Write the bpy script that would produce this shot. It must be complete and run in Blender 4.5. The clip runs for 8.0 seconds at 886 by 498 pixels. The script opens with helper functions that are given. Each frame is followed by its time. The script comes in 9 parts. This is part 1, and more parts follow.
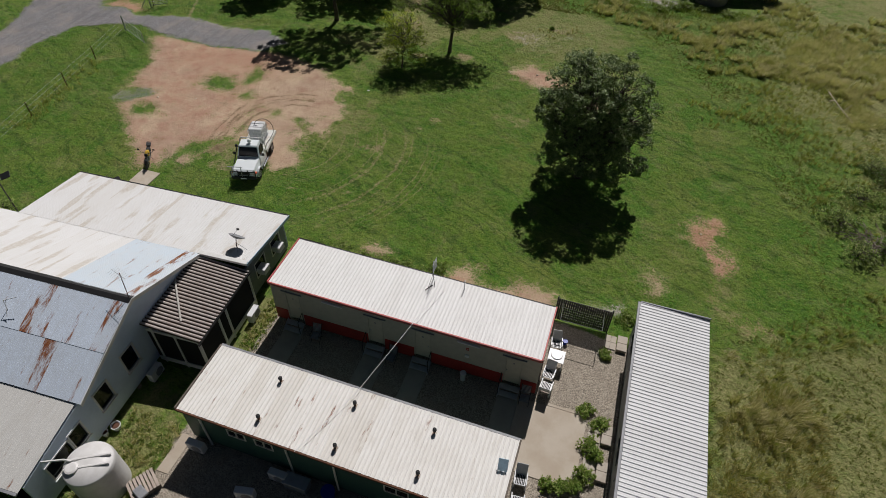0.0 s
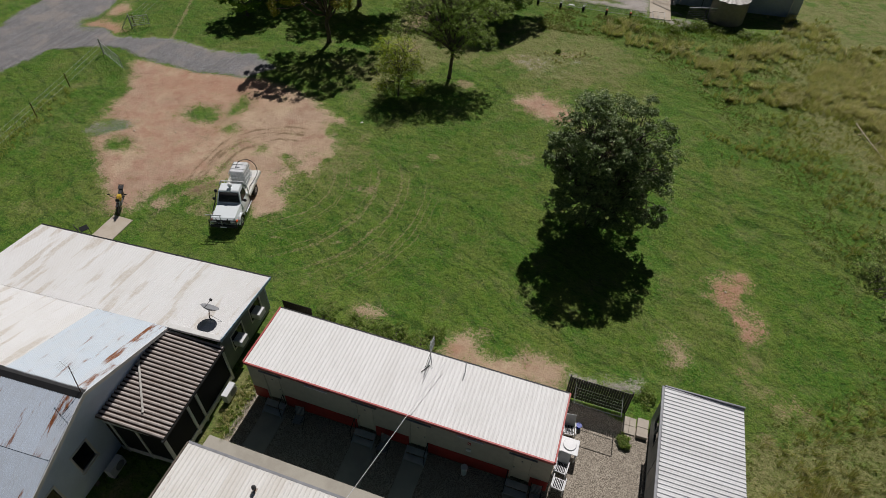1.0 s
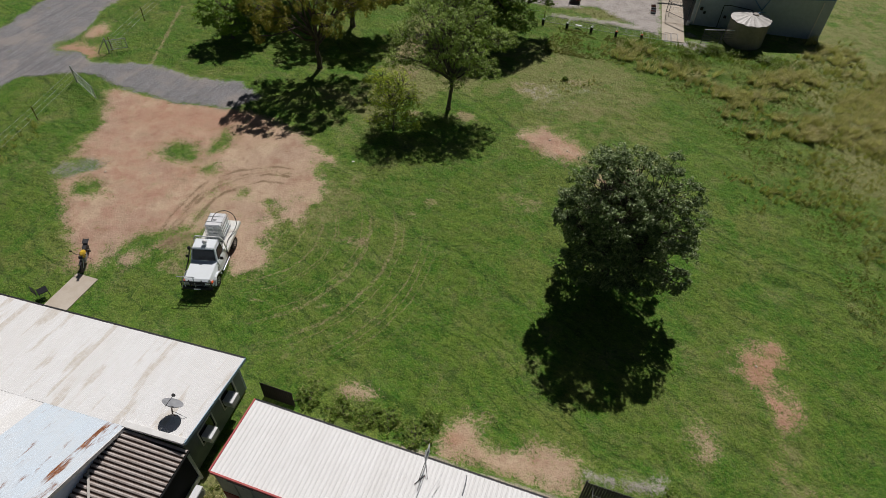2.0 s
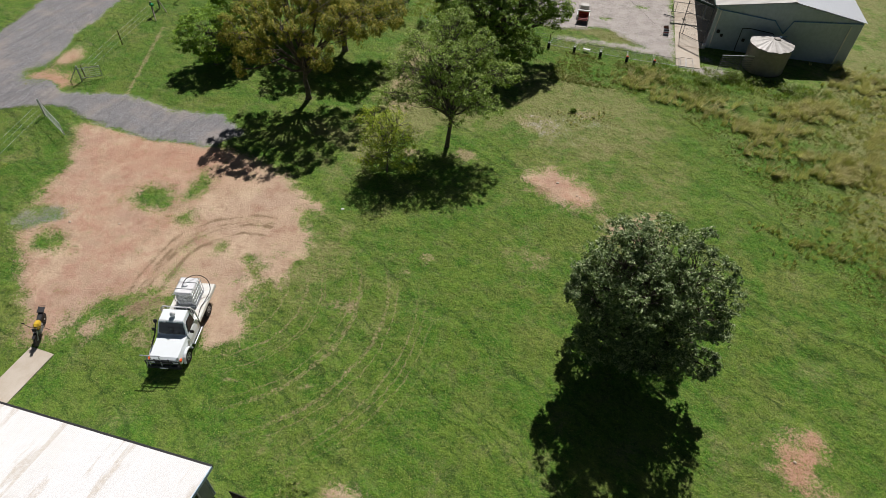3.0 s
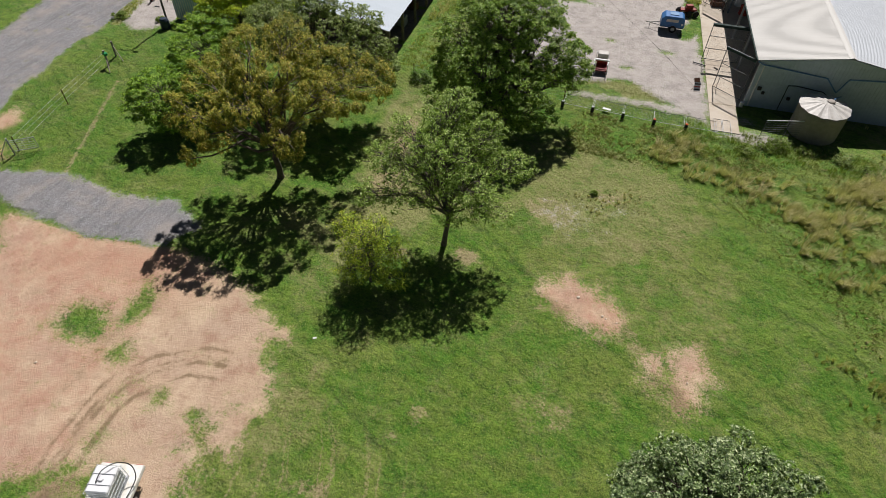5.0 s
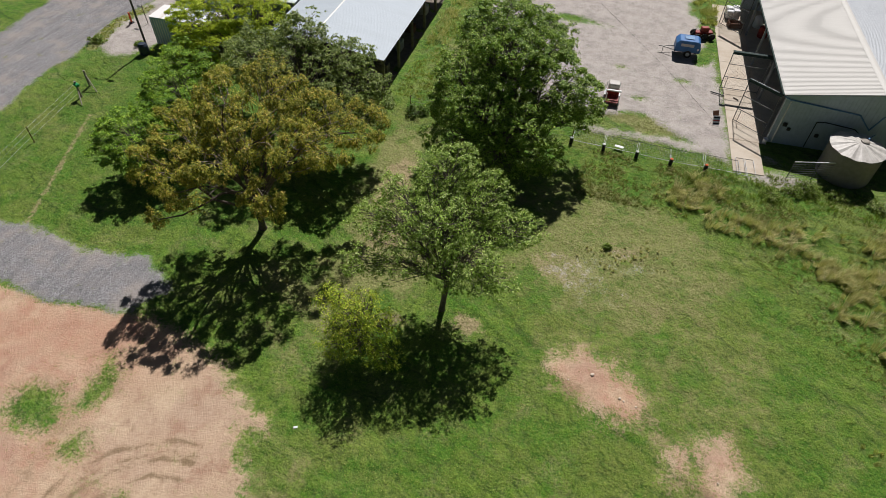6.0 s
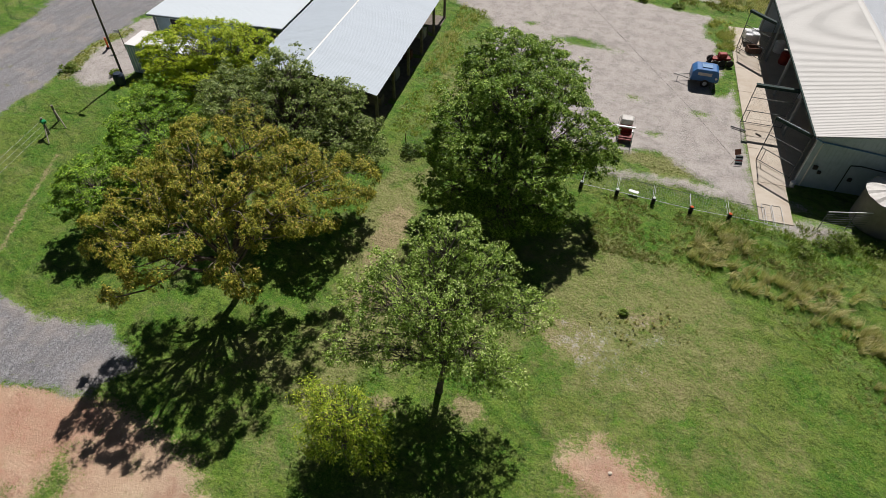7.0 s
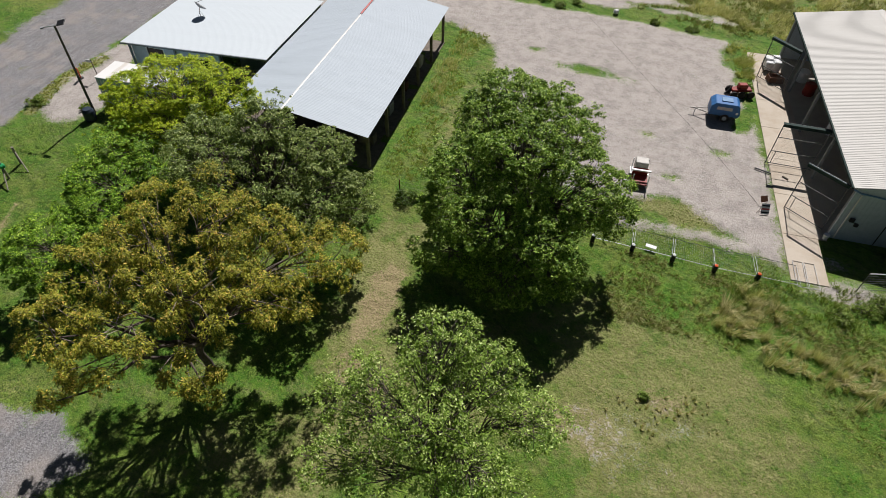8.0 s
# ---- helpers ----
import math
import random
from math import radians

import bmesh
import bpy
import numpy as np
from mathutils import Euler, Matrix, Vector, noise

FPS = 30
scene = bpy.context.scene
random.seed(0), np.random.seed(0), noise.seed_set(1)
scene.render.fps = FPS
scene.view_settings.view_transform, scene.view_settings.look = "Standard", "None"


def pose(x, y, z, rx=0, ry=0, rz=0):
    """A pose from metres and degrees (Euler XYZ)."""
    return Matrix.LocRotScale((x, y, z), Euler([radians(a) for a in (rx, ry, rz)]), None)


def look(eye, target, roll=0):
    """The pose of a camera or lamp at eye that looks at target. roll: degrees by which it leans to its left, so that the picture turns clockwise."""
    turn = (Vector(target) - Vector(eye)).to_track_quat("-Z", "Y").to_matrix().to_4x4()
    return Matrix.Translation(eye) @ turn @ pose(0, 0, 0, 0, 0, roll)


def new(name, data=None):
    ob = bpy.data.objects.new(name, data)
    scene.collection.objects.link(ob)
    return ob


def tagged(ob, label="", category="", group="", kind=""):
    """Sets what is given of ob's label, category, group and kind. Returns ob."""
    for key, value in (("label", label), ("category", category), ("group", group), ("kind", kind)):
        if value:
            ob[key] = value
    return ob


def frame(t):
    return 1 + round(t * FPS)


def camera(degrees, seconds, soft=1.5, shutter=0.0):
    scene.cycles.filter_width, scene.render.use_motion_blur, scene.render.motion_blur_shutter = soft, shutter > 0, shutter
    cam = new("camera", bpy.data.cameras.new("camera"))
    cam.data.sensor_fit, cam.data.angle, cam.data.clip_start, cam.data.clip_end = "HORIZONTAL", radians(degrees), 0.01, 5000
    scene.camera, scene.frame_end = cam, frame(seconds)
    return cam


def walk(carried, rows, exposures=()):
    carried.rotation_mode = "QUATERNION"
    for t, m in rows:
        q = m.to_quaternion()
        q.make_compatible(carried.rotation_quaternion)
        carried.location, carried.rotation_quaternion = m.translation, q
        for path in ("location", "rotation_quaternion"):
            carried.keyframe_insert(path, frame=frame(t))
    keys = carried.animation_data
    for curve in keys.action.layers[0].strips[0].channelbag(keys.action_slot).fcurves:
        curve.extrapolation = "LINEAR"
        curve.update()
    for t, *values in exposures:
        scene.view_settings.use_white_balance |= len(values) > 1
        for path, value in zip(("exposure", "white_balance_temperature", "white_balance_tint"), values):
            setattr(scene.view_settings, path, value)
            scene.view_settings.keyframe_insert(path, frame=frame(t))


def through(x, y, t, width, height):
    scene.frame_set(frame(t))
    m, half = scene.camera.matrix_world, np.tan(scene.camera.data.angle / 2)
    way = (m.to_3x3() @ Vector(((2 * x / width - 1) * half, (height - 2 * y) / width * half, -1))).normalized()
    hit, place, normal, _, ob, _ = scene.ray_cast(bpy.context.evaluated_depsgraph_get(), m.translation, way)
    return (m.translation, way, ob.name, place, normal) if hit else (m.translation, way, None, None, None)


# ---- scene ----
cam = camera(73.15, 8.0, soft=0.65)
PATH = [
    (0, (14.708, -16.599, 26.155), (8.267, 3.556, 4.887), 1.64),
    (0.5, (13.937, -14.291, 26.136), (7.508, 5.858, 4.860), 1.68),
    (1, (13.157, -11.898, 26.130), (6.741, 8.234, 4.834), 1.71),
    (1.5, (12.370, -9.444, 26.133), (5.968, 10.663, 4.809), 1.74),
    (2, (11.577, -6.946, 26.143), (5.190, 13.129, 4.784), 1.77),
    (2.5, (10.780, -4.422, 26.157), (4.408, 15.615, 4.759), 1.79),
    (3, (9.981, -1.886, 26.172), (3.623, 18.111, 4.731), 1.80),
    (3.5, (9.183, 0.653, 26.184), (2.837, 20.607, 4.700), 1.81),
    (4, (8.385, 3.184, 26.191), (2.050, 23.097, 4.665), 1.82),
    (4.5, (7.590, 5.704, 26.190), (1.264, 25.577, 4.626), 1.82),
    (5, (6.799, 8.208, 26.179), (0.478, 28.045, 4.580), 1.82),
    (5.5, (6.013, 10.697, 26.154), (-0.306, 30.504, 4.526), 1.82),
    (6, (5.233, 13.173, 26.112), (-1.088, 32.958, 4.465), 1.80),
    (6.5, (4.461, 15.642, 26.050), (-1.868, 35.414, 4.394), 1.79),
    (7, (3.697, 18.112, 25.966), (-2.645, 37.883, 4.312), 1.77),
    (7.5, (2.942, 20.593, 25.857), (-3.418, 40.376, 4.219), 1.74),
    (8, (2.197, 23.099, 25.719), (-4.189, 42.909, 4.114), 1.72),
]
EXPOSURES = [(0, -0.43), (1.5, -0.4), (3, 0.12), (4.5, 0.27), (6, 0.2), (8, 0.2)]
walk(cam, [(t, look(eye, target, roll)) for t, eye, target, roll in PATH], EXPOSURES)

# ---- light: a high sun from straight ahead, clear sky ----
SUN_TO = Vector((-0.03, 0.975, 1.235)).normalized()
SUN_AZ = math.atan2(SUN_TO.x, SUN_TO.y)
world = bpy.data.worlds.new("sky")
scene.world = world
world.use_nodes = True
wn = world.node_tree.nodes
sky = wn.new("ShaderNodeTexSky")
sky.sky_type = 'NISHITA'
sky.sun_disc = False
sky.sun_elevation = math.asin(SUN_TO.z)
sky.sun_rotation = SUN_AZ % (2 * math.pi)
wn["Background"].inputs["Strength"].default_value = 0.0165
world.node_tree.links.new(sky.outputs[0], wn["Background"].inputs["Color"])
sun_data = bpy.data.lights.new("sun", 'SUN')
sun_data.energy = 4.85
sun_data.angle = radians(0.55)
sun_data.color = (1.0, 0.952, 0.93)
sun = new("sun", sun_data)
sun.matrix_world = look(SUN_TO * 80, (0, 0, 0))

# ---- mesh helpers ----


def box(bm, x0, x1, y0, y1, z0, z1, bevel=0.0, m=None):
    """A box, with chamfered edges where bevel is given."""
    v = [bm.verts.new((x, y, z)) for z in (z0, z1) for y in (y0, y1) for x in (x0, x1)]
    f = [bm.faces.new([v[i] for i in q]) for q in
         ((0, 2, 3, 1), (4, 5, 7, 6), (0, 1, 5, 4), (2, 6, 7, 3), (0, 4, 6, 2), (1, 3, 7, 5))]
    if m is not None:
        bmesh.ops.transform(bm, matrix=m, verts=v)
    if bevel:
        edges = {e for q in f for e in q.edges}
        bmesh.ops.bevel(bm, geom=list(edges), offset=bevel, segments=1, affect='EDGES', profile=0.7)


def tube(bm, p0, p1, r0, r1=None, seg=8, caps=True):
    """A straight tapered rod from p0 to p1."""
    r1 = r0 if r1 is None else r1
    p0, p1 = Vector(p0), Vector(p1)
    q = (p1 - p0).to_track_quat('Z', 'Y')
    ring = []
    for p, r in ((p0, r0), (p1, r1)):
        ring.append([bm.verts.new(p + q @ Vector((r * math.cos(2 * math.pi * i / seg), r * math.sin(2 * math.pi * i / seg), 0)))
                     for i in range(seg)])
    for i in range(seg):
        j = (i + 1) % seg
        bm.faces.new((ring[0][i], ring[0][j], ring[1][j], ring[1][i]))
    if caps:
        bm.faces.new(ring[0][::-1])
        bm.faces.new(ring[1])


def pipe(bm, pts, r, seg=6):
    for a, b in zip(pts, pts[1:]):
        tube(bm, a, b, r, seg=seg)


def prism(bm, outline, lo, hi, axis='y'):
    """Extrudes an outline of (u, v) between lo and hi along an axis; u, v are the other two axes in order."""
    def at(u, v, w):
        return {'x': (w, u, v), 'y': (u, w, v), 'z': (u, v, w)}[axis]
    a = [bm.verts.new(at(u, v, lo)) for u, v in outline]
    b = [bm.verts.new(at(u, v, hi)) for u, v in outline]
    n = len(outline)
    bm.faces.new(a[::-1])
    bm.faces.new(b)
    for i in range(n):
        bm.faces.new((a[i], a[(i + 1) % n], b[(i + 1) % n], b[i]))


def lathe(bm, profile, seg=20, at=(0, 0, 0)):
    """Turns a profile of (radius, height) round the upright axis."""
    rings = []
    for r, z in profile:
        rings.append([bm.verts.new((at[0] + r * math.cos(2 * math.pi * i / seg), at[1] + r * math.sin(2 * math.pi * i / seg), at[2] + z))
                      for i in range(seg)])
    for a, b in zip(rings, rings[1:]):
        for i in range(seg):
            j = (i + 1) % seg
            bm.faces.new((a[i], a[j], b[j], b[i]))
    bm.faces.new(rings[0][::-1])
    bm.faces.new(rings[-1])


def done(bm, name, material=None, smooth=False):
    bmesh.ops.recalc_face_normals(bm, faces=bm.faces)
    me = bpy.data.meshes.new(name)
    bm.to_mesh(me)
    bm.free()
    if material:
        me.materials.append(material)
    if smooth:
        for p in me.polygons:
            p.use_smooth = True
    return me


def part(name, bm, material, parent, label="", smooth=False):
    """One mesh object under a thing or under a part."""
    ob = new(name, done(bm, name, material, smooth))
    ob.parent = parent
    return tagged(ob, label)


def share(name, me, parent, m=None, label=""):
    """A part on mesh data that other parts use too."""
    ob = new(name, me)
    ob.parent = parent
    if m is not None:
        ob.matrix_basis = m
    return tagged(ob, label)


def thing(name, label, category, m=None, group="", kind=""):
    ob = new(name)
    ob.empty_display_size = 0.2
    if m is not None:
        ob.matrix_basis = m
    return tagged(ob, label, category, group, kind)


def solid(name, bm, material, label="", category="", group="", kind="", m=None, smooth=False):
    """A top-level thing or piece of the setting that is one mesh."""
    ob = new(name, done(bm, name, material, smooth))
    if m is not None:
        ob.matrix_basis = m
    return tagged(ob, label, category, group, kind)


def raw_mesh(name, verts, faces, material, smooth=False):
    """A mesh from arrays: verts (n, 3) and faces (m, k)."""
    me = bpy.data.meshes.new(name)
    verts = np.asarray(verts, np.float32)
    faces = np.asarray(faces, np.int32)
    me.vertices.add(len(verts))
    me.vertices.foreach_set("co", verts.ravel())
    k = faces.shape[1]
    me.loops.add(faces.size)
    me.loops.foreach_set("vertex_index", faces.ravel())
    me.polygons.add(len(faces))
    me.polygons.foreach_set("loop_start", np.arange(0, faces.size, k, dtype=np.int32))
    me.polygons.foreach_set("loop_total", np.full(len(faces), k, np.int32))
    me.polygons.foreach_set("use_smooth", np.full(len(faces), smooth))
    me.update(calc_edges=True)
    me.materials.append(material)
    return me


def sheet_mesh(name, width, length, material, pitch=0.076, depth=0.018, kind="wave", thick=0.004):
    """A roof sheet: ribs run along y from 0 to length, x from 0 to width."""
    xs, zs = [], []
    n = max(1, round(width / pitch))
    for i in range(n):
        if kind == "wave":
            for s, h in ((0, 0), (0.25, 0.7), (0.5, 1.0), (0.75, 0.7)):
                xs.append((i + s) / n * width)
                zs.append(h * depth)
        else:
            for s, h in ((0, 0), (0.56, 0), (0.68, 1), (0.88, 1)):
                xs.append((i + s) / n * width)
                zs.append(h * depth)
    xs.append(width)
    zs.append(0)
    m = len(xs)
    v = []
    for y in (0, length):
        v += [(x, y, z) for x, z in zip(xs, zs)]
    for y in (0, length):
        v += [(x, y, z - thick) for x, z in zip(xs, zs)]
    f = []
    for i in range(m - 1):
        f.append((i, i + 1, m + i + 1, m + i))
        f.append((2 * m + i, 3 * m + i, 3 * m + i + 1, 2 * m + i + 1))
        f.append((i, 2 * m + i, 2 * m + i + 1, i + 1))
        f.append((m + i, m + i + 1, 3 * m + i + 1, 3 * m + i))
    return raw_mesh(name, v, f, material)


def roof_sheets(parent, x0, x1, ya, za, yb, zb, material, cover=0.76, pitch=0.076, depth=0.018, kind="wave", name="roof_sheet"):
    """Sheets side by side along x, running from (ya, za) down or up to (yb, zb)."""
    n = max(1, round((x1 - x0) / cover))
    w = (x1 - x0) / n
    length = math.hypot(yb - ya, zb - za)
    me = sheet_mesh(name, w + 0.01, length, material, pitch, depth, kind)
    ey = Vector((0, yb - ya, zb - za)).normalized()
    ex = Vector((1, 0, 0))
    ez = ex.cross(ey)
    if ez.z < 0:                       # keep the ribs on top
        ex = -ex
        ez = -ez
    for i in range(n):
        ox = x0 + i * w if ex.x > 0 else x0 + (i + 1) * w
        m = Matrix(((ex.x, ey.x, ez.x, ox), (ex.y, ey.y, ez.y, ya), (ex.z, ey.z, ez.z, za + 0.002 * (i % 2)), (0, 0, 0, 1)))
        share(name, me, parent, m)


def wall_x(bm, x0, x1, y, t, z0, z1, holes=()):
    """A wall along x, from y to y + t, with openings (x0, x1, z0, z1) through it."""
    xs = sorted({x0, x1, *(h[0] for h in holes), *(h[1] for h in holes)})
    zs = sorted({z0, z1, *(h[2] for h in holes), *(h[3] for h in holes)})
    for a, b in zip(xs, xs[1:]):
        run = None
        for c, d in zip(zs, zs[1:]):
            hole = any(h[0] < (a + b) / 2 < h[1] and h[2] < (c + d) / 2 < h[3] for h in holes)
            if not hole:
                run = (run[0], d) if run else (c, d)
            if hole and run:
                box(bm, a, b, y, y + t, *run)
                run = None
        if run:
            box(bm, a, b, y, y + t, *run)


def wall_y(bm, y0, y1, x, t, z0, z1, holes=()):
    """The same along y, from x to x + t."""
    b2 = bmesh.new()
    wall_x(b2, y0, y1, 0, t, z0, z1, holes)
    bmesh.ops.transform(b2, matrix=Matrix(((0, 1, 0, x), (1, 0, 0, 0), (0, 0, 1, 0), (0, 0, 0, 1))), verts=b2.verts)
    me = bpy.data.meshes.new("tmp")
    b2.to_mesh(me)
    b2.free()
    bm.from_mesh(me)
    bpy.data.meshes.remove(me)


# ---- numbers that vary over the plan ----
def value_noise(x, y, size, seed):
    r = np.random.default_rng(seed).random((256, 256))
    u, v = x / size + 1000.0, y / size + 1000.0
    i, j = np.floor(u).astype(int), np.floor(v).astype(int)
    a, b = u - i, v - j
    a, b = a * a * (3 - 2 * a), b * b * (3 - 2 * b)
    g = lambda p, q: r[p % 256, q % 256]
    return (g(i, j) * (1 - a) + g(i + 1, j) * a) * (1 - b) + (g(i, j + 1) * (1 - a) + g(i + 1, j + 1) * a) * b


def fractal(x, y, size, seed, octaves=4):
    t = 0
    for k in range(octaves):
        t = t + value_noise(x, y, size / 2 ** k, seed + k) / 2 ** (k + 1)
    return t / (1 - 0.5 ** octaves)


def far_poly(x, y, pts):
    """Signed distance to a polygon, negative inside."""
    d = np.full(x.shape, 1e9)
    inside = np.zeros(x.shape, bool)
    for (x0, y0), (x1, y1) in zip(pts, pts[1:] + pts[:1]):
        ex, ey = x1 - x0, y1 - y0
        s = np.clip(((x - x0) * ex + (y - y0) * ey) / (ex * ex + ey * ey), 0, 1)
        d = np.minimum(d, np.hypot(x - x0 - s * ex, y - y0 - s * ey))
        if y0 != y1:
            cross = (y0 > y) != (y1 > y)
            inside ^= cross & (x < (x1 - x0) * (y - y0) / (y1 - y0) + x0)
    return np.where(inside, -d, d)


def far_line(x, y, pts, w):
    d = np.full(x.shape, 1e9)
    for (x0, y0), (x1, y1) in zip(pts, pts[1:]):
        ex, ey = x1 - x0, y1 - y0
        s = np.clip(((x - x0) * ex + (y - y0) * ey) / (ex * ex + ey * ey), 0, 1)
        d = np.minimum(d, np.hypot(x - x0 - s * ex, y - y0 - s * ey))
    return d - w


def far_oval(x, y, cx, cy, rx, ry, turn=0.0):
    c, s = math.cos(radians(turn)), math.sin(radians(turn))
    u, v = (x - cx) * c + (y - cy) * s, -(x - cx) * s + (y - cy) * c
    return (np.hypot(u / rx, v / ry) - 1) * min(rx, ry)


def soft_in(d, w):
    s = np.clip(0.5 - d / (2 * w), 0, 1)
    return s * s * (3 - 2 * s)

# ---- materials ----
class Nodes:
    """Short hand for building a node material."""

    def __init__(self, name):
        self.mat = bpy.data.materials.new(name)
        self.mat.use_nodes = True
        self.t = self.mat.node_tree
        self.out = self.t.nodes["Material Output"]
        self.bsdf = self.t.nodes["Principled BSDF"]
        self.bsdf.inputs["Specular IOR Level"].default_value = 0.3

    def n(self, kind, **inputs):
        node = self.t.nodes.new("ShaderNode" + kind)
        for key, value in inputs.items():
            self.set(node.inputs[key.replace("_", " ")], value)
        return node

    def set(self, socket, value):
        if isinstance(value, bpy.types.NodeSocket):
            self.t.links.new(value, socket)
        elif isinstance(value, (tuple, list)) and len(value) == 3 and socket.type == 'RGBA':
            socket.default_value = (*value, 1)
        else:
            socket.default_value = value

    def noise(self, scale, at=None, detail=4.0, rough=0.6):
        node = self.n("TexNoise", Scale=scale, Detail=detail, Roughness=rough)
        if at is not None:
            self.set(node.inputs["Vector"], at)
        return node.outputs["Fac"]

    def place(self):
        return self.n("NewGeometry").outputs["Position"]

    def local(self):
        return self.n("TexCoord").outputs["Object"]

    def stretch(self, at, scale, shift=None):
        node = self.n("Mapping")
        self.set(node.inputs["Vector"], at)
        node.inputs["Scale"].default_value = scale
        if shift is not None:
            self.set(node.inputs["Location"], shift)
        return node.outputs["Vector"]

    def ramp(self, value, lo, hi, a=0.0, b=1.0):
        node = self.n("MapRange")
        node.interpolation_type = 'SMOOTHSTEP'
        self.set(node.inputs["Value"], value)
        for key, v in (("From Min", lo), ("From Max", hi), ("To Min", a), ("To Max", b)):
            self.set(node.inputs[key], v)
        return node.outputs["Result"]

    def math(self, op, a, b=0.0):
        node = self.n("Math")
        node.operation = op
        self.set(node.inputs[0], a)
        self.set(node.inputs[1], b)
        return node.outputs[0]

    def mix(self, fac, a, b, mode='MIX'):
        node = self.n("Mix")
        node.data_type = 'RGBA'
        node.blend_type = mode
        self.set(node.inputs[0], fac)
        self.set(node.inputs[6], a)
        self.set(node.inputs[7], b)
        return node.outputs[2]

    def bump(self, height, strength, distance=0.02):
        node = self.n("Bump")
        self.set(node.inputs["Height"], height)
        node.inputs["Strength"].default_value = strength
        node.inputs["Distance"].default_value = distance
        self.set(self.bsdf.inputs["Normal"], node.outputs["Normal"])

    def end(self, colour, rough=0.8, metal=0.0):
        self.set(self.bsdf.inputs["Base Color"], colour)
        self.set(self.bsdf.inputs["Roughness"], rough)
        self.set(self.bsdf.inputs["Metallic"], metal)
        return self.mat


def plain(name, a, b=None, scale=3.0, rough=0.7, metal=0.0, bump=0.15, grain=40.0, spread=0.12):
    """A surface of one stuff: two tones at a large scale, fine grain and a light relief."""
    k = Nodes(name)
    b = b or tuple(v * 0.75 for v in a)
    at = k.place()
    c = k.mix(k.ramp(k.noise(scale, at), 0.35, 0.7), a, b)
    fine = k.noise(grain, at, 3.0)
    c = k.mix(k.ramp(fine, 0.3, 0.75, 0.0, spread * 2), c, tuple(v * 0.5 for v in a))
    rnd = k.n("ObjectInfo").outputs["Random"]
    c = k.mix(k.math('MULTIPLY', rnd, spread), c, tuple(v * 0.6 for v in a))
    k.bump(fine, bump, 0.01)
    return k.end(c, k.ramp(fine, 0.2, 0.8, rough - 0.08, min(1.0, rough + 0.08)), metal)


def painted_sheet(name, base, dirt, streak=0.35, rust=0.0, rust_colour=(0.16, 0.05, 0.02), rough=0.45, peel=0.0, peel_colour=(0.4, 0.36, 0.3), metal=0.0):
    """Roof sheeting: dirt washed along the ribs, rust spots and peeled paint where there are any."""
    k = Nodes(name)
    rnd = k.n("ObjectInfo").outputs["Random"]
    shift = k.n("CombineXYZ", X=k.math('MULTIPLY', rnd, 37.0), Y=k.math('MULTIPLY', rnd, 91.0)).outputs[0]
    at = k.local()
    wash = k.noise(2.2, k.stretch(at, (6.0, 0.35, 1.0), shift), 5.0)
    blot = k.noise(0.9, k.stretch(at, (1.0, 1.0, 1.0), shift), 4.0)
    c = k.mix(k.ramp(wash, 0.38, 0.75, 0.0, streak), base, dirt)
    c = k.mix(k.ramp(blot, 0.4, 0.75, 0.0, streak * 0.7), c, dirt)
    c = k.mix(k.ramp(rnd, 0.55, 1.0, 0.0, streak * 0.8), c, dirt)
    if peel:
        band = k.noise(0.9, k.stretch(at, (1.5, 0.26, 1.0), shift), 5.0, 0.55)
        mask = k.ramp(band, 0.60 - peel * 0.14, 0.68 - peel * 0.14)
        c = k.mix(k.math('MULTIPLY', mask, k.ramp(k.noise(6.0, at), 0.3, 0.7, 0.35, 0.8)), c, peel_colour)
    if rust:
        band = k.noise(0.8, k.stretch(at, (2.0, 0.42, 1.0), shift), 7.0, 0.7)
        pick = k.ramp(rnd, 0.45, 0.75)
        mask = k.ramp(k.math('ADD', band, k.math('MULTIPLY', pick, 0.10 * rust)), 0.60, 0.70)
        rc = k.mix(k.ramp(k.noise(9.0, at), 0.35, 0.7), rust_colour, (0.30, 0.13, 0.05))
        c = k.mix(mask, c, rc)
    fine = k.noise(60.0, at, 2.0)
    k.bump(fine, 0.05, 0.003)
    return k.end(c, k.ramp(wash, 0.3, 0.8, rough, min(1.0, rough + 0.2)), metal)


def leaf_stuff(name, dark, light, tip=None, tip_share=0.15, rough=0.45, through=0.3, patch=0.35):
    """Leaves: each its own tone, clumps lighter and darker, light passing through."""
    k = Nodes(name)
    k.bsdf.inputs["Specular IOR Level"].default_value = 0.25
    rnd = k.n("NewGeometry").outputs["Random Per Island"]
    big = k.noise(patch, k.place(), 2.0)
    c = k.mix(k.ramp(rnd, 0.0, 1.0), dark, light)
    c = k.mix(k.ramp(big, 0.35, 0.75, 0.0, 0.3), c, light)
    if tip:
        c = k.mix(k.ramp(k.math('FRACT', k.math('MULTIPLY', rnd, 17.0)), 1.0 - tip_share, 1.0 - tip_share + 0.02), c, tip)
    k.end(c, rough)
    tr = k.n("BsdfTranslucent", Color=k.mix(0.5, c, (0.40, 0.55, 0.05)))
    add = k.n("MixShader", Fac=through)
    k.t.links.new(k.bsdf.outputs[0], add.inputs[1])
    k.t.links.new(tr.outputs[0], add.inputs[2])
    k.t.links.new(add.outputs[0], k.out.inputs["Surface"])
    return k.mat


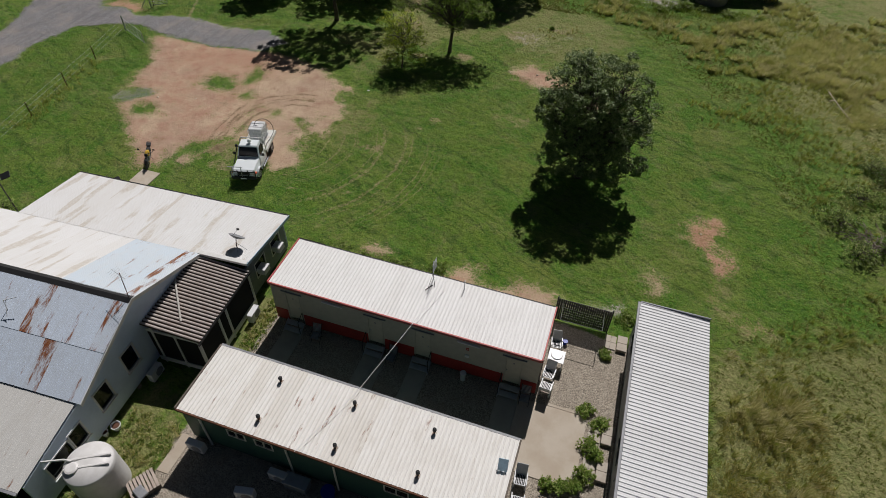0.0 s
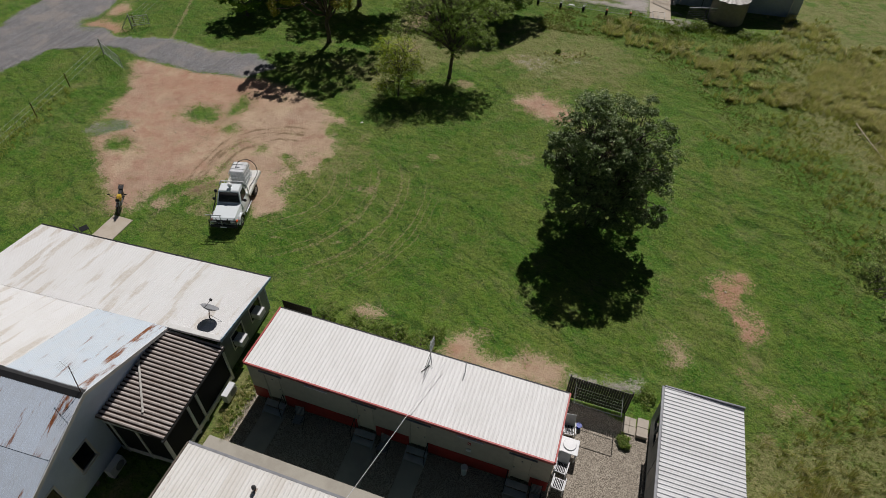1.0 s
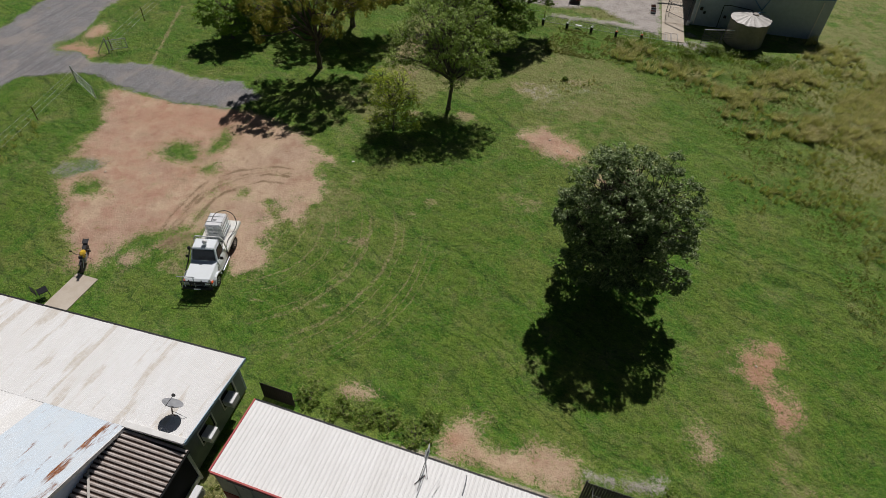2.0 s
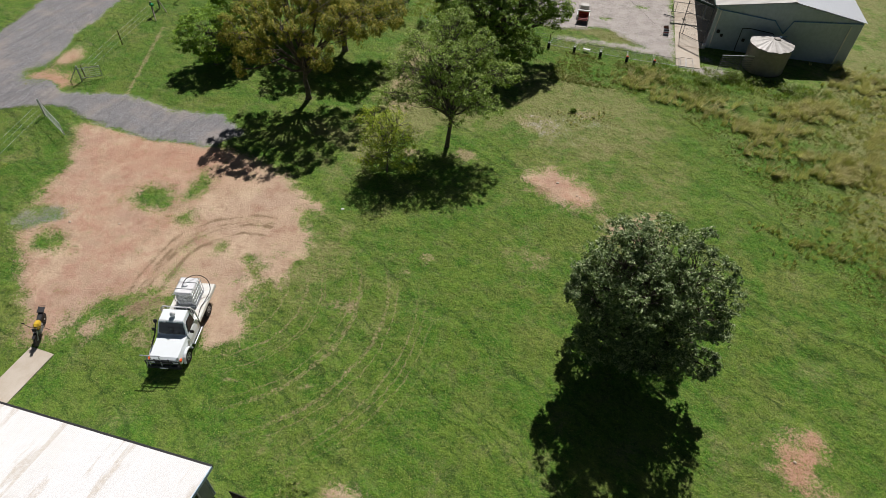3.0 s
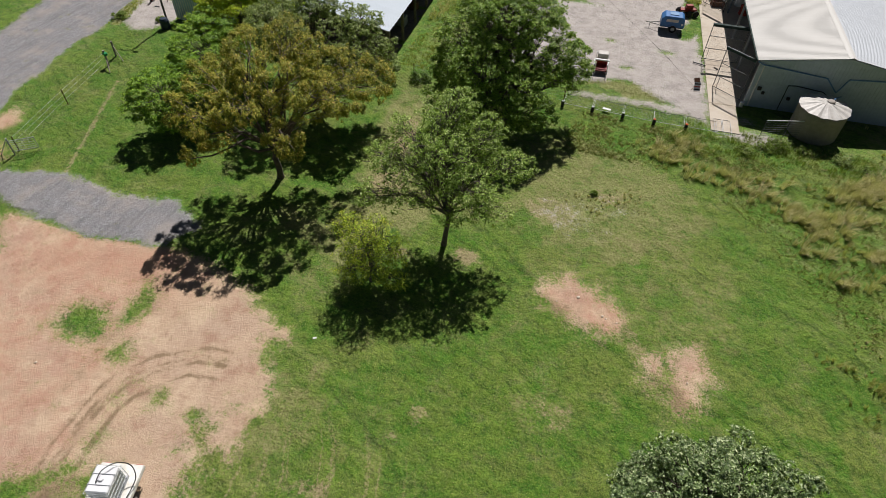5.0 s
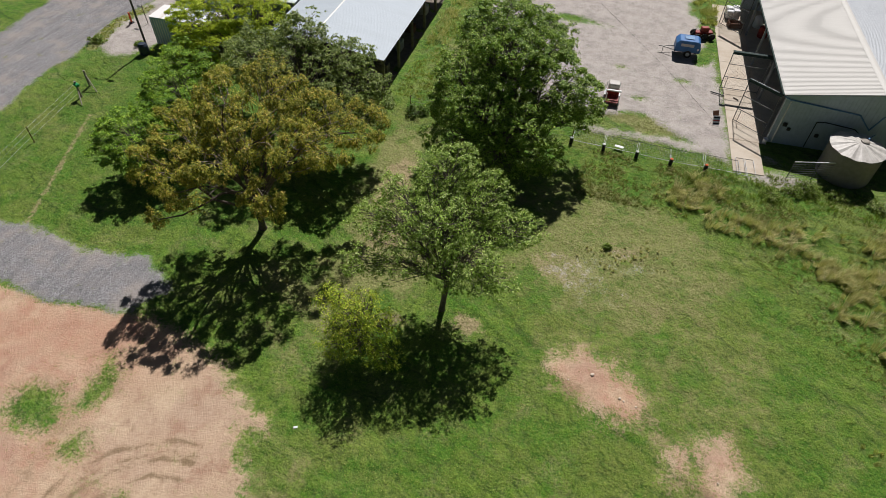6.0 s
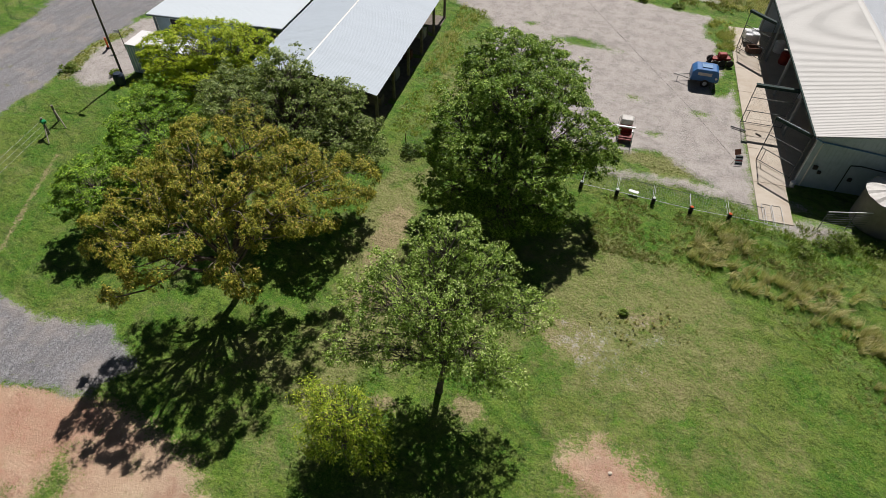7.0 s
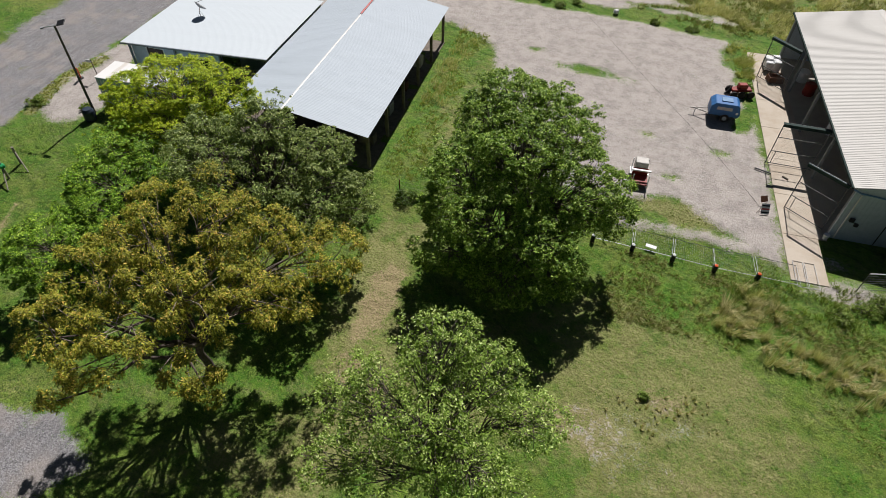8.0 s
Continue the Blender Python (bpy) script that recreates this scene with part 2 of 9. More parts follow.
def ground_stuff():
    """Lawn, bare dirt, gravel and straw, each where the plan's zones put it."""
    k = Nodes("ground")
    at = k.place()

    def layer(name):
        node = k.n("VertexColor")
        node.layer_name = name
        return k.n("SeparateColor", Color=node.outputs[0]).outputs

    a, b, e = layer("zone_a"), layer("zone_b"), layer("zone_c")
    n_big = k.noise(0.16, at, 5.0, 0.6)
    n_mid = k.noise(1.1, at, 5.0, 0.65)
    n_fine = k.noise(7.0, at, 5.0, 0.7)
    n_comb = k.noise(4.5, at, 5.0, 0.7)
    n_grit = k.noise(38.0, at, 3.0, 0.7)
    # mown grass: broad tones, worn yellow and lush patches, then the grain of the sward
    n_blade = k.noise(11.0, at, 4.0, 0.75)
    n_hair = k.noise(22.0, at, 3.0, 0.75)
    n_hum = k.noise(2.0, at, 5.0, 0.65)
    g = k.mix(k.ramp(n_mid, 0.34, 0.66), GRASS_MID, GRASS_LIGHT)
    g = k.mix(k.ramp(n_big, 0.44, 0.58, 0.0, 0.8), g, (0.200, 0.225, 0.055))
    g = k.mix(k.ramp(k.noise(0.32, at, 5.0, 0.62), 0.45, 0.56, 0.0, 0.9), g, (0.058, 0.180, 0.009))
    g = k.mix(k.ramp(k.noise(0.9, at, 5.0, 0.6), 0.50, 0.62, 0.0, 0.5), g, (0.155, 0.185, 0.045))
    g = k.mix(k.math('MULTIPLY', k.ramp(k.noise(0.5, at, 6.0, 0.7), 0.50, 0.68, 0.0, 0.7), k.ramp(n_fine, 0.36, 0.56)), g, STRAW)
    # hollows painted darker and tops lighter, as shade on the relief below
    g = k.mix(k.ramp(n_hum, 0.50, 0.64, 0.0, 0.55), g, GRASS_DARK)
    g = k.mix(k.ramp(n_hum, 0.36, 0.48, 0.5, 0.0), g, (0.165, 0.262, 0.030))
    g = k.mix(k.ramp(n_comb, 0.50, 0.64, 0.0, 0.5), g, GRASS_DARK)
    g = k.mix(k.ramp(n_comb, 0.35, 0.48, 0.6, 0.0), g, (0.172, 0.248, 0.034))
    # faint passes of the mower
    mown = k.noise(1.7, k.n("CombineXYZ", X=k.math('ADD', k.math('ADD', k.math('MULTIPLY', k.n("SeparateXYZ", Vector=at).outputs[0], 0.42), k.math('MULTIPLY', k.n("SeparateXYZ", Vector=at).outputs[1], 0.91)), k.math('MULTIPLY', n_big, 5.0))).outputs[0], 2.0, 0.6)
    g = k.mix(k.math('MULTIPLY', k.ramp(mown, 0.54, 0.62), k.ramp(n_mid, 0.35, 0.6, 0.2, 0.7)), g, GRASS_DARK)
    g = k.mix(k.math('MULTIPLY', k.ramp(mown, 0.46, 0.38), k.ramp(n_mid, 0.4, 0.65, 0.4, 0.0)), g, (0.20, 0.235, 0.07))
    # dark gaps between tufts and lit tips, likewise in the colour
    g = k.mix(k.ramp(n_blade, 0.50, 0.62, 0.0, 0.45), g, (0.030, 0.078, 0.008))
    g = k.mix(k.ramp(n_blade, 0.36, 0.47, 0.4, 0.0), g, (0.198, 0.266, 0.055))
    g = k.mix(k.ramp(n_hair, 0.52, 0.62, 0.0, 0.4), g, (0.022, 0.054, 0.007))
    g = k.mix(k.ramp(n_hair, 0.34, 0.45, 0.35, 0.0), g, (0.262, 0.312, 0.092))
    edge = k.math('SUBTRACT', n_fine, 0.5)
    mid_edge = k.math('SUBTRACT', n_mid, 0.5)

    def broken(m, amount=1.5, lo=0.30, hi=0.72):
        s = k.math('ADD', k.math('ADD', m, k.math('MULTIPLY', k.math('ADD', edge, mid_edge), amount)), k.math('MULTIPLY', k.math('SUBTRACT', n_hair, 0.5), 1.2))
        gate = k.ramp(m, 0.02, 0.12)
        return k.math('MULTIPLY', k.ramp(s, lo, hi), gate)

    straw = k.mix(k.ramp(n_fine, 0.32, 0.62), STRAW, STRAW_DARK)
    g = k.mix(k.math('MULTIPLY', k.math('MULTIPLY', broken(b[1], 1.8, 0.2, 0.65), 0.85), k.ramp(k.math('ADD', k.noise(0.75, at, 6.0, 0.68), k.math('MULTIPLY', k.math('SUBTRACT', b[1], 0.6), 0.4)), 0.40, 0.56, 0.25, 1.0)), g, straw)
    worn = k.mix(k.ramp(n_fine, 0.35, 0.7), (0.25, 0.20, 0.105), (0.40, 0.315, 0.19))
    g = k.mix(k.math('MULTIPLY', broken(b[2], 1.3, 0.3, 0.75), 0.85), g, worn)
    # turning circles worn into the lawn beside the ute
    px, py = k.n("SeparateXYZ", Vector=at).outputs[0], k.n("SeparateXYZ", Vector=at).outputs[1]

    def reach(cx, cy):
        dx, dy = k.math('ADD', px, -cx), k.math('ADD', py, -cy)
        return k.math('SQRT', k.math('ADD', k.math('MULTIPLY', dx, dx), k.math('MULTIPLY', dy, dy)))

    turn = k.math('ADD', reach(-8.2, 15.2), k.math('MULTIPLY', n_mid, 0.5))
    ring = k.ramp(k.noise(2.4, k.n("CombineXYZ", X=turn).outputs[0], 3.0, 0.6), 0.53, 0.60)
    ring = k.math('MULTIPLY', k.math('MULTIPLY', ring, k.ramp(reach(-1.2, 13.6), 3.5, 7.5, 1.0, 0.0)), k.ramp(n_fine, 0.38, 0.56))
    g = k.mix(k.math('MULTIPLY', ring, 0.6), g, worn)
    # dirt: pink where it is driven on, paler where it is dry, stones in it
    d = k.mix(k.ramp(n_mid, 0.35, 0.7), DIRT_PINK, DIRT_PALE)
    d = k.mix(k.math('MULTIPLY', e[1], 0.85), d, k.mix(k.ramp(n_fine, 0.35, 0.7), DIRT_PALE, (0.45, 0.325, 0.215)))
    d = k.mix(k.ramp(n_big, 0.35, 0.7, 0.0, 0.5), d, (0.40, 0.285, 0.225))
    n_pale = k.noise(0.45, at, 6.0, 0.68)
    d = k.mix(k.ramp(n_pale, 0.50, 0.64, 0.0, 0.7), d, (0.55, 0.420, 0.290))
    d = k.mix(k.ramp(n_pale, 0.34, 0.46, 0.7, 0.0), d, (0.33, 0.190, 0.130))
    d = k.mix(k.ramp(n_fine, 0.5, 0.72, 0.0, 0.3), d, (0.30, 0.175, 0.115))
    d = k.mix(k.ramp(k.noise(1.1, at, 7.0, 0.75), 0.50, 0.66, 0.0, 0.55), d, (0.31, 0.19, 0.130))
    d = k.mix(k.ramp(k.noise(4.5, at, 6.0, 0.75), 0.34, 0.46, 0.3, 0.0), d, (0.56, 0.45, 0.33))
    d = k.mix(k.ramp(n_grit, 0.56, 0.66, 0.0, 0.4), d, (0.60, 0.50, 0.40))
    d = k.mix(k.ramp(n_hair, 0.54, 0.64, 0.0, 0.25), d, (0.25, 0.155, 0.105))
    d = k.mix(k.ramp(n_grit, 0.40, 0.32, 0.0, 0.5), d, (0.22, 0.13, 0.09))
    d = k.mix(b[0], d, k.mix(k.ramp(n_fine, 0.3, 0.7), (0.36, 0.16, 0.10), (0.45, 0.25, 0.17)))
    d = k.mix(k.math('MULTIPLY', k.ramp(k.noise(0.7, at, 6.0, 0.7), 0.56, 0.74), k.ramp(n_fine, 0.42, 0.6)), d, k.mix(0.45, GRASS_MID, STRAW))
    g = k.mix(k.math('MULTIPLY', broken(e[2], 1.6, 0.35, 0.6), 0.75), g, k.mix(k.ramp(n_grit, 0.4, 0.6), (0.34, 0.33, 0.29), (0.52, 0.51, 0.46)))
    rut = k.mix(k.ramp(n_fine, 0.35, 0.7), (0.15, 0.105, 0.055), (0.27, 0.185, 0.115))
    d = k.mix(k.math('MULTIPLY', broken(b[2], 1.0, 0.15, 0.6), 0.9), d, rut)
    # thin turf where grass gives way to dirt
    stipple = k.math('SUBTRACT', k.math('ADD', n_hair, n_grit), 1.0)

    def ragged(m):
        s = k.math('ADD', m, k.math('MULTIPLY', k.math('ADD', k.math('ADD', edge, stipple), k.math('MULTIPLY', mid_edge, 0.7)), 1.5))
        return k.math('MULTIPLY', k.ramp(s, 0.40, 0.64), k.ramp(m, 0.02, 0.12))

    c = k.mix(ragged(a[0]), g, d)
    # crushed rock of the road and of the yards
    def stones(scale):
        node = k.n("TexVoronoi", Scale=scale)
        k.set(node.inputs["Vector"], at)
        return k.n("SeparateColor", Color=node.outputs["Color"]).outputs[0]

    sv = stones(22.0)
    r = k.mix(sv, (0.099, 0.099, 0.104), (0.339, 0.333, 0.344))
    r = k.mix(k.ramp(k.noise(1.5, k.stretch(at, (1.6, 0.16, 1.0)), 5.0, 0.7), 0.48, 0.62, 0.0, 0.6), r, (0.135, 0.131, 0.139))
    r = k.mix(k.ramp(n_fine, 0.52, 0.66, 0.0, 0.55), r, (0.099, 0.095, 0.094))
    r = k.mix(k.ramp(n_grit, 0.58, 0.68, 0.0, 0.5), r, (0.421, 0.410, 0.411))
    r = k.mix(k.ramp(n_mid, 0.4, 0.75, 0.0, 0.45), r, (0.257, 0.234, 0.216))
    r = k.mix(k.ramp(k.noise(0.35, at, 5.0), 0.48, 0.66, 0.0, 0.45), r, (0.351, 0.302, 0.261))
    r = k.mix(k.ramp(k.noise(0.6, at, 6.0, 0.7), 0.60, 0.72, 0.0, 0.7), r, (0.187, 0.194, 0.078))
    c = k.mix(ragged(a[1]), c, r)
    y = k.mix(sv, (0.218, 0.196, 0.179), (0.458, 0.431, 0.404))
    y = k.mix(k.ramp(n_mid, 0.35, 0.7, 0.0, 0.5), y, (0.403, 0.354, 0.314))
    y = k.mix(k.ramp(k.noise(0.3, at, 5.0), 0.42, 0.66, 0.0, 0.5), y, (0.294, 0.267, 0.247))
    y = k.mix(k.ramp(n_fine, 0.50, 0.68, 0.0, 0.65), y, (0.185, 0.164, 0.151))
    y = k.mix(k.ramp(n_fine, 0.30, 0.44, 0.5, 0.0), y, (0.545, 0.501, 0.472))
    y = k.mix(k.ramp(k.noise(1.7, at, 6.0, 0.72), 0.48, 0.68, 0.0, 0.5), y, (0.257, 0.223, 0.208))
    y = k.mix(k.ramp(k.noise(0.8, at, 6.0, 0.7), 0.40, 0.58, 0.0, 0.55), y, (0.475, 0.431, 0.399))
    y = k.mix(k.ramp(k.noise(5.0, at, 5.0, 0.75), 0.54, 0.66, 0.0, 0.55), y, (0.218, 0.202, 0.191))
    c = k.mix(ragged(a[2]), c, y)
    pv = stones(30.0)
    p = k.mix(k.ramp(pv, 0.1, 0.9), (0.17, 0.145, 0.115), (0.52, 0.46, 0.375))
    p = k.mix(k.ramp(n_mid, 0.38, 0.7, 0.0, 0.6), p, (0.30, 0.26, 0.21))
    c = k.mix(broken(e[0], 0.8), c, p)
    turf = k.math('SUBTRACT', 1.0, k.math('MINIMUM', 0.85, k.math('ADD', k.math('ADD', a[0], a[1]), k.math('ADD', a[2], e[0]))))
    swell = k.math('MULTIPLY', turf, k.math('ADD', k.math('MULTIPLY', n_hum, -3.4), k.math('MULTIPLY', n_comb, -2.2)))
    h = k.math('ADD', k.math('ADD', k.math('MULTIPLY', n_fine, 0.5), k.math('MULTIPLY', n_blade, -0.7)), k.math('MULTIPLY', n_grit, 0.4))
    h = k.math('ADD', h, swell)
    k.bump(h, 0.8, 0.075)
    return k.end(c, 0.95)


GRASS_DARK, GRASS_MID, GRASS_LIGHT = (0.024, 0.066, 0.007), (0.082, 0.178, 0.014), (0.156, 0.245, 0.032)
STRAW, STRAW_DARK = (0.345, 0.310, 0.145), (0.165, 0.178, 0.058)
DIRT_PINK, DIRT_PALE = (0.425, 0.235, 0.162), (0.52, 0.390, 0.258)


def ribbed_brown():
    """Old blotched brown roof: sunlit crests painted pale, shaded pans painted dark."""
    k = Nodes("brown_lit_crest_roof")
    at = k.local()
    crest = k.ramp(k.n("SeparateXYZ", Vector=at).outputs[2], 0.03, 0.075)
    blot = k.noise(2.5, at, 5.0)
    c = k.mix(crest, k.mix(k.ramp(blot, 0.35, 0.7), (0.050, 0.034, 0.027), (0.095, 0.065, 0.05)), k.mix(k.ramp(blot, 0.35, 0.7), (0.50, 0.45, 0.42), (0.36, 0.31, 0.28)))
    k.bump(k.noise(60.0, at, 2.0), 0.05, 0.003)
    return k.end(c, 0.8)


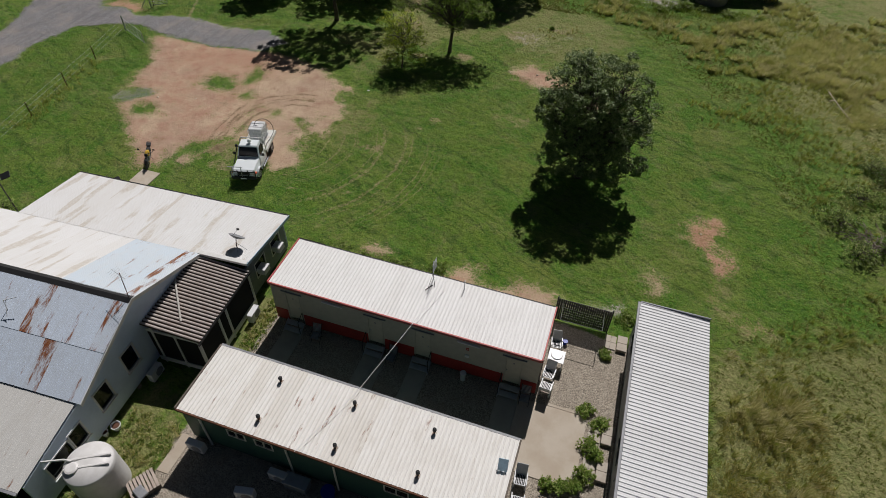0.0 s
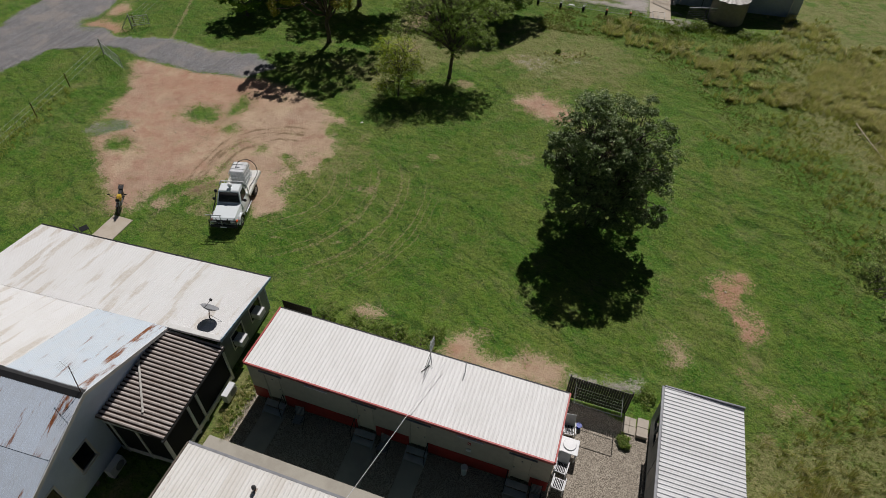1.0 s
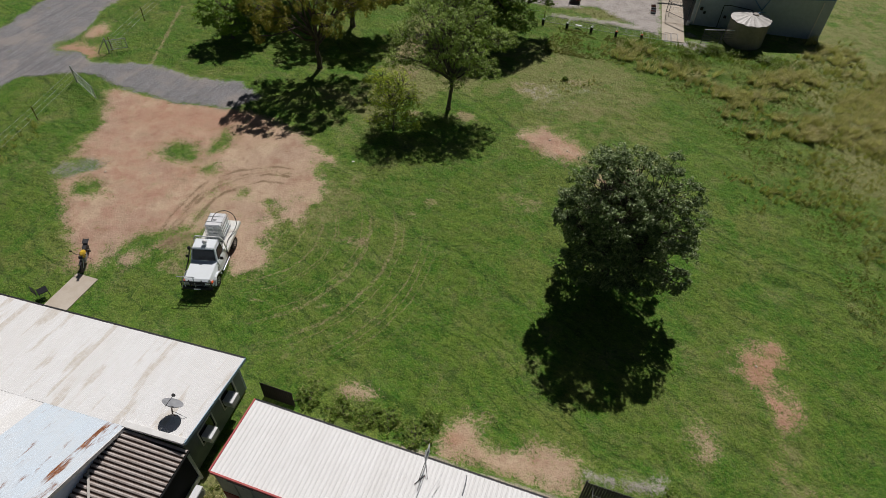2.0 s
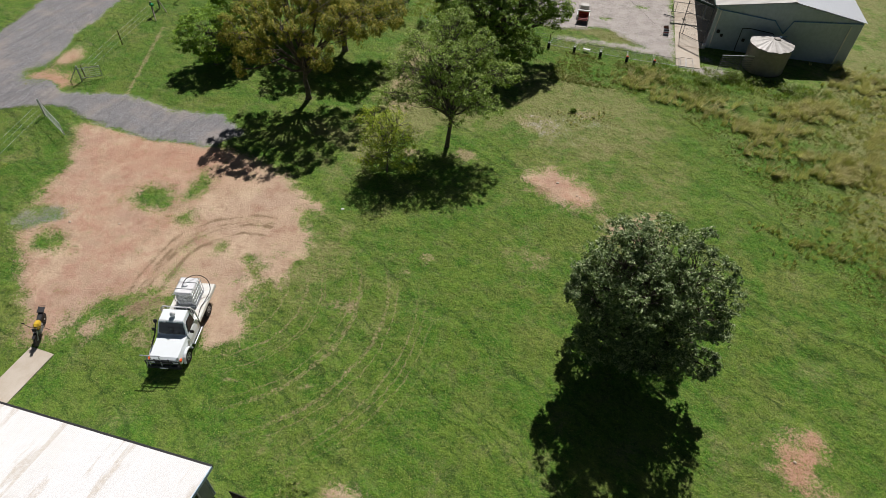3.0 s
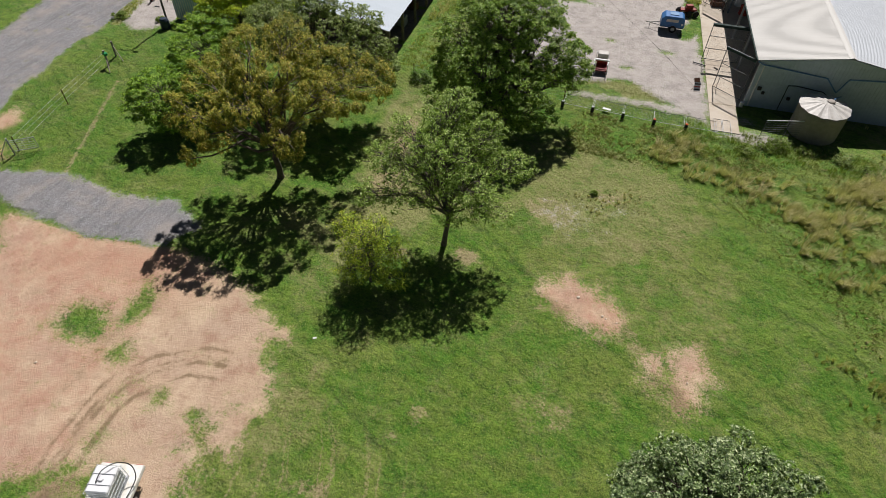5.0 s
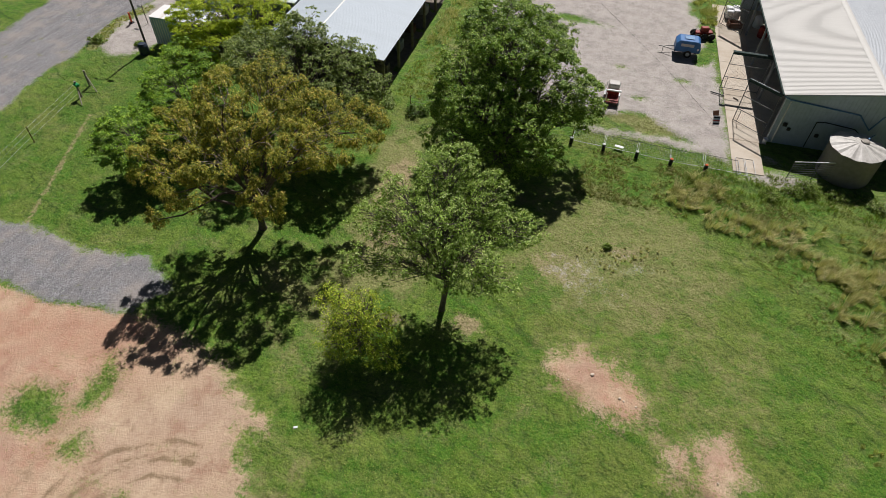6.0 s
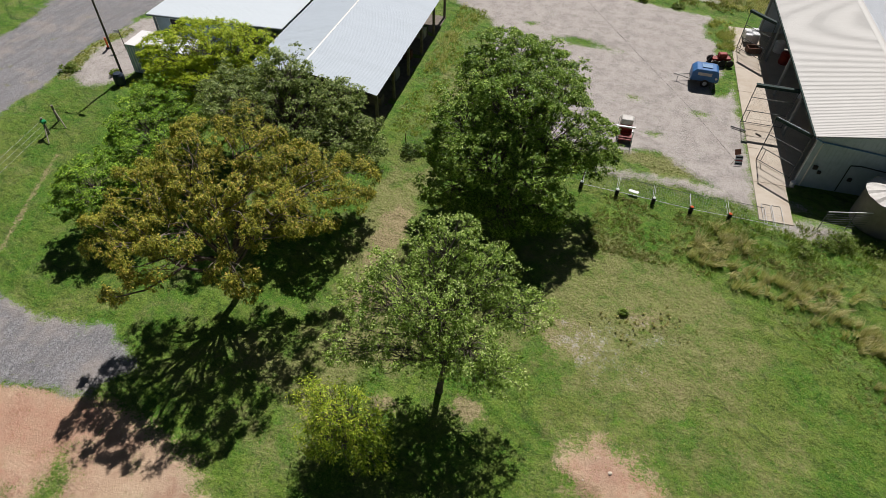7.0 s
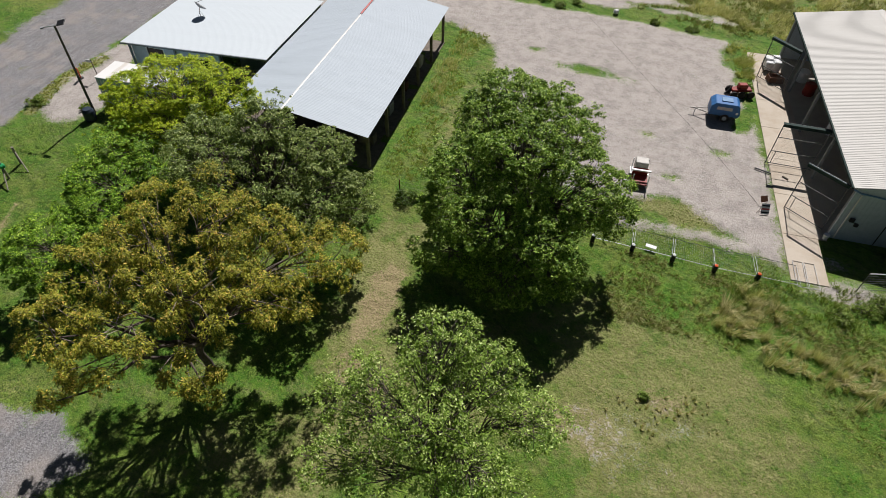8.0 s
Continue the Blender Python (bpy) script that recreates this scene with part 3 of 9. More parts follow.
M = {
    "ground": ground_stuff(),
    "cabin_roof": painted_sheet("white_roof_paint", (0.80, 0.80, 0.79), (0.60, 0.585, 0.55), 0.25, rough=0.55),
    "beige_roof": painted_sheet("cream_roof_paint", (0.80, 0.79, 0.76), (0.60, 0.56, 0.49), 0.4, rough=0.6, rust=0.3),
    "grey_roof": painted_sheet("grey_roof_steel", (0.70, 0.71, 0.72), (0.52, 0.52, 0.51), 0.3, rough=0.55),
    "old_white": painted_sheet("peeling_white_roof", (0.72, 0.725, 0.725), (0.62, 0.60, 0.56), 0.28, peel=0.5, peel_colour=(0.52, 0.47, 0.40), rough=0.85),
    "old_blue": painted_sheet("faded_blue_roof", (0.55, 0.63, 0.70), (0.60, 0.62, 0.63), 0.5, rust=0.75, rough=0.6),
    "rusty": painted_sheet("rusty_galvanised_roof", (0.60, 0.68, 0.79), (0.50, 0.53, 0.57), 0.45, rust=1.3, rust_colour=(0.20, 0.055, 0.02), rough=0.6),
    "tan_roof": painted_sheet("tan_galvanised_roof", (0.58, 0.58, 0.56), (0.46, 0.44, 0.40), 0.4, rust=0.15, rough=0.6),
    "brown_roof": ribbed_brown(),
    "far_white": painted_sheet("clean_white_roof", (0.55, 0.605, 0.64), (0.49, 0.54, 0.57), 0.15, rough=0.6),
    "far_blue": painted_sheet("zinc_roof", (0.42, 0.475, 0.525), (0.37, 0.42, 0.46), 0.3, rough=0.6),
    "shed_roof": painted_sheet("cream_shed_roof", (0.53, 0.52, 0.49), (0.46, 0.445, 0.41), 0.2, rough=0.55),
    "shed_roof_cool": painted_sheet("cool_pale_shed_roof", (0.62, 0.65, 0.68), (0.55, 0.58, 0.6), 0.2, rough=0.35, metal=0.15),
    "cabin_wall": plain("cream_cabin_wall", (0.55, 0.52, 0.44), (0.49, 0.46, 0.39), rough=0.55),
    "cabin_red": plain("red_paint", (0.42, 0.045, 0.035), (0.34, 0.035, 0.03), rough=0.5),
    "red_trim": plain("faded_red_trim", (0.52, 0.13, 0.12), (0.45, 0.09, 0.085), rough=0.5),
    "green_wall": plain("dark_green_wall", (0.035, 0.10, 0.085), (0.028, 0.08, 0.07), rough=0.5),
    # white boards with the blue of the skylight put into their colour
    "white_wall": plain("skylit_white_weatherboard", (0.68, 0.79, 0.95), (0.61, 0.71, 0.86), scale=1.2, rough=0.6),
    "grey_wall": plain("grey_cladding", (0.22, 0.25, 0.27), (0.18, 0.2, 0.22), rough=0.5),
    "shed_wall": plain("pale_blue_zinc_cladding", (0.46, 0.545, 0.62), (0.40, 0.48, 0.55), rough=0.45, metal=0.1),
    "blue_trim": plain("blue_gutter_paint", (0.16, 0.30, 0.50), rough=0.4),
    "white_paint": plain("white_paint", (0.78, 0.78, 0.76), (0.70, 0.70, 0.68), rough=0.45),
    "cream_door": plain("cream_door_paint", (0.62, 0.58, 0.48), (0.56, 0.52, 0.43), rough=0.5),
    "dark": plain("dark_paint", (0.03, 0.03, 0.032), rough=0.6),
    "black_steel": plain("black_steel", (0.018, 0.018, 0.02), rough=0.45),
    # timber with its lack of light put into the colour
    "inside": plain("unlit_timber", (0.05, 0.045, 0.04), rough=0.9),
    "steel": plain("galvanised_steel", (0.50, 0.52, 0.54), (0.42, 0.44, 0.46), rough=0.4, metal=0.25),
    "dull_steel": plain("dull_steel", (0.13, 0.14, 0.14), (0.09, 0.09, 0.09), rough=0.7),
    "rust_steel": plain("rusty_steel", (0.16, 0.07, 0.04), (0.09, 0.045, 0.03), rough=0.85),
    "pole_brown": plain("dark_brown_pole", (0.16, 0.14, 0.125), (0.10, 0.085, 0.075), rough=0.8),
    "timber": plain("grey_timber", (0.20, 0.17, 0.14), (0.13, 0.11, 0.09), rough=0.9),
    "concrete": plain("concrete", (0.46, 0.43, 0.37), (0.38, 0.35, 0.30), scale=0.9, rough=0.9, bump=0.3),
    "concrete_warm": plain("dusty_concrete", (0.52, 0.46, 0.38), (0.44, 0.37, 0.29), scale=0.7, rough=0.9, bump=0.3),
    "paver": plain("sandstone_paver", (0.50, 0.45, 0.38), (0.42, 0.37, 0.31), scale=2.0, rough=0.9),
    "tank_white": plain("white_poly_tank", (0.74, 0.73, 0.72), (0.66, 0.65, 0.63), rough=0.45),
    "tank_beige": plain("beige_poly_tank", (0.30, 0.27, 0.235), (0.25, 0.225, 0.195), rough=0.5),
    "tank_lid": plain("cream_tank_lid", (0.54, 0.52, 0.48), (0.40, 0.38, 0.35), rough=0.5),
    "plastic_white": plain("white_plastic", (0.78, 0.79, 0.80), (0.72, 0.73, 0.74), rough=0.35),
    "ute_white": plain("white_car_paint", (0.78, 0.83, 0.85), (0.76, 0.81, 0.82), rough=0.22, bump=0.02, spread=0.04),
    "tray": plain("dusty_white_tray", (0.76, 0.77, 0.74), (0.62, 0.58, 0.50), rough=0.6),
    "rubber": plain("tyre_rubber", (0.022, 0.021, 0.02), (0.05, 0.045, 0.04), rough=0.9),
    "blue_paint": plain("blue_machine_paint", (0.045, 0.165, 0.40), (0.035, 0.12, 0.30), rough=0.4),
    "blue_bin": plain("blue_plastic", (0.015, 0.05, 0.42), rough=0.4),
    "red_machine": plain("red_machine_paint", (0.28, 0.03, 0.02), (0.2, 0.025, 0.02), rough=0.5),
    "green_gutter": plain("dark_green_steel", (0.016, 0.042, 0.036), (0.022, 0.036, 0.033), rough=0.8),
    "old_post": plain("silvered_timber", (0.34, 0.31, 0.27), (0.22, 0.19, 0.16), scale=5.0, rough=0.9, bump=0.3),
    "blue_black": plain("dark_blue_plastic", (0.03, 0.045, 0.07), rough=0.5),
    "orange": plain("orange_plastic", (0.85, 0.13, 0.03), rough=0.5),
    "yellow": plain("yellow_paint", (0.62, 0.40, 0.03), rough=0.4),
    "green_bag": plain("green_plastic", (0.02, 0.30, 0.10), rough=0.5),
    "grey_plastic": plain("grey_plastic", (0.30, 0.31, 0.33), rough=0.5),
    "pale_blue": plain("pale_blue_paint", (0.45, 0.62, 0.75), rough=0.45),
    "terracotta": plain("terracotta", (0.5, 0.42, 0.36), rough=0.8),
    "rock": plain("pale_rock", (0.62, 0.54, 0.44), (0.52, 0.43, 0.34), rough=0.9, bump=0.05),
    "bark_grey": plain("grey_bark", (0.17, 0.145, 0.12), (0.09, 0.075, 0.06), scale=6.0, rough=0.95, bump=0.6),
    # bark under deep crowns, with the trunks' shade put into the colour
    "bark_dark": plain("shade_dark_bark", (0.12, 0.095, 0.08), (0.06, 0.048, 0.04), scale=5.0, rough=0.95, bump=0.5),
    "bark_pale": plain("pale_bark", (0.33, 0.28, 0.24), (0.17, 0.13, 0.11), scale=4.0, rough=0.9, bump=0.4),
    "leaf_dark": leaf_stuff("dark_fig_leaves", (0.018, 0.043, 0.013), (0.200, 0.285, 0.105), (0.46, 0.53, 0.29), 0.22, rough=0.42, through=0.18),
    "leaf_pale": leaf_stuff("pale_olive_leaves", (0.055, 0.120, 0.014), (0.345, 0.490, 0.088), (0.58, 0.68, 0.25), 0.18, rough=0.5, through=0.27),
    "leaf_lime": leaf_stuff("lime_leaves", (0.100, 0.180, 0.012), (0.450, 0.580, 0.050), (0.66, 0.68, 0.08), 0.22, through=0.36),
    "leaf_gum": leaf_stuff("olive_gum_leaves", (0.034, 0.052, 0.007), (0.450, 0.440, 0.048), (0.70, 0.48, 0.10), 0.11, rough=0.5, through=0.2, patch=0.6),
    "leaf_mango": leaf_stuff("deep_green_leaves", (0.014, 0.046, 0.005), (0.215, 0.375, 0.042), (0.50, 0.64, 0.14), 0.24, rough=0.4, through=0.3),
    "leaf_grey": leaf_stuff("grey_green_leaves", (0.034, 0.062, 0.016), (0.245, 0.325, 0.085), (0.48, 0.55, 0.20), 0.24, rough=0.42, through=0.24),
    "leaf_bright": leaf_stuff("bright_green_leaves", (0.020, 0.070, 0.005), (0.225, 0.430, 0.028), (0.46, 0.64, 0.07), 0.24, through=0.26),
    "leaf_yellow": leaf_stuff("yellow_green_leaves", (0.060, 0.130, 0.008), (0.560, 0.700, 0.034), (0.72, 0.76, 0.05), 0.28, through=0.32),
    "leaf_weed": leaf_stuff("weed_leaves", (0.075, 0.140, 0.018), (0.190, 0.290, 0.045), (0.34, 0.36, 0.12), 0.2, through=0.3),
    "leaf_shrub": leaf_stuff("shrub_leaves", (0.035, 0.075, 0.012), (0.085, 0.145, 0.026)),
    "blade": leaf_stuff("lawn_blades", (0.054, 0.118, 0.010), (0.195, 0.300, 0.038), (0.42, 0.40, 0.15), 0.12, rough=0.6, through=0.2, patch=0.2),
    "blade_lush": leaf_stuff("yellow_green_blades", (0.10, 0.16, 0.016), (0.30, 0.36, 0.06), (0.50, 0.44, 0.16), 0.25, rough=0.7, through=0.35, patch=0.25),
    "blade_ochre": leaf_stuff("ochre_seed_heads", (0.17, 0.135, 0.045), (0.42, 0.32, 0.115), (0.56, 0.46, 0.22), 0.15, rough=0.8, through=0.45),
    "blade_olive": leaf_stuff("olive_rank_blades", (0.070, 0.100, 0.016), (0.220, 0.245, 0.060), (0.42, 0.35, 0.17), 0.3, rough=0.7, through=0.25, patch=0.25),
    "blade_dry": leaf_stuff("dry_grass_blades", (0.42, 0.35, 0.16), (0.80, 0.69, 0.41), (0.30, 0.30, 0.10), 0.18, rough=0.7, through=0.5),
    "blade_brown": leaf_stuff("brown_grass_blades", (0.25, 0.22, 0.08), (0.56, 0.49, 0.22), (0.22, 0.26, 0.06), 0.3, rough=0.8, through=0.5),
}


def glass_stuff():
    k = Nodes("window_glass")
    k.bsdf.inputs["Specular IOR Level"].default_value = 0.3
    return k.end((0.010, 0.012, 0.015), 0.06)


def mesh_stuff():
    """Dark fly screen: woven wire, partly open."""
    k = Nodes("fly_screen")
    k.end((0.015, 0.015, 0.016), 0.9)
    return k.mat


M["glass"] = glass_stuff()
M["screen"] = mesh_stuff()

# ---- the ground: one sheet, fine where the walk passes, out to the horizon ----
def spread(lo, hi, step, out):
    inner = np.arange(lo, hi + step / 2, step)
    far = [1.5, 4, 9, 18, 35, 70, 140, 300, 700, out]
    return np.concatenate([lo - np.array(far[::-1]), inner, hi + np.array(far)])


DIRT = [(-27.6, 25.6), (-19.4, 26.6), (-17.2, 27.0), (-13.2, 26.6), (-10.8, 25.6), (-7.4, 23.9), (-5.4, 19.0), (-5.9, 16.8),
        (-7.0, 14.8), (-5.9, 12.0), (-7.3, 11.3), (-10.2, 14.2), (-11.7, 14.0), (-12.9, 13.2), (-14.4, 12.7), (-14.9, 11.5), (-15.0, 9.3), (-16.3, 8.8), (-18.2, 10.5),
        (-22.8, 14.9), (-24.3, 18.8), (-25.0, 21.6)]
DRIVE = [(-37.5, 31.0), (-34.3, 30.0), (-32.5, 28.8), (-27.2, 30.2), (-21.6, 29.6), (-18.4, 30.2), (-15.5, 29.0), (-16.6, 26.8),
         (-21.3, 25.9), (-27.6, 26.4), (-31.5, 27.0), (-36.5, 24.4)]
ROAD = [(-33.0, -40), (-35.2, 5), (-36.3, 16), (-36.6, 20.2), (-35.9, 24.4), (-35.2, 28.5), (-36.8, 32.7), (-38.6, 38), (-39.6, 44),
        (-39.8, 49.2), (-40.5, 59), (-40.5, 75), (-38, 88), (-16, 94), (-14, 100), (-30, 110), (-58, 112), (-52, 75), (-49.3, 54),
        (-48.4, 48.6), (-45.6, 37), (-44.0, 27.8), (-41.7, 21.3), (-41.0, 16), (-40.5, 5), (-39.0, -40)]
YARD = [(-37, 73), (-24, 73), (-14.2, 75), (-9.2, 72.4), (-8.6, 69.9), (-6.5, 62), (-4.0, 55.5), (3.5, 55.0), (7.6, 56.4), (10.6, 54.2), (13.9, 52.2),
        (13.6, 59.5), (12.7, 66), (12.1, 74), (10.2, 76), (10.0, 79), (11.0, 80.6), (8.2, 81.0), (4.2, 81.5), (-1.8, 81.9), (-10.4, 81.6), (-14, 84), (-26, 90), (-38, 90)]

BARE = [[(5.29, 31.11), (6.89, 32.72), (8.69, 32.36), (10.54, 30.64), (10.1, 29.57), (8.29, 28.78), (6.95, 29.79)],
        [(11.43, 27.73), (12.4, 28.69), (12.57, 27.54), (11.52, 26.96)],
        [(12.83, 29.06), (14.0, 29.9), (14.99, 28.21), (14.41, 26.48), (13.38, 25.93), (13.11, 27.53)],
        [(7.68, 5.99), (8.48, 7.37), (9.11, 7.35), (9.49, 6.4), (10.51, 6.0), (11.48, 6.83), (12.81, 7.07), (14.38, 6.95), (15.02, 6.5), (14.17, 4.99), (12.16, 4.8), (8.03, 4.96)],
        [(2.0, 6.7), (2.7, 7.2), (4.0, 6.8), (3.0, 6.5)], [(19.4, 8.9), (19.3, 10.2), (19.9, 10.0), (20.0, 9.0)]]
VERGE = [(-39.2, 49.6), (-40.0, 52.5), (-40.3, 54.9), (-39.7, 57.7)]
RED_PATCH = [(20.7, 15.6), (21.6, 17.0), (22.2, 15.9), (22.8, 17.4), (23.3, 16.4), (22.5, 14.4), (23.6, 13.2), (23.2, 11.5), (22.0, 12.8), (21.3, 14.0)]


def paddock_edge(x, y):
    """How far a place lies past the edge of the mown grass, into the rough."""
    edge = np.interp(y, [-20, 5.5, 8.0, 11, 17, 31, 40, 46, 52], [22.2, 22.4, 27.0, 31.0, 30.0, 26.5, 19.5, 15.0, 13.5])
    return x - edge


def zones(x, y):
    """How much of each ground lies at a place: dirt, road rock, yard rock, red earth, straw, worn turf."""
    w = (fractal(x, y, 1.6, 11) - 0.5) * 1.1 + (fractal(x, y, 0.5, 15, 3) - 0.5) * 0.5
    d = far_poly(x, y, DIRT) + w
    for cx, cy, rx, ry in ((-17.3, 20.5, 1.9, 1.4), (-15.2, 21.9, 0.8, 2.2), (-10.4, 17.9, 0.5, 0.45), (-8.4, 17.9, 0.55, 0.5),
                           (-6.9, 18.1, 0.35, 0.6), (-20.6, 14.7, 1.5, 0.9), (-11.9, 15.3, 0.5, 0.7), (-12.4, 17.3, 0.25, 0.5), (-14.1, 19.8, 0.6, 0.8), (-7.3, 16.4, 0.9, 0.6), (-11.5, 12.2, 1.2, 0.8), (-8.2, 16.0, 0.5, 0.4), (-15.2, 10.6, 0.45, 0.8)):
        d = np.maximum(d, -far_oval(x, y, cx, cy, rx, ry) + w * 1.1 - 0.3)
    d = np.minimum(d, far_line(x, y, [(-11.2, 14.3), (-13.6, 10.4)], 0.25) + w * 1.2)
    for cx, cy, rx, ry, a in ((-36.0, 33.5, 0.9, 1.6, 10), (-34.8, 29.6, 2.2, 1.6, 0)):
        d = np.minimum(d, far_oval(x, y, cx, cy, rx, ry, a) + w * 0.7)
    for patch in BARE:
        d = np.minimum(d, far_poly(x, y, patch) + w * 1.1)
    d = d + (fractal(x, y, 0.9, 19) - 0.5) * 2.4 * np.clip((x + 11) / 3, 0, 1) * (x < -3) * (y < 26)
    dirt = soft_in(d, 1.3)
    red = 0.72 * soft_in(far_poly(x, y, RED_PATCH) + w * 1.5, 0.8)
    red = np.maximum(red, 0.35 * soft_in(np.minimum(far_line(x, y, [(22.5, 12), (22.9, 9.5)], 0.25), far_oval(x, y, 25.0, 8.2, 1.0, 0.6)) + w * 1.2, 0.4))
    red = np.maximum(red, 0.5 * soft_in(far_oval(x, y, 8.0, 6.0, 0.9, 0.25) + w * 0.3, 0.2))
    dirt = np.maximum(dirt, red)
    red = np.maximum(red, 0.35 * soft_in(far_oval(x, y, -18.5, 24.3, 5.5, 1.8, 8), 1.6))
    red = np.maximum(red, 0.5 * soft_in(far_oval(x, y, -34.8, 29.6, 3.0, 2.4), 1.0))
    rock = soft_in(np.minimum(far_poly(x, y, ROAD), far_poly(x, y, DRIVE)) + w * 0.8, 0.5)
    rock = rock * (1 - soft_in(far_line(x, y, VERGE, 0.55) + w * 1.2, 0.6))
    rock = rock * (1 - 0.9 * soft_in(far_oval(x, y, -35.9, 30.6, 1.5, 1.6) + w, 1.0))
    rock = np.maximum(rock, 0.55 * soft_in(far_oval(x, y, -22.6, 16.6, 1.6, 1.0, 40) + w, 0.5))
    yd = far_poly(x, y, YARD) + w * 0.7
    yd = np.minimum(yd, np.minimum(far_oval(x, y, -36.9, 52.2, 2.4, 3.4), far_oval(x, y, -38.6, 57.5, 1.6, 5.0)) + w * 0.8)
    for cx, cy, rx, ry in ((-1.8, 85.2, 2.6, 1.3), (1.6, 87.0, 4.5, 1.0), (5.8, 85.3, 2.6, 0.45), (9.3, 84.6, 1.2, 0.35)):
        yd = np.minimum(yd, far_oval(x, y, cx, cy, rx, ry) + w * 0.9)
    yd = np.maximum(yd, -far_line(x, y, VERGE, 0.55) + w * 0.8)
    yd = np.maximum(yd, -far_oval(x, y, -0.6, 70.9, 2.3, 0.75, -4) + w * 0.8)
    for cx, cy, r in ((-5.8, 72.9, 0.4), (4.9, 63.2, 0.35), (10.3, 62.6, 0.5), (7.2, 58.6, 0.35)):
        yd = np.maximum(yd, -far_oval(x, y, cx, cy, r, r * 0.6) + w * 0.4)
    yd = np.maximum(yd, -far_line(x, y, [(11.6, 66.5), (12.3, 70), (11.7, 77)], 0.7) + w * 0.8)
    cabins = np.minimum(far_poly(x, y, [(-0.35, -3.9), (-0.2, 4.6), (14.6, 5.0), (18.4, 4.6), (19.2, 4.4), (19.2, -10), (20, -16), (-0.6, -16), (-0.9, -7.4)]), 9)
    strip = far_line(x, y, [(14.6, 6.3), (16.2, 6.5), (17.6, 6.7)], 0.3)
    pebble = soft_in(cabins + w * 0.3, 0.25)
    strip = np.minimum(strip, np.minimum(far_oval(x, y, 17.3, 51.2, 2.0, 0.8, 10), far_oval(x, y, 9.4, 53.2, 4.8, 0.45, 3)))
    yard = soft_in(np.minimum(yd, strip + w * 0.8), 0.7)
    pale = soft_in(np.minimum(far_poly(x, y, [(6, 4.5), (6, 8), (21, 11), (21, 4.5)]), far_poly(x, y, [(-14.5, 27), (-3, 26), (-3, 9), (-9, 9), (-13.5, 16)])) + w, 1.2)
    # straw: rank grass on the side of the paddock, thin turf under trees
    side = paddock_edge(x, y) + 5 * (fractal(x, y, 7, 31) - 0.5)
    straw = 0.85 * np.clip(0.25 + side / 6, 0, 1) * (0.3 + 1.1 * fractal(x, y, 5, 35)) * (side > -1.5) * np.where(y > 30, np.clip((x - 19) / 9, 0.1, 1), 1)
    band = (y - (44.5 + 0.0 * x)) / 5
    straw = np.maximum(straw, 0.3 * np.clip(band, 0, 1) * np.clip((x - 4) / 5, 0, 1) * (y < 55) * (0.3 + fractal(x, y, 4, 37)))
    straw = np.maximum(straw, 1.1 * np.clip((y - 83.2 + 0.25 * (x - 9)) / 2.5, 0, 1) * np.clip((x + 20) / 8, 0, 1) * (0.15 + fractal(x, y, 3, 39)))
    straw = np.maximum(straw, 0.9 * soft_in(far_line(x, y, VERGE, 0.6), 0.6))
    for cx, cy, rx, ry, s in ((-9.0, 60.0, 1.8, 12.0, 0.6), (8.0, 40.0, 7.0, 6.0, 0.7), (-3.5, 38.5, 5.0, 4.0, 0.75), (4.5, 44.0, 5.0, 3.0, 0.65), (3.0, 27.5, 6.0, 4.0, 0.28), (11.0, 33.5, 7.0, 5.0, 0.5), (-1.5, 18.0, 4.0, 5.0, 0.35), (19.5, 12, 4, 5, 0.35), (5.5, 38.0, 3.2, 2.2, 0.85), (0.5, 36.5, 4.5, 2.2, 0.6), (6.6, 23.6, 1.9, 1.2, 0.6), (-8.0, 44.0, 1.6, 6, 1.0), (-5.5, 35.5, 3.0, 3.5, 1.0),
                              (-9.5, 31.2, 3.5, 2.0, 0.75), (-6.3, 31.0, 2.2, 4.5, 0.8), (-9.2, 28.0, 2.2, 1.4, 0.7), (-26, 15.5, 2.0, 2.6, 0.45), (-23.6, 17.8, 1.8, 0.9, 0.5), (-0.8, 0.5, 0.9, 4.0, 1.0), (-2.3, -9.2, 1.8, 3.2, 0.95), (25.5, 1.5, 3.2, 6.0, 0.95), (24.6, -6.0, 2.6, 6.0, 0.95), (33.5, 41.0, 5.0, 8.0, 1.0), (29.0, 46.0, 3.0, 4.0, 0.8), (35.0, 31.0, 2.5, 5.0, 0.8),
                              (7.5, 55.2, 5, 1.4, 0.95), (-4.6, 19.0, 1.8, 4.6, 0.7), (11.5, 41, 3.5, 1.6, 0.35), (16.5, 8.0, 2.0, 0.8, 0.4), (23.2, 10.5, 1.4, 3.6, 0.5)):
        straw = np.maximum(straw, s * soft_in(far_oval(x, y, cx, cy, rx, ry) + 2.4 * w, 1.8))
    worn = 0.8 * soft_in(far_line(x, y, [(-27.4, 30.4), (-29.6, 35.5), (-32.1, 41.2)], 0.16) + 0.1 * w, 0.22)
    for o in (0, 1.5):                # and one that turns across it
        worn = np.maximum(worn, 0.6 * (0.3 + 0.9 * fractal(x, y, 1.2, 47)) * soft_in(far_line(x, y, [(-6.5, 8.6 + o), (-2.5, 8.8 + o), (0.2, 10.4 + o), (1.2, 13.0 + o)], 0.06) + 0.3 * w, 0.18))
    for k in range(4):                # ruts turning through the dirt behind the ute
        o = (-0.9, -0.35, 0.0, 0.8)[k]
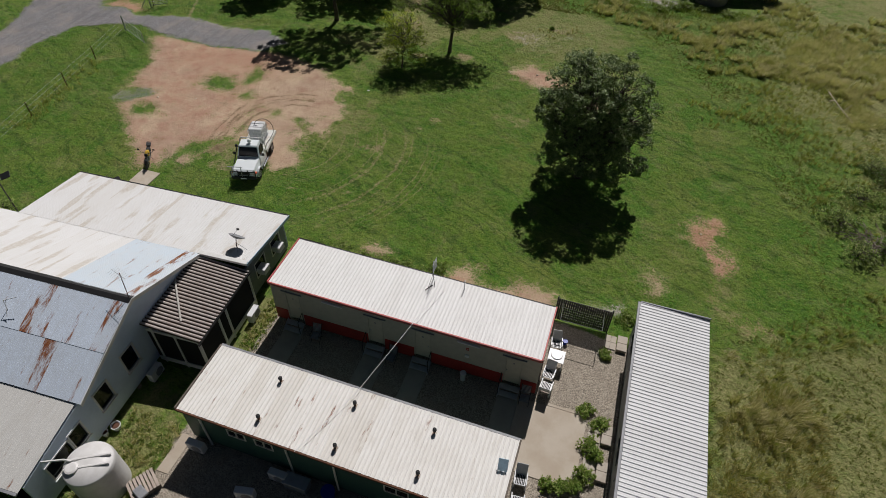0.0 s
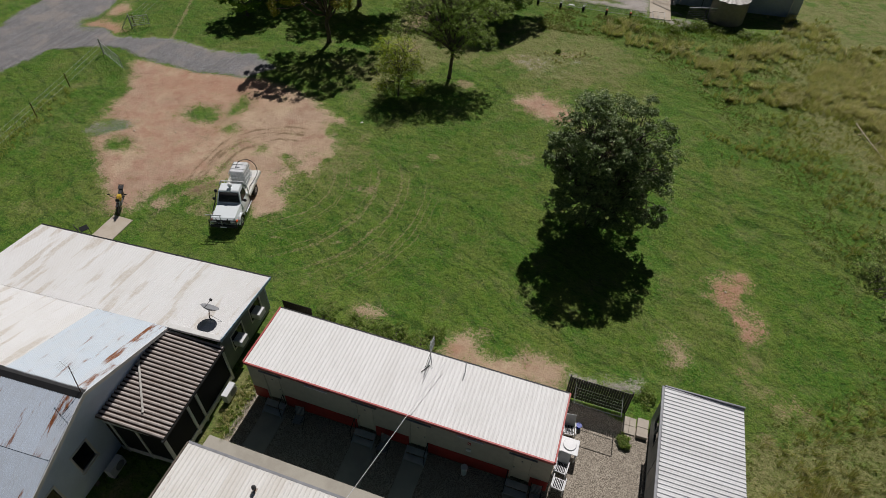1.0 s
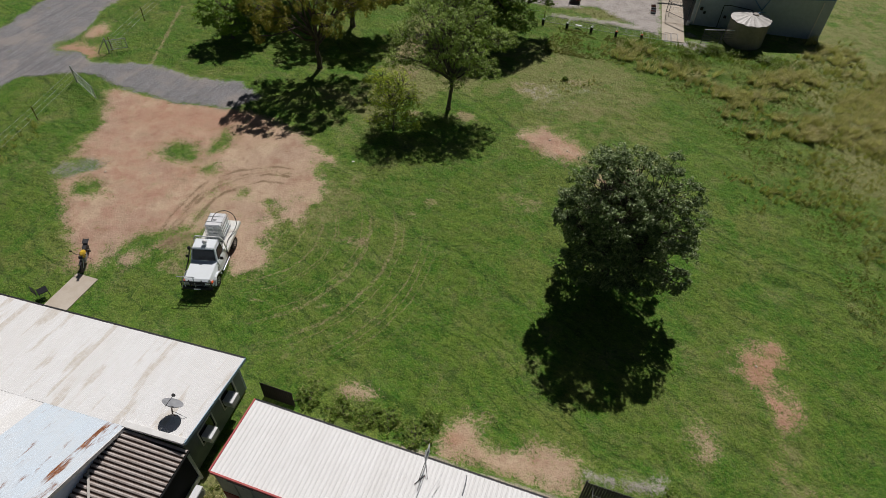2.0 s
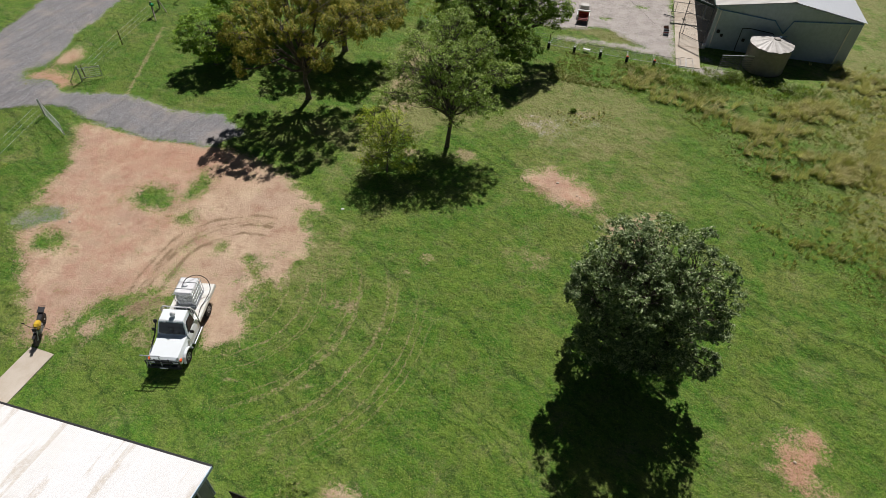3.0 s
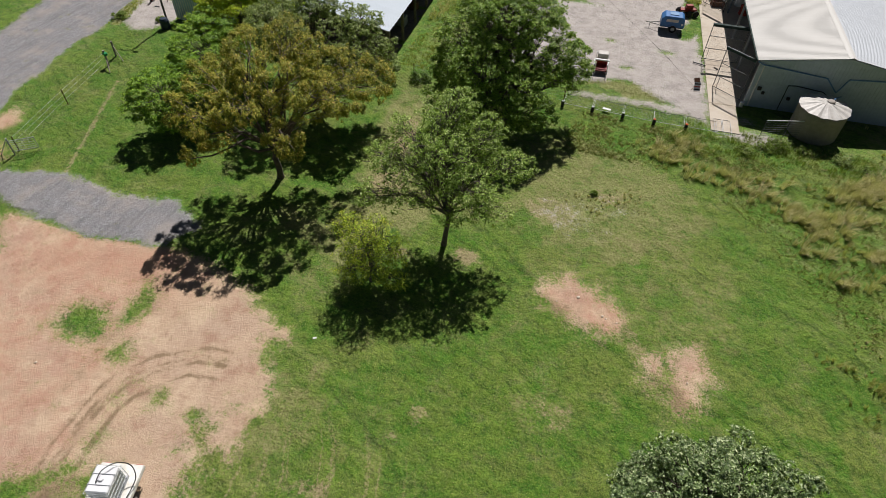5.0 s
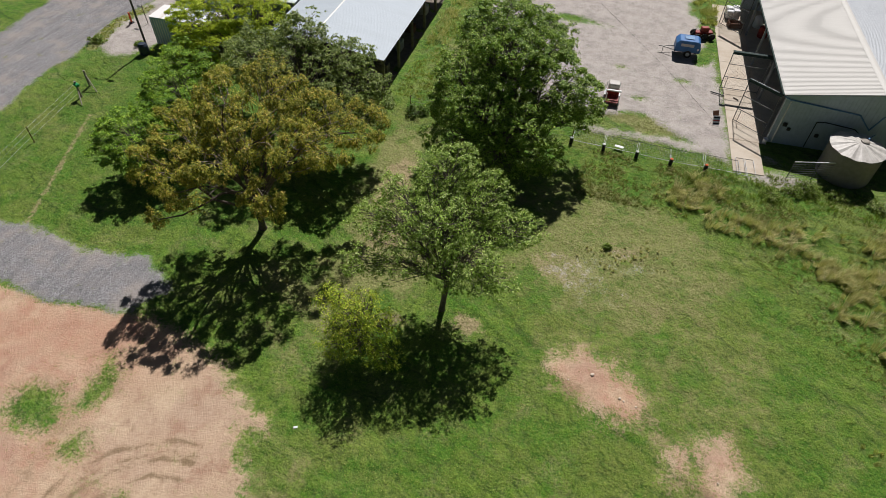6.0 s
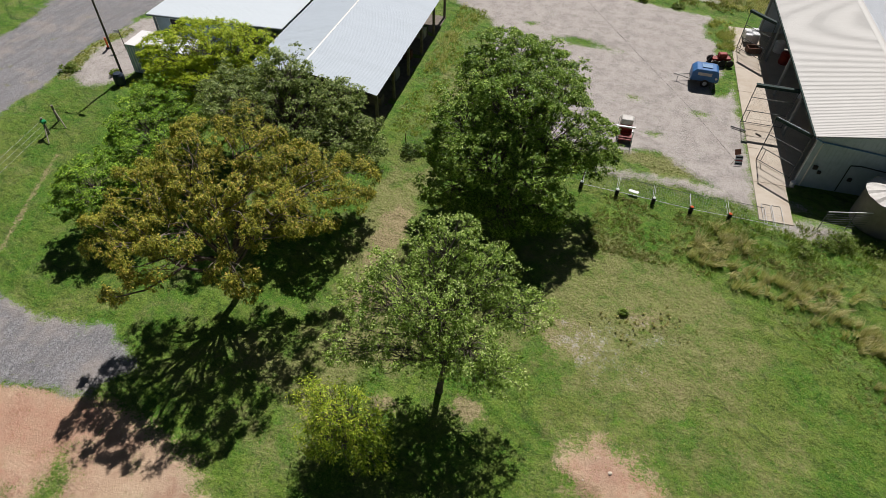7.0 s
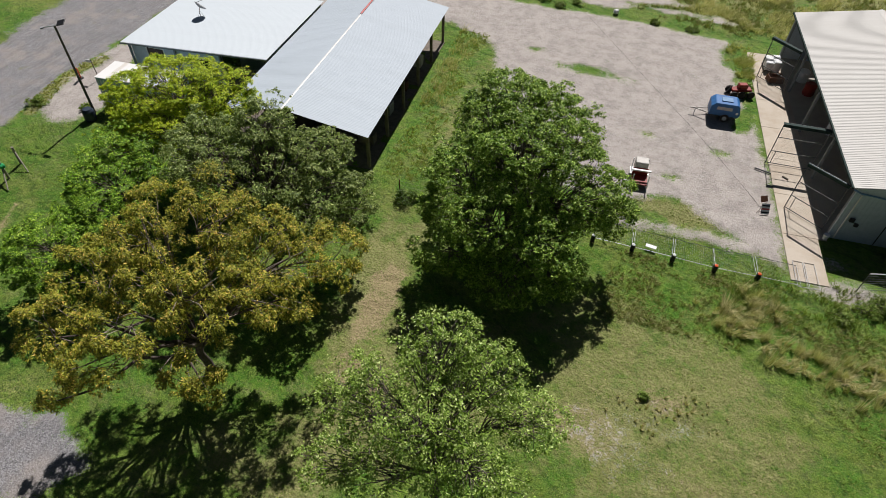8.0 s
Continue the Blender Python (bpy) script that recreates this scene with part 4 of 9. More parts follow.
        worn = np.maximum(worn, (0.1 + 1.1 * fractal(x, y, 1.1, 49 + k)) * soft_in(far_line(x, y, [(-11.9 + o, 11.2), (-12.7 + o, 14.4), (-12.8 + o, 16.7), (-12.5 + o, 18.0 - o * 0.4), (-11.6 + o * 0.7, 19.2 - o * 0.8), (-10.0, 20.4 - o), (-8.6, 20.6 - o)], 0.09) + 0.12 * w, 0.2))
    for cx, cy, rx, ry, s in ((-15.4, 19.6, 0.4, 2.6, 0.22), (7.3, 23.6, 1.3, 0.8, 0.42), (5.5, 24.6, 0.7, 0.5, 0.35), (0.8, 20.0, 0.3, 0.25, 0.7), (-1.4, 16.6, 1.0, 0.5, 0.6), (1.6, 21.2, 0.9, 0.6, 0.5),
                              (4.5, 37.8, 1.8, 1.5, 0.5), (-11.5, 12.5, 1.6, 1.0, 0.55), (-10.6, 10.6, 1.0, 0.5, 0.5), (0.2, 6.7, 1.2, 0.4, 0.5), (6.4, 30.0, 1.2, 0.6, 0.4), (12.6, 26.6, 1.3, 0.9, 0.5), (10.8, 29.6, 0.5, 0.8, 0.6), (11.6, 7.5, 0.4, 0.2, 0.7),
                              (-6.2, 21.0, 0.9, 2.0, 0.15), (-3.4, 31.0, 1.4, 0.8, 0.5), (24.0, 6.2, 0.8, 0.5, 0.6), (0.7, 32.2, 0.5, 0.4, 0.9), (-11.7, 33.6, 0.7, 0.4, 0.9), (-7.4, 42.0, 0.9, 3.2, 0.8), (-6.2, 37.0, 1.2, 1.6, 0.6), (8.4, 40.6, 1.6, 0.8, 0.5), (9.5, 36.6, 1.4, 0.8, 0.3)):
        worn = np.maximum(worn, s * soft_in(far_oval(x, y, cx, cy, rx, ry) + w, 0.4))
    ash = 0.33 * soft_in(np.minimum(far_oval(x, y, 5.7, 37.7, 2.2, 1.7), far_oval(x, y, 7.8, 39.2, 1.8, 0.8)) + 2.0 * w, 1.4)
    lawn_edge = (1 - yard) * (1 - rock) * (1 - pebble)
    return dirt * lawn_edge, rock, yard * (1 - rock), red, straw, worn, pebble, pale, ash


def ground_height(x, y):
    near = (fractal(x * 0.8 + y * 0.2, y, 0.9, 7, 3) - 0.5) * 0.16 + (fractal(x, y, 2.4, 3) - 0.5) * 0.12 + (fractal(x, y, 0.6, 5, 2) - 0.5) * 0.06 - 0.02
    return near


gx, gy = spread(-50, 36, 0.2, 1800), spread(-14, 92, 0.2, 1800)
px, py = np.meshgrid(gx, gy)
px, py = px.ravel(), py.ravel()
z_dirt, z_rock, z_yard, z_red, z_straw, z_worn, z_pebble, z_pale, z_ash = zones(px, py)
smoothed = np.clip(z_dirt + z_rock + z_yard + z_pebble, 0, 1)
gz = ground_height(px, py) * (1 - 0.75 * smoothed) - 0.012 * smoothed
quiet = np.maximum(soft_in(far_poly(px, py, [(-18, -14), (-18, 5), (-1, 5.5), (22.5, 5.3), (22.5, -14)]), 0.5), soft_in(far_poly(px, py, [(11.8, 51), (16.9, 51), (30, 56), (30, 80), (11, 80)]), 0.5))
gz = gz * (1 - quiet) - 0.01 * quiet
nx, ny = len(gx), len(gy)
q = np.arange(nx * ny).reshape(ny, nx)
quads = np.stack([q[:-1, :-1], q[:-1, 1:], q[1:, 1:], q[1:, :-1]], -1).reshape(-1, 4)
g_me = raw_mesh("ground", np.stack([px, py, gz], -1), quads, M["ground"], smooth=True)
for layer, cols in (("zone_a", (z_dirt, z_rock, z_yard)), ("zone_b", (z_red, z_straw, z_worn)), ("zone_c", (z_pebble, z_pale, z_ash))):
    att = g_me.color_attributes.new(layer, 'FLOAT_COLOR', 'POINT')
    att.data.foreach_set("color", np.stack([*cols, np.ones_like(px)], -1).astype(np.float32).ravel())
ground = tagged(new("ground", g_me), "mown green paddock with bare pink dirt and grey gravel", "ground", kind="structure")


# ---- slabs and paths ----
def slab(name, x0, x1, y0, y1, z, mat_name, label, m=None, bevel=0.015):
    bm = bmesh.new()
    box(bm, x0, x1, y0, y1, -0.12, z, bevel)
    return solid(name, bm, M[mat_name], label, "path", kind="structure", m=m)


for px0, px1 in ((0.72, 1.85), (5.4, 6.6), (7.95, 8.95), (12.65, 13.7)):
    slab("path", px0, px1, -2.5, -0.35, 0.03, "concrete", "narrow grey concrete path from cabin steps across gravel")
slab("path", -1.0, 14.6, -3.35, -2.504, 0.034, "concrete", "grey concrete walkway along the green cabin")
slab("path", 13.704, 17.1, -4.15, -0.35, 0.038, "concrete_warm", "pale concrete slab between the cabins", bevel=0.02)
slab("path", 15.0, 17.1, -0.346, -0.2, 0.036, "concrete_warm", "pale concrete slab edge between the cabins")
slab("path", -15.55, -14.1, 4.6, 8.45, 0.04, "concrete_warm", "worn concrete strip leading to the house", m=None)

# ---- cabins ----
def cabin_roof(parent, x0, x1, y0, y1, z0, z1, mat_name, trim, rise=0.0):
    roof_sheets(parent, x0 + 0.03, x1 - 0.03, y0, z0, y1, z1, M[mat_name], 0.76, 0.19, 0.026, "rib")
    bm = bmesh.new()
    lo = min(z0, z1)
    box(bm, x0 - 0.03, x0 + 0.04, y0 - 0.04, y1 + 0.04, lo - 0.14, max(z0, z1) + 0.045, 0.01)
    part("barge_trim", bm, M[trim], parent)
    bm = bmesh.new()
    box(bm, x1 - 0.04, x1 + 0.03, y0 - 0.04, y1 + 0.04, lo - 0.14, max(z0, z1) + 0.045, 0.01)
    part("barge_trim", bm, M[trim], parent)


def outdoor_unit(label, m, group="air conditioners"):
    """A split-system outdoor unit on feet."""
    t = thing("air_conditioner", label, "air conditioner", m, group)
    bm = bmesh.new()
    box(bm, -0.42, 0.42, -0.16, 0.16, 0.08, 0.68, 0.02)
    part("casing", bm, M["plastic_white"], t)
    bm = bmesh.new()
    tube(bm, (0.1, -0.161, 0.39), (0.1, -0.175, 0.39), 0.24, seg=20)
    part("fan_grille", bm, M["grey_plastic"], t, "grey fan grille")
    for sx in (-0.3, 0.3):
        bm = bmesh.new()
        box(bm, sx - 0.04, sx + 0.04, -0.18, 0.18, 0, 0.082)
        part("foot", bm, M["dark"], t)
    return t


d1 = thing("cabin", "cream portable cabin with white ribbed roof and red trim", "cabin", group="portable cabins")
D1_DOORS = (0.83, 5.5, 8.06, 12.73)
bm = bmesh.new()
wall_x(bm, 0.02, 14.38, 0.05, 0.06, 0.42, 2.99, [(d, d + 0.81, 0.42, 2.45) for d in D1_DOORS])
part("front_wall", bm, M["cabin_wall"], d1)
bm = bmesh.new()
wall_x(bm, 0.02, 14.38, 3.19, 0.06, 0.42, 3.0)
part("rear_wall", bm, M["cabin_wall"], d1)
for x in (0.02, 14.32):
    bm = bmesh.new()
    box(bm, x, x + 0.06, 0.112, 3.188, 0.42, 3.0)
    part("end_wall", bm, M["cabin_wall"], d1)
bm = bmesh.new()
box(bm, 0.05, 14.35, 0.12, 3.18, 0.36, 0.418)
part("floor_frame", bm, M["dark"], d1, "dark steel floor frame")
red_x = [0.02] + [v for d in D1_DOORS for v in (d - 0.06, d + 0.87)] + [14.38]
for a, b in zip(red_x[::2], red_x[1::2]):
    bm = bmesh.new()
    box(bm, a, b, 0.028, 0.048, 0.14, 1.0, 0.004)
    part("skirt_panel", bm, M["cabin_red"], d1, "red painted lower wall panel")
for i in range(7):
    for y in (0.4, 2.9):
        bm = bmesh.new()
        box(bm, 0.5 + i * 2.2, 0.8 + i * 2.2, y - 0.15, y + 0.15, -0.03, 0.358)
        part("pier", bm, M["concrete"], d1, "concrete block pier")
cabin_roof(d1, 0, 14.4, -0.02, 3.3, 3.045, 3.075, "cabin_roof", "red_trim")
bm = bmesh.new()
box(bm, 0.045, 14.355, -0.10, -0.022, 2.935, 3.10, 0.008)
part("fascia", bm, M["red_trim"], d1, "faded red fascia")
bm = bmesh.new()
box(bm, 0.0, 14.4, 3.305, 3.40, 2.96, 3.06, 0.008)
part("gutter", bm, M["dark"], d1, "dark rear gutter")
for i, d in enumerate(D1_DOORS):
    bm = bmesh.new()
    box(bm, d + 0.03, d + 0.78, 0.075, 0.115, 0.43, 2.42, 0.006)
    door = part("door", bm, M["cream_door"], d1, "closed cream door")
    bm = bmesh.new()
    hx = d + (0.70 if i % 2 == 0 else 0.10)
    tube(bm, (hx, 0.074, 1.42), (hx, 0.02, 1.42), 0.03, seg=10)
    part("handle", bm, M["steel"], door, "steel door knob")
    bm = bmesh.new()
    box(bm, d + 0.36, d + 0.44, 0.058, 0.073, 2.02, 2.10)
    part("number_plate", bm, M["grey_plastic"], door)
    for a, b, c, e in ((d, d + 0.028, 0.42, 2.45), (d + 0.782, d + 0.81, 0.42, 2.45), (d + 0.03, d + 0.78, 2.422, 2.45)):
        bm = bmesh.new()
        box(bm, a, b, 0.03, 0.11, c, e)
        part("door_frame", bm, M["cabin_wall"], d1)
    bm = bmesh.new()
    box(bm, d - 0.2, d + 1.0, -0.02, 0.048, 2.55, 2.585, 0.004)
    part("rain_hood", bm, M["grey_plastic"], d1, "thin grey rain hood over door")
for x in (3.0, 10.25):
    bm = bmesh.new()
    box(bm, x, x + 1.15, -0.03, 0.048, 2.56, 2.66, 0.015)
    part("wall_light", bm, M["plastic_white"], d1, "white batten light")
bm = bmesh.new()
box(bm, 10.72, 10.86, 0.036, 0.048, 2.06, 2.26)
part("sign", bm, M["cabin_red"], d1, "small red safety sign")
bm = bmesh.new()
box(bm, 10.755, 10.775, 0.030, 0.0355, 2.12, 2.22)
box(bm, 10.795, 10.825, 0.030, 0.0355, 2.12, 2.18)
part("sign_mark", bm, M["plastic_white"], d1, "white mark on sign")
bm = bmesh.new()
box(bm, 10.68, 10.9, 0.0, 0.048, 1.5, 1.72, 0.01)
part("meter_box", bm, M["plastic_white"], d1, "small white box on wall")


def cabin_steps(x, side):
    t = thing("cabin_steps", "galvanised two-tread steps with one handrail", "steps", pose(x, 0, 0), "cabin steps")
    for y0, z in ((-0.36, 0.36), (-0.66, 0.19)):
        bm = bmesh.new()
        box(bm, -0.5, 0.5, y0, y0 + 0.31, z - 0.035, z, 0.008)
        part("tread", bm, M["steel"], t)
    for s in (-0.51, 0.47):
        bm = bmesh.new()
        prism(bm, [(-0.70, 0.0), (-0.60, 0.0), (-0.03, 0.33), (-0.03, 0.40), (-0.12, 0.40), (-0.70, 0.10)], s, s + 0.035, 'x')
        part("stringer", bm, M["steel"], t)
    bm = bmesh.new()
    s = 0.5 * side
    pipe(bm, [(s, -0.62, 0.15), (s, -0.62, 1.05), (s, -0.10, 1.30), (s, -0.10, 0.38)], 0.02)
    part("handrail", bm, M["dark"], t, "dark tube handrail")


for d, s in zip(D1_DOORS, (1, -1, 1, -1)):
    cabin_steps(d + 0.4, s)


def folding_chair(x, y, turn):
    t = thing("folding_chair", "dark slatted folding chair on the gravel", "chair", pose(x, y, 0.0, 0, 0, turn), "chairs by the cabin")
    for i in range(6):
        bm = bmesh.new()
        box(bm, -0.22, 0.22, -0.24 + i * 0.075, -0.185 + i * 0.075, 0.42, 0.44)
        part("seat_slat", bm, M["grey_plastic"], t)
    for i in range(7):
        bm = bmesh.new()
        z = 0.52 + i * 0.075
        box(bm, -0.22, 0.22, 0.21 + i * 0.018, 0.235 + i * 0.018, z, z + 0.05)
        part("back_slat", bm, M["grey_plastic"], t)
    for sx in (-0.24, 0.24):
        bm = bmesh.new()
        pipe(bm, [(sx, -0.26, 0), (sx, 0.20, 0.46), (sx, 0.36, 1.06)], 0.014)
        part("back_frame", bm, M["dark"], t)
        bm = bmesh.new()
        pipe(bm, [(sx, 0.34, 0), (sx, -0.24, 0.62), (sx, 0.2, 0.64)], 0.014)
        part("leg", bm, M["dark"], t)
    return t


for x, y, a in ((2.68, -0.6, 4), (6.95, -0.55, -6), (13.98, -0.55, 3)):
    folding_chair(x, y, a)
bm = bmesh.new()
lathe(bm, [(0.13, 0), (0.13, 0.5), (0.16, 0.52), (0.16, 0.6), (0.1, 0.62)], 14)
solid("ash_bin", bm, M["plastic_white"], "small white bin against the red cabin skirt", "bin", m=pose(10.75, -0.3, 0))

# the green cabin, nearest the walk's start
d2 = thing("cabin", "dark green portable cabin with cream ribbed roof", "cabin", group="portable cabins")
D2_WIN = ((2.25, 3.05), (3.6, 4.4), (9.6, 10.6), (12.0, 13.0))
bm = bmesh.new()
wall_x(bm, 0.0, 14.3, -7.5, 0.06, 0.3, 2.82, [(a, b, 1.75, 2.25) for a, b in D2_WIN])
part("front_wall", bm, M["green_wall"], d2)
bm = bmesh.new()
wall_x(bm, 0.0, 14.3, -4.28, 0.06, 0.3, 2.82)
part("rear_wall", bm, M["green_wall"], d2)
for x in (0.0, 14.24):
    bm = bmesh.new()
    box(bm, x, x + 0.06, -7.438, -4.282, 0.3, 2.82)
    part("end_wall", bm, M["green_wall"], d2)
bm = bmesh.new()
box(bm, 0.05, 14.25, -7.4, -4.3, -0.02, 0.298)
part("base", bm, M["dark"], d2)
for a, b in D2_WIN:
    bm = bmesh.new()
    for u in ((a - 0.05, a, 1.70, 2.30), (b, b + 0.05, 1.70, 2.30), (a, b, 1.70, 1.75), (a, b, 2.25, 2.30), ((a + b) / 2 - 0.02, (a + b) / 2 + 0.02, 1.75, 2.25)):
        box(bm, u[0], u[1], -7.53, -7.46, u[2], u[3])
    w = part("window", bm, M["white_paint"], d2, "white framed sliding window")
    bm = bmesh.new()
    box(bm, a, b, -7.475, -7.468, 1.75, 2.25)
    part("pane", bm, M["glass"], w)
cabin_roof(d2, -0.05, 14.38, -7.62, -4.16, 2.86, 2.93, "beige_roof", "timber")
bm = bmesh.new()
box(bm, -0.05, 14.38, -4.155, -4.04, 2.83, 2.93, 0.008)
part("gutter", bm, M["grey_plastic"], d2, "grey gutter along the rear eave")
bm = bmesh.new()
box(bm, -0.05, 14.38, -7.70, -7.625, 2.76, 2.87, 0.008)
part("fascia", bm, M["rust_steel"], d2, "brown front fascia")
for x in (0.95, 5.15, 7.35):
    bm = bmesh.new()
    pipe(bm, [(x, -7.66, 2.78), (x, -7.56, 2.5), (x, -7.55, 0.1)], 0.045)
    part("downpipe", bm, M["white_paint"], d2, "white downpipe")
for x, y in ((3.57, -4.95), (3.62, -6.9), (7.19, -4.95), (7.25, -7.0), (10.86, -5.0), (10.84, -6.95)):
    t = thing("roof_vent", "rusty pipe vent with dark cowl on cream roof", "vent", pose(x, y, 2.88), "roof vents")
    bm = bmesh.new()
    tube(bm, (0, 0, -0.03), (0, 0, 0.24), 0.05, seg=10)
    part("stack", bm, M["rust_steel"], t)
    bm = bmesh.new()
    lathe(bm, [(0.055, 0.22), (0.09, 0.24), (0.085, 0.34), (0.03, 0.37)], 12)
    part("cowl", bm, M["dark"], t)
    bm = bmesh.new()
    box(bm, -0.09, 0.09, -0.13, 0.09, 0.035, 0.05)
    part("flashing", bm, M["terracotta"], t)
t = thing("panel_antenna", "white flat panel antenna on a short stand", "antenna", pose(14.0, -5.85, 2.93, 0, 0, 8))
bm = bmesh.new()
box(bm, -0.2, 0.2, -0.015, 0.015, 0.12, 0.62, 0.01, pose(0, 0.05, 0, -48))
part("panel", bm, M["pale_blue"], t)
for sx in (-0.15, 0.15):
    bm = bmesh.new()
    pipe(bm, [(sx, 0.2, 0.0), (sx, 0.16, 0.12), (sx, 0.46, 0.34), (sx, 0.5, 0.0)], 0.012)
    part("leg", bm, M["steel"], t)
for x, y, a in ((0.45, -7.95, 0), (4.65, -7.95, 0), (3.7, -9.1, 12)):
    outdoor_unit("white outdoor air conditioner beside the green cabin", pose(x, y, 0, 0, 0, a))
bm = bmesh.new()
lathe(bm, [(0.24, 0), (0.28, 0.75), (0.31, 0.78), (0.31, 0.84)], 16)
solid("bin", bm, M["blue_bin"], "bright blue plastic bin beside green cabin", "bin", m=pose(7.12, -8.0, 0))
t = thing("storage_box", "low grey metal box beside green cabin", "box", pose(5.55, -7.95, 0))
bm = bmesh.new()
box(bm, -0.55, 0.55, -0.25, 0.25, 0, 0.5, 0.02)
part("body", bm, M["grey_plastic"], t)
bm = bmesh.new()
box(bm, -0.58, 0.58, -0.28, 0.28, 0.502, 0.56, 0.01)
part("lid", bm, M["steel"], t)

# the grey cabin that stands across
d3 = thing("cabin", "grey portable cabin with grey ribbed roof", "cabin", pose(20.08, -2.05, 0, 0, 0, 90.6), "portable cabins")
D3_WIN = ((5.2, 6.4), (-0.9, 0.3), (-4.5, -3.3))
bm = bmesh.new()
wall_x(bm, -7.15, 7.1, 1.5, 0.06, 0.35, 2.9, [(a, b, 1.3, 2.3) for a, b in D3_WIN] + [(3.4, 4.2, 0.42, 2.42), (-2.4, -1.6, 0.42, 2.42)])
part("front_wall", bm, M["grey_wall"], d3)
bm = bmesh.new()
wall_x(bm, -7.15, 7.1, -1.6, 0.06, 0.35, 2.9)
part("rear_wall", bm, M["grey_wall"], d3)
for x in (-7.15, 7.04):
    bm = bmesh.new()
    box(bm, x, x + 0.06, -1.538, 1.498, 0.35, 2.9)
    part("end_wall", bm, M["grey_wall"], d3)
bm = bmesh.new()
box(bm, -7.1, 7.05, -1.55, 1.5, -0.02, 0.348)
part("base", bm, M["dark"], d3)
for a, b in D3_WIN:
    bm = bmesh.new()
    for u in ((a - 0.05, a, 1.25, 2.35), (b, b + 0.05, 1.25, 2.35), (a, b, 1.25, 1.3), (a, b, 2.3, 2.35), ((a + b) / 2 - 0.025, (a + b) / 2 + 0.025, 1.3, 2.3)):
        box(bm, u[0], u[1], 1.515, 1.59, u[2], u[3])
    w = part("window", bm, M["grey_plastic"], d3, "aluminium sliding window")
    bm = bmesh.new()
    box(bm, a, b, 1.525, 1.535, 1.3, 2.3)
    part("pane", bm, M["glass"], w)
for a in (3.4, -2.4):
    bm = bmesh.new()
    box(bm, a + 0.01, a + 0.79, 1.51, 1.55, 0.43, 2.41, 0.005)
    dd = part("door", bm, M["grey_plastic"], d3, "grey door")
    bm = bmesh.new()
    tube(bm, (a + 0.7, 1.552, 1.4), (a + 0.7, 1.61, 1.4), 0.03)
    part("handle", bm, M["steel"], dd)
roof_sheets(d3, -7.2, 7.18, -1.72, 2.96, 1.66, 3.06, M["grey_roof"], 0.75, 0.188, 0.03, "rib")
bm = bmesh.new()
box(bm, -7.24, 7.22, 1.665, 1.78, 2.95, 3.07, 0.01)
part("gutter", bm, M["grey_plastic"], d3, "pale grey gutter")
for x in (-7.26, 7.185):
    bm = bmesh.new()
    box(bm, x, x + 0.07, -1.74, 1.66, 2.88, 3.11, 0.008)
    part("barge_trim", bm, M["grey_plastic"], d3)


def paver_landing(y):
    """Pavers and a step block at a door of the grey cabin."""
    t = thing("landing", "sandstone pavers and a step beside grey cabin", "paving", pose(17.8, y, 0), "cabin landings")
    for i in range(2):
        for j in range(2):
            bm = bmesh.new()
            box(bm, -0.55 + i * 0.3, -0.26 + i * 0.3, -0.45 + j * 0.46, 0.0 + j * 0.46, -0.02, 0.045, 0.008)
            part("paver", bm, M["paver"], t)
    for j in range(2):
        bm = bmesh.new()
        box(bm, 0.08, 0.6, -0.5 + j * 0.5, -0.012 + j * 0.5, 0, 0.2, 0.012)
        part("step_block", bm, M["paver"], t)


for y in (4.55, -1.05, -2.9):
    paver_landing(y)

# ---- slatted screen fence with a fold-down clothes line ----
fence = thing("slat_fence", "black slatted screen fence beside the cabin", "fence", pose(14.35, 5.12, 0))
slat_bm = bmesh.new()
box(slat_bm, 0, 0.098, -0.012, 0.012, 0.06, 1.78)
slat_me = done(slat_bm, "slat", M["black_steel"])
for i in range(25):
    share("slat", slat_me, fence, pose(0.04 + i * 0.113, 0, 0))
for z in (0.35, 1.45):
    bm = bmesh.new()
    box(bm, 0, 2.9, 0.014, 0.05, z, z + 0.05)
    part("rail", bm, M["black_steel"], fence)
for x in (-0.04, 2.87):
    bm = bmesh.new()
    box(bm, x, x + 0.07, 0.014, 0.084, -0.1, 1.85)
    part("post", bm, M["black_steel"], fence)
line = thing("clothes_line", "grey fold-down clothes line frame on the fence", "clothes line", pose(14.6, 5.12, 1.5))
bm = bmesh.new()
pipe(bm, [(0.05, -0.02, 0.05), (0.12, -1.2, 0.02), (2.3, -1.2, 0.02), (2.25, -0.02, 0.05)], 0.02)
part("outer_tube", bm, M["dull_steel"], line)
bm = bmesh.new()
pipe(bm, [(0.07, -0.35, 0.04), (2.26, -0.35, 0.04)], 0.015)
part("inner_tube", bm, M["dull_steel"], line)
for i in range(4):
    bm = bmesh.new()
    pipe(bm, [(0.1, -0.5 - i * 0.16, 0.035), (2.28, -0.5 - i * 0.16, 0.03)], 0.004, 4)
    part("cord", bm, M["plastic_white"], line)
for x in (0.05, 2.25):
    bm = bmesh.new()
    box(bm, x - 0.03, x + 0.03, -0.045, -0.01, -0.15, 0.12)
    part("bracket", bm, M["dark"], line)
# dark paling fence between the house and the cabin
t = thing("paling_fence", "dark timber paling fence behind cabin and house", "fence", pose(-1.2, 5.0, 0))
pal = bmesh.new()
box(pal, 0, 0.1, -0.01, 0.01, 0, 1.25)
pal_me = done(pal, "paling", M["inside"])
for i in range(15):
    share("paling", pal_me, t, pose(i * 0.115, 0, 0))
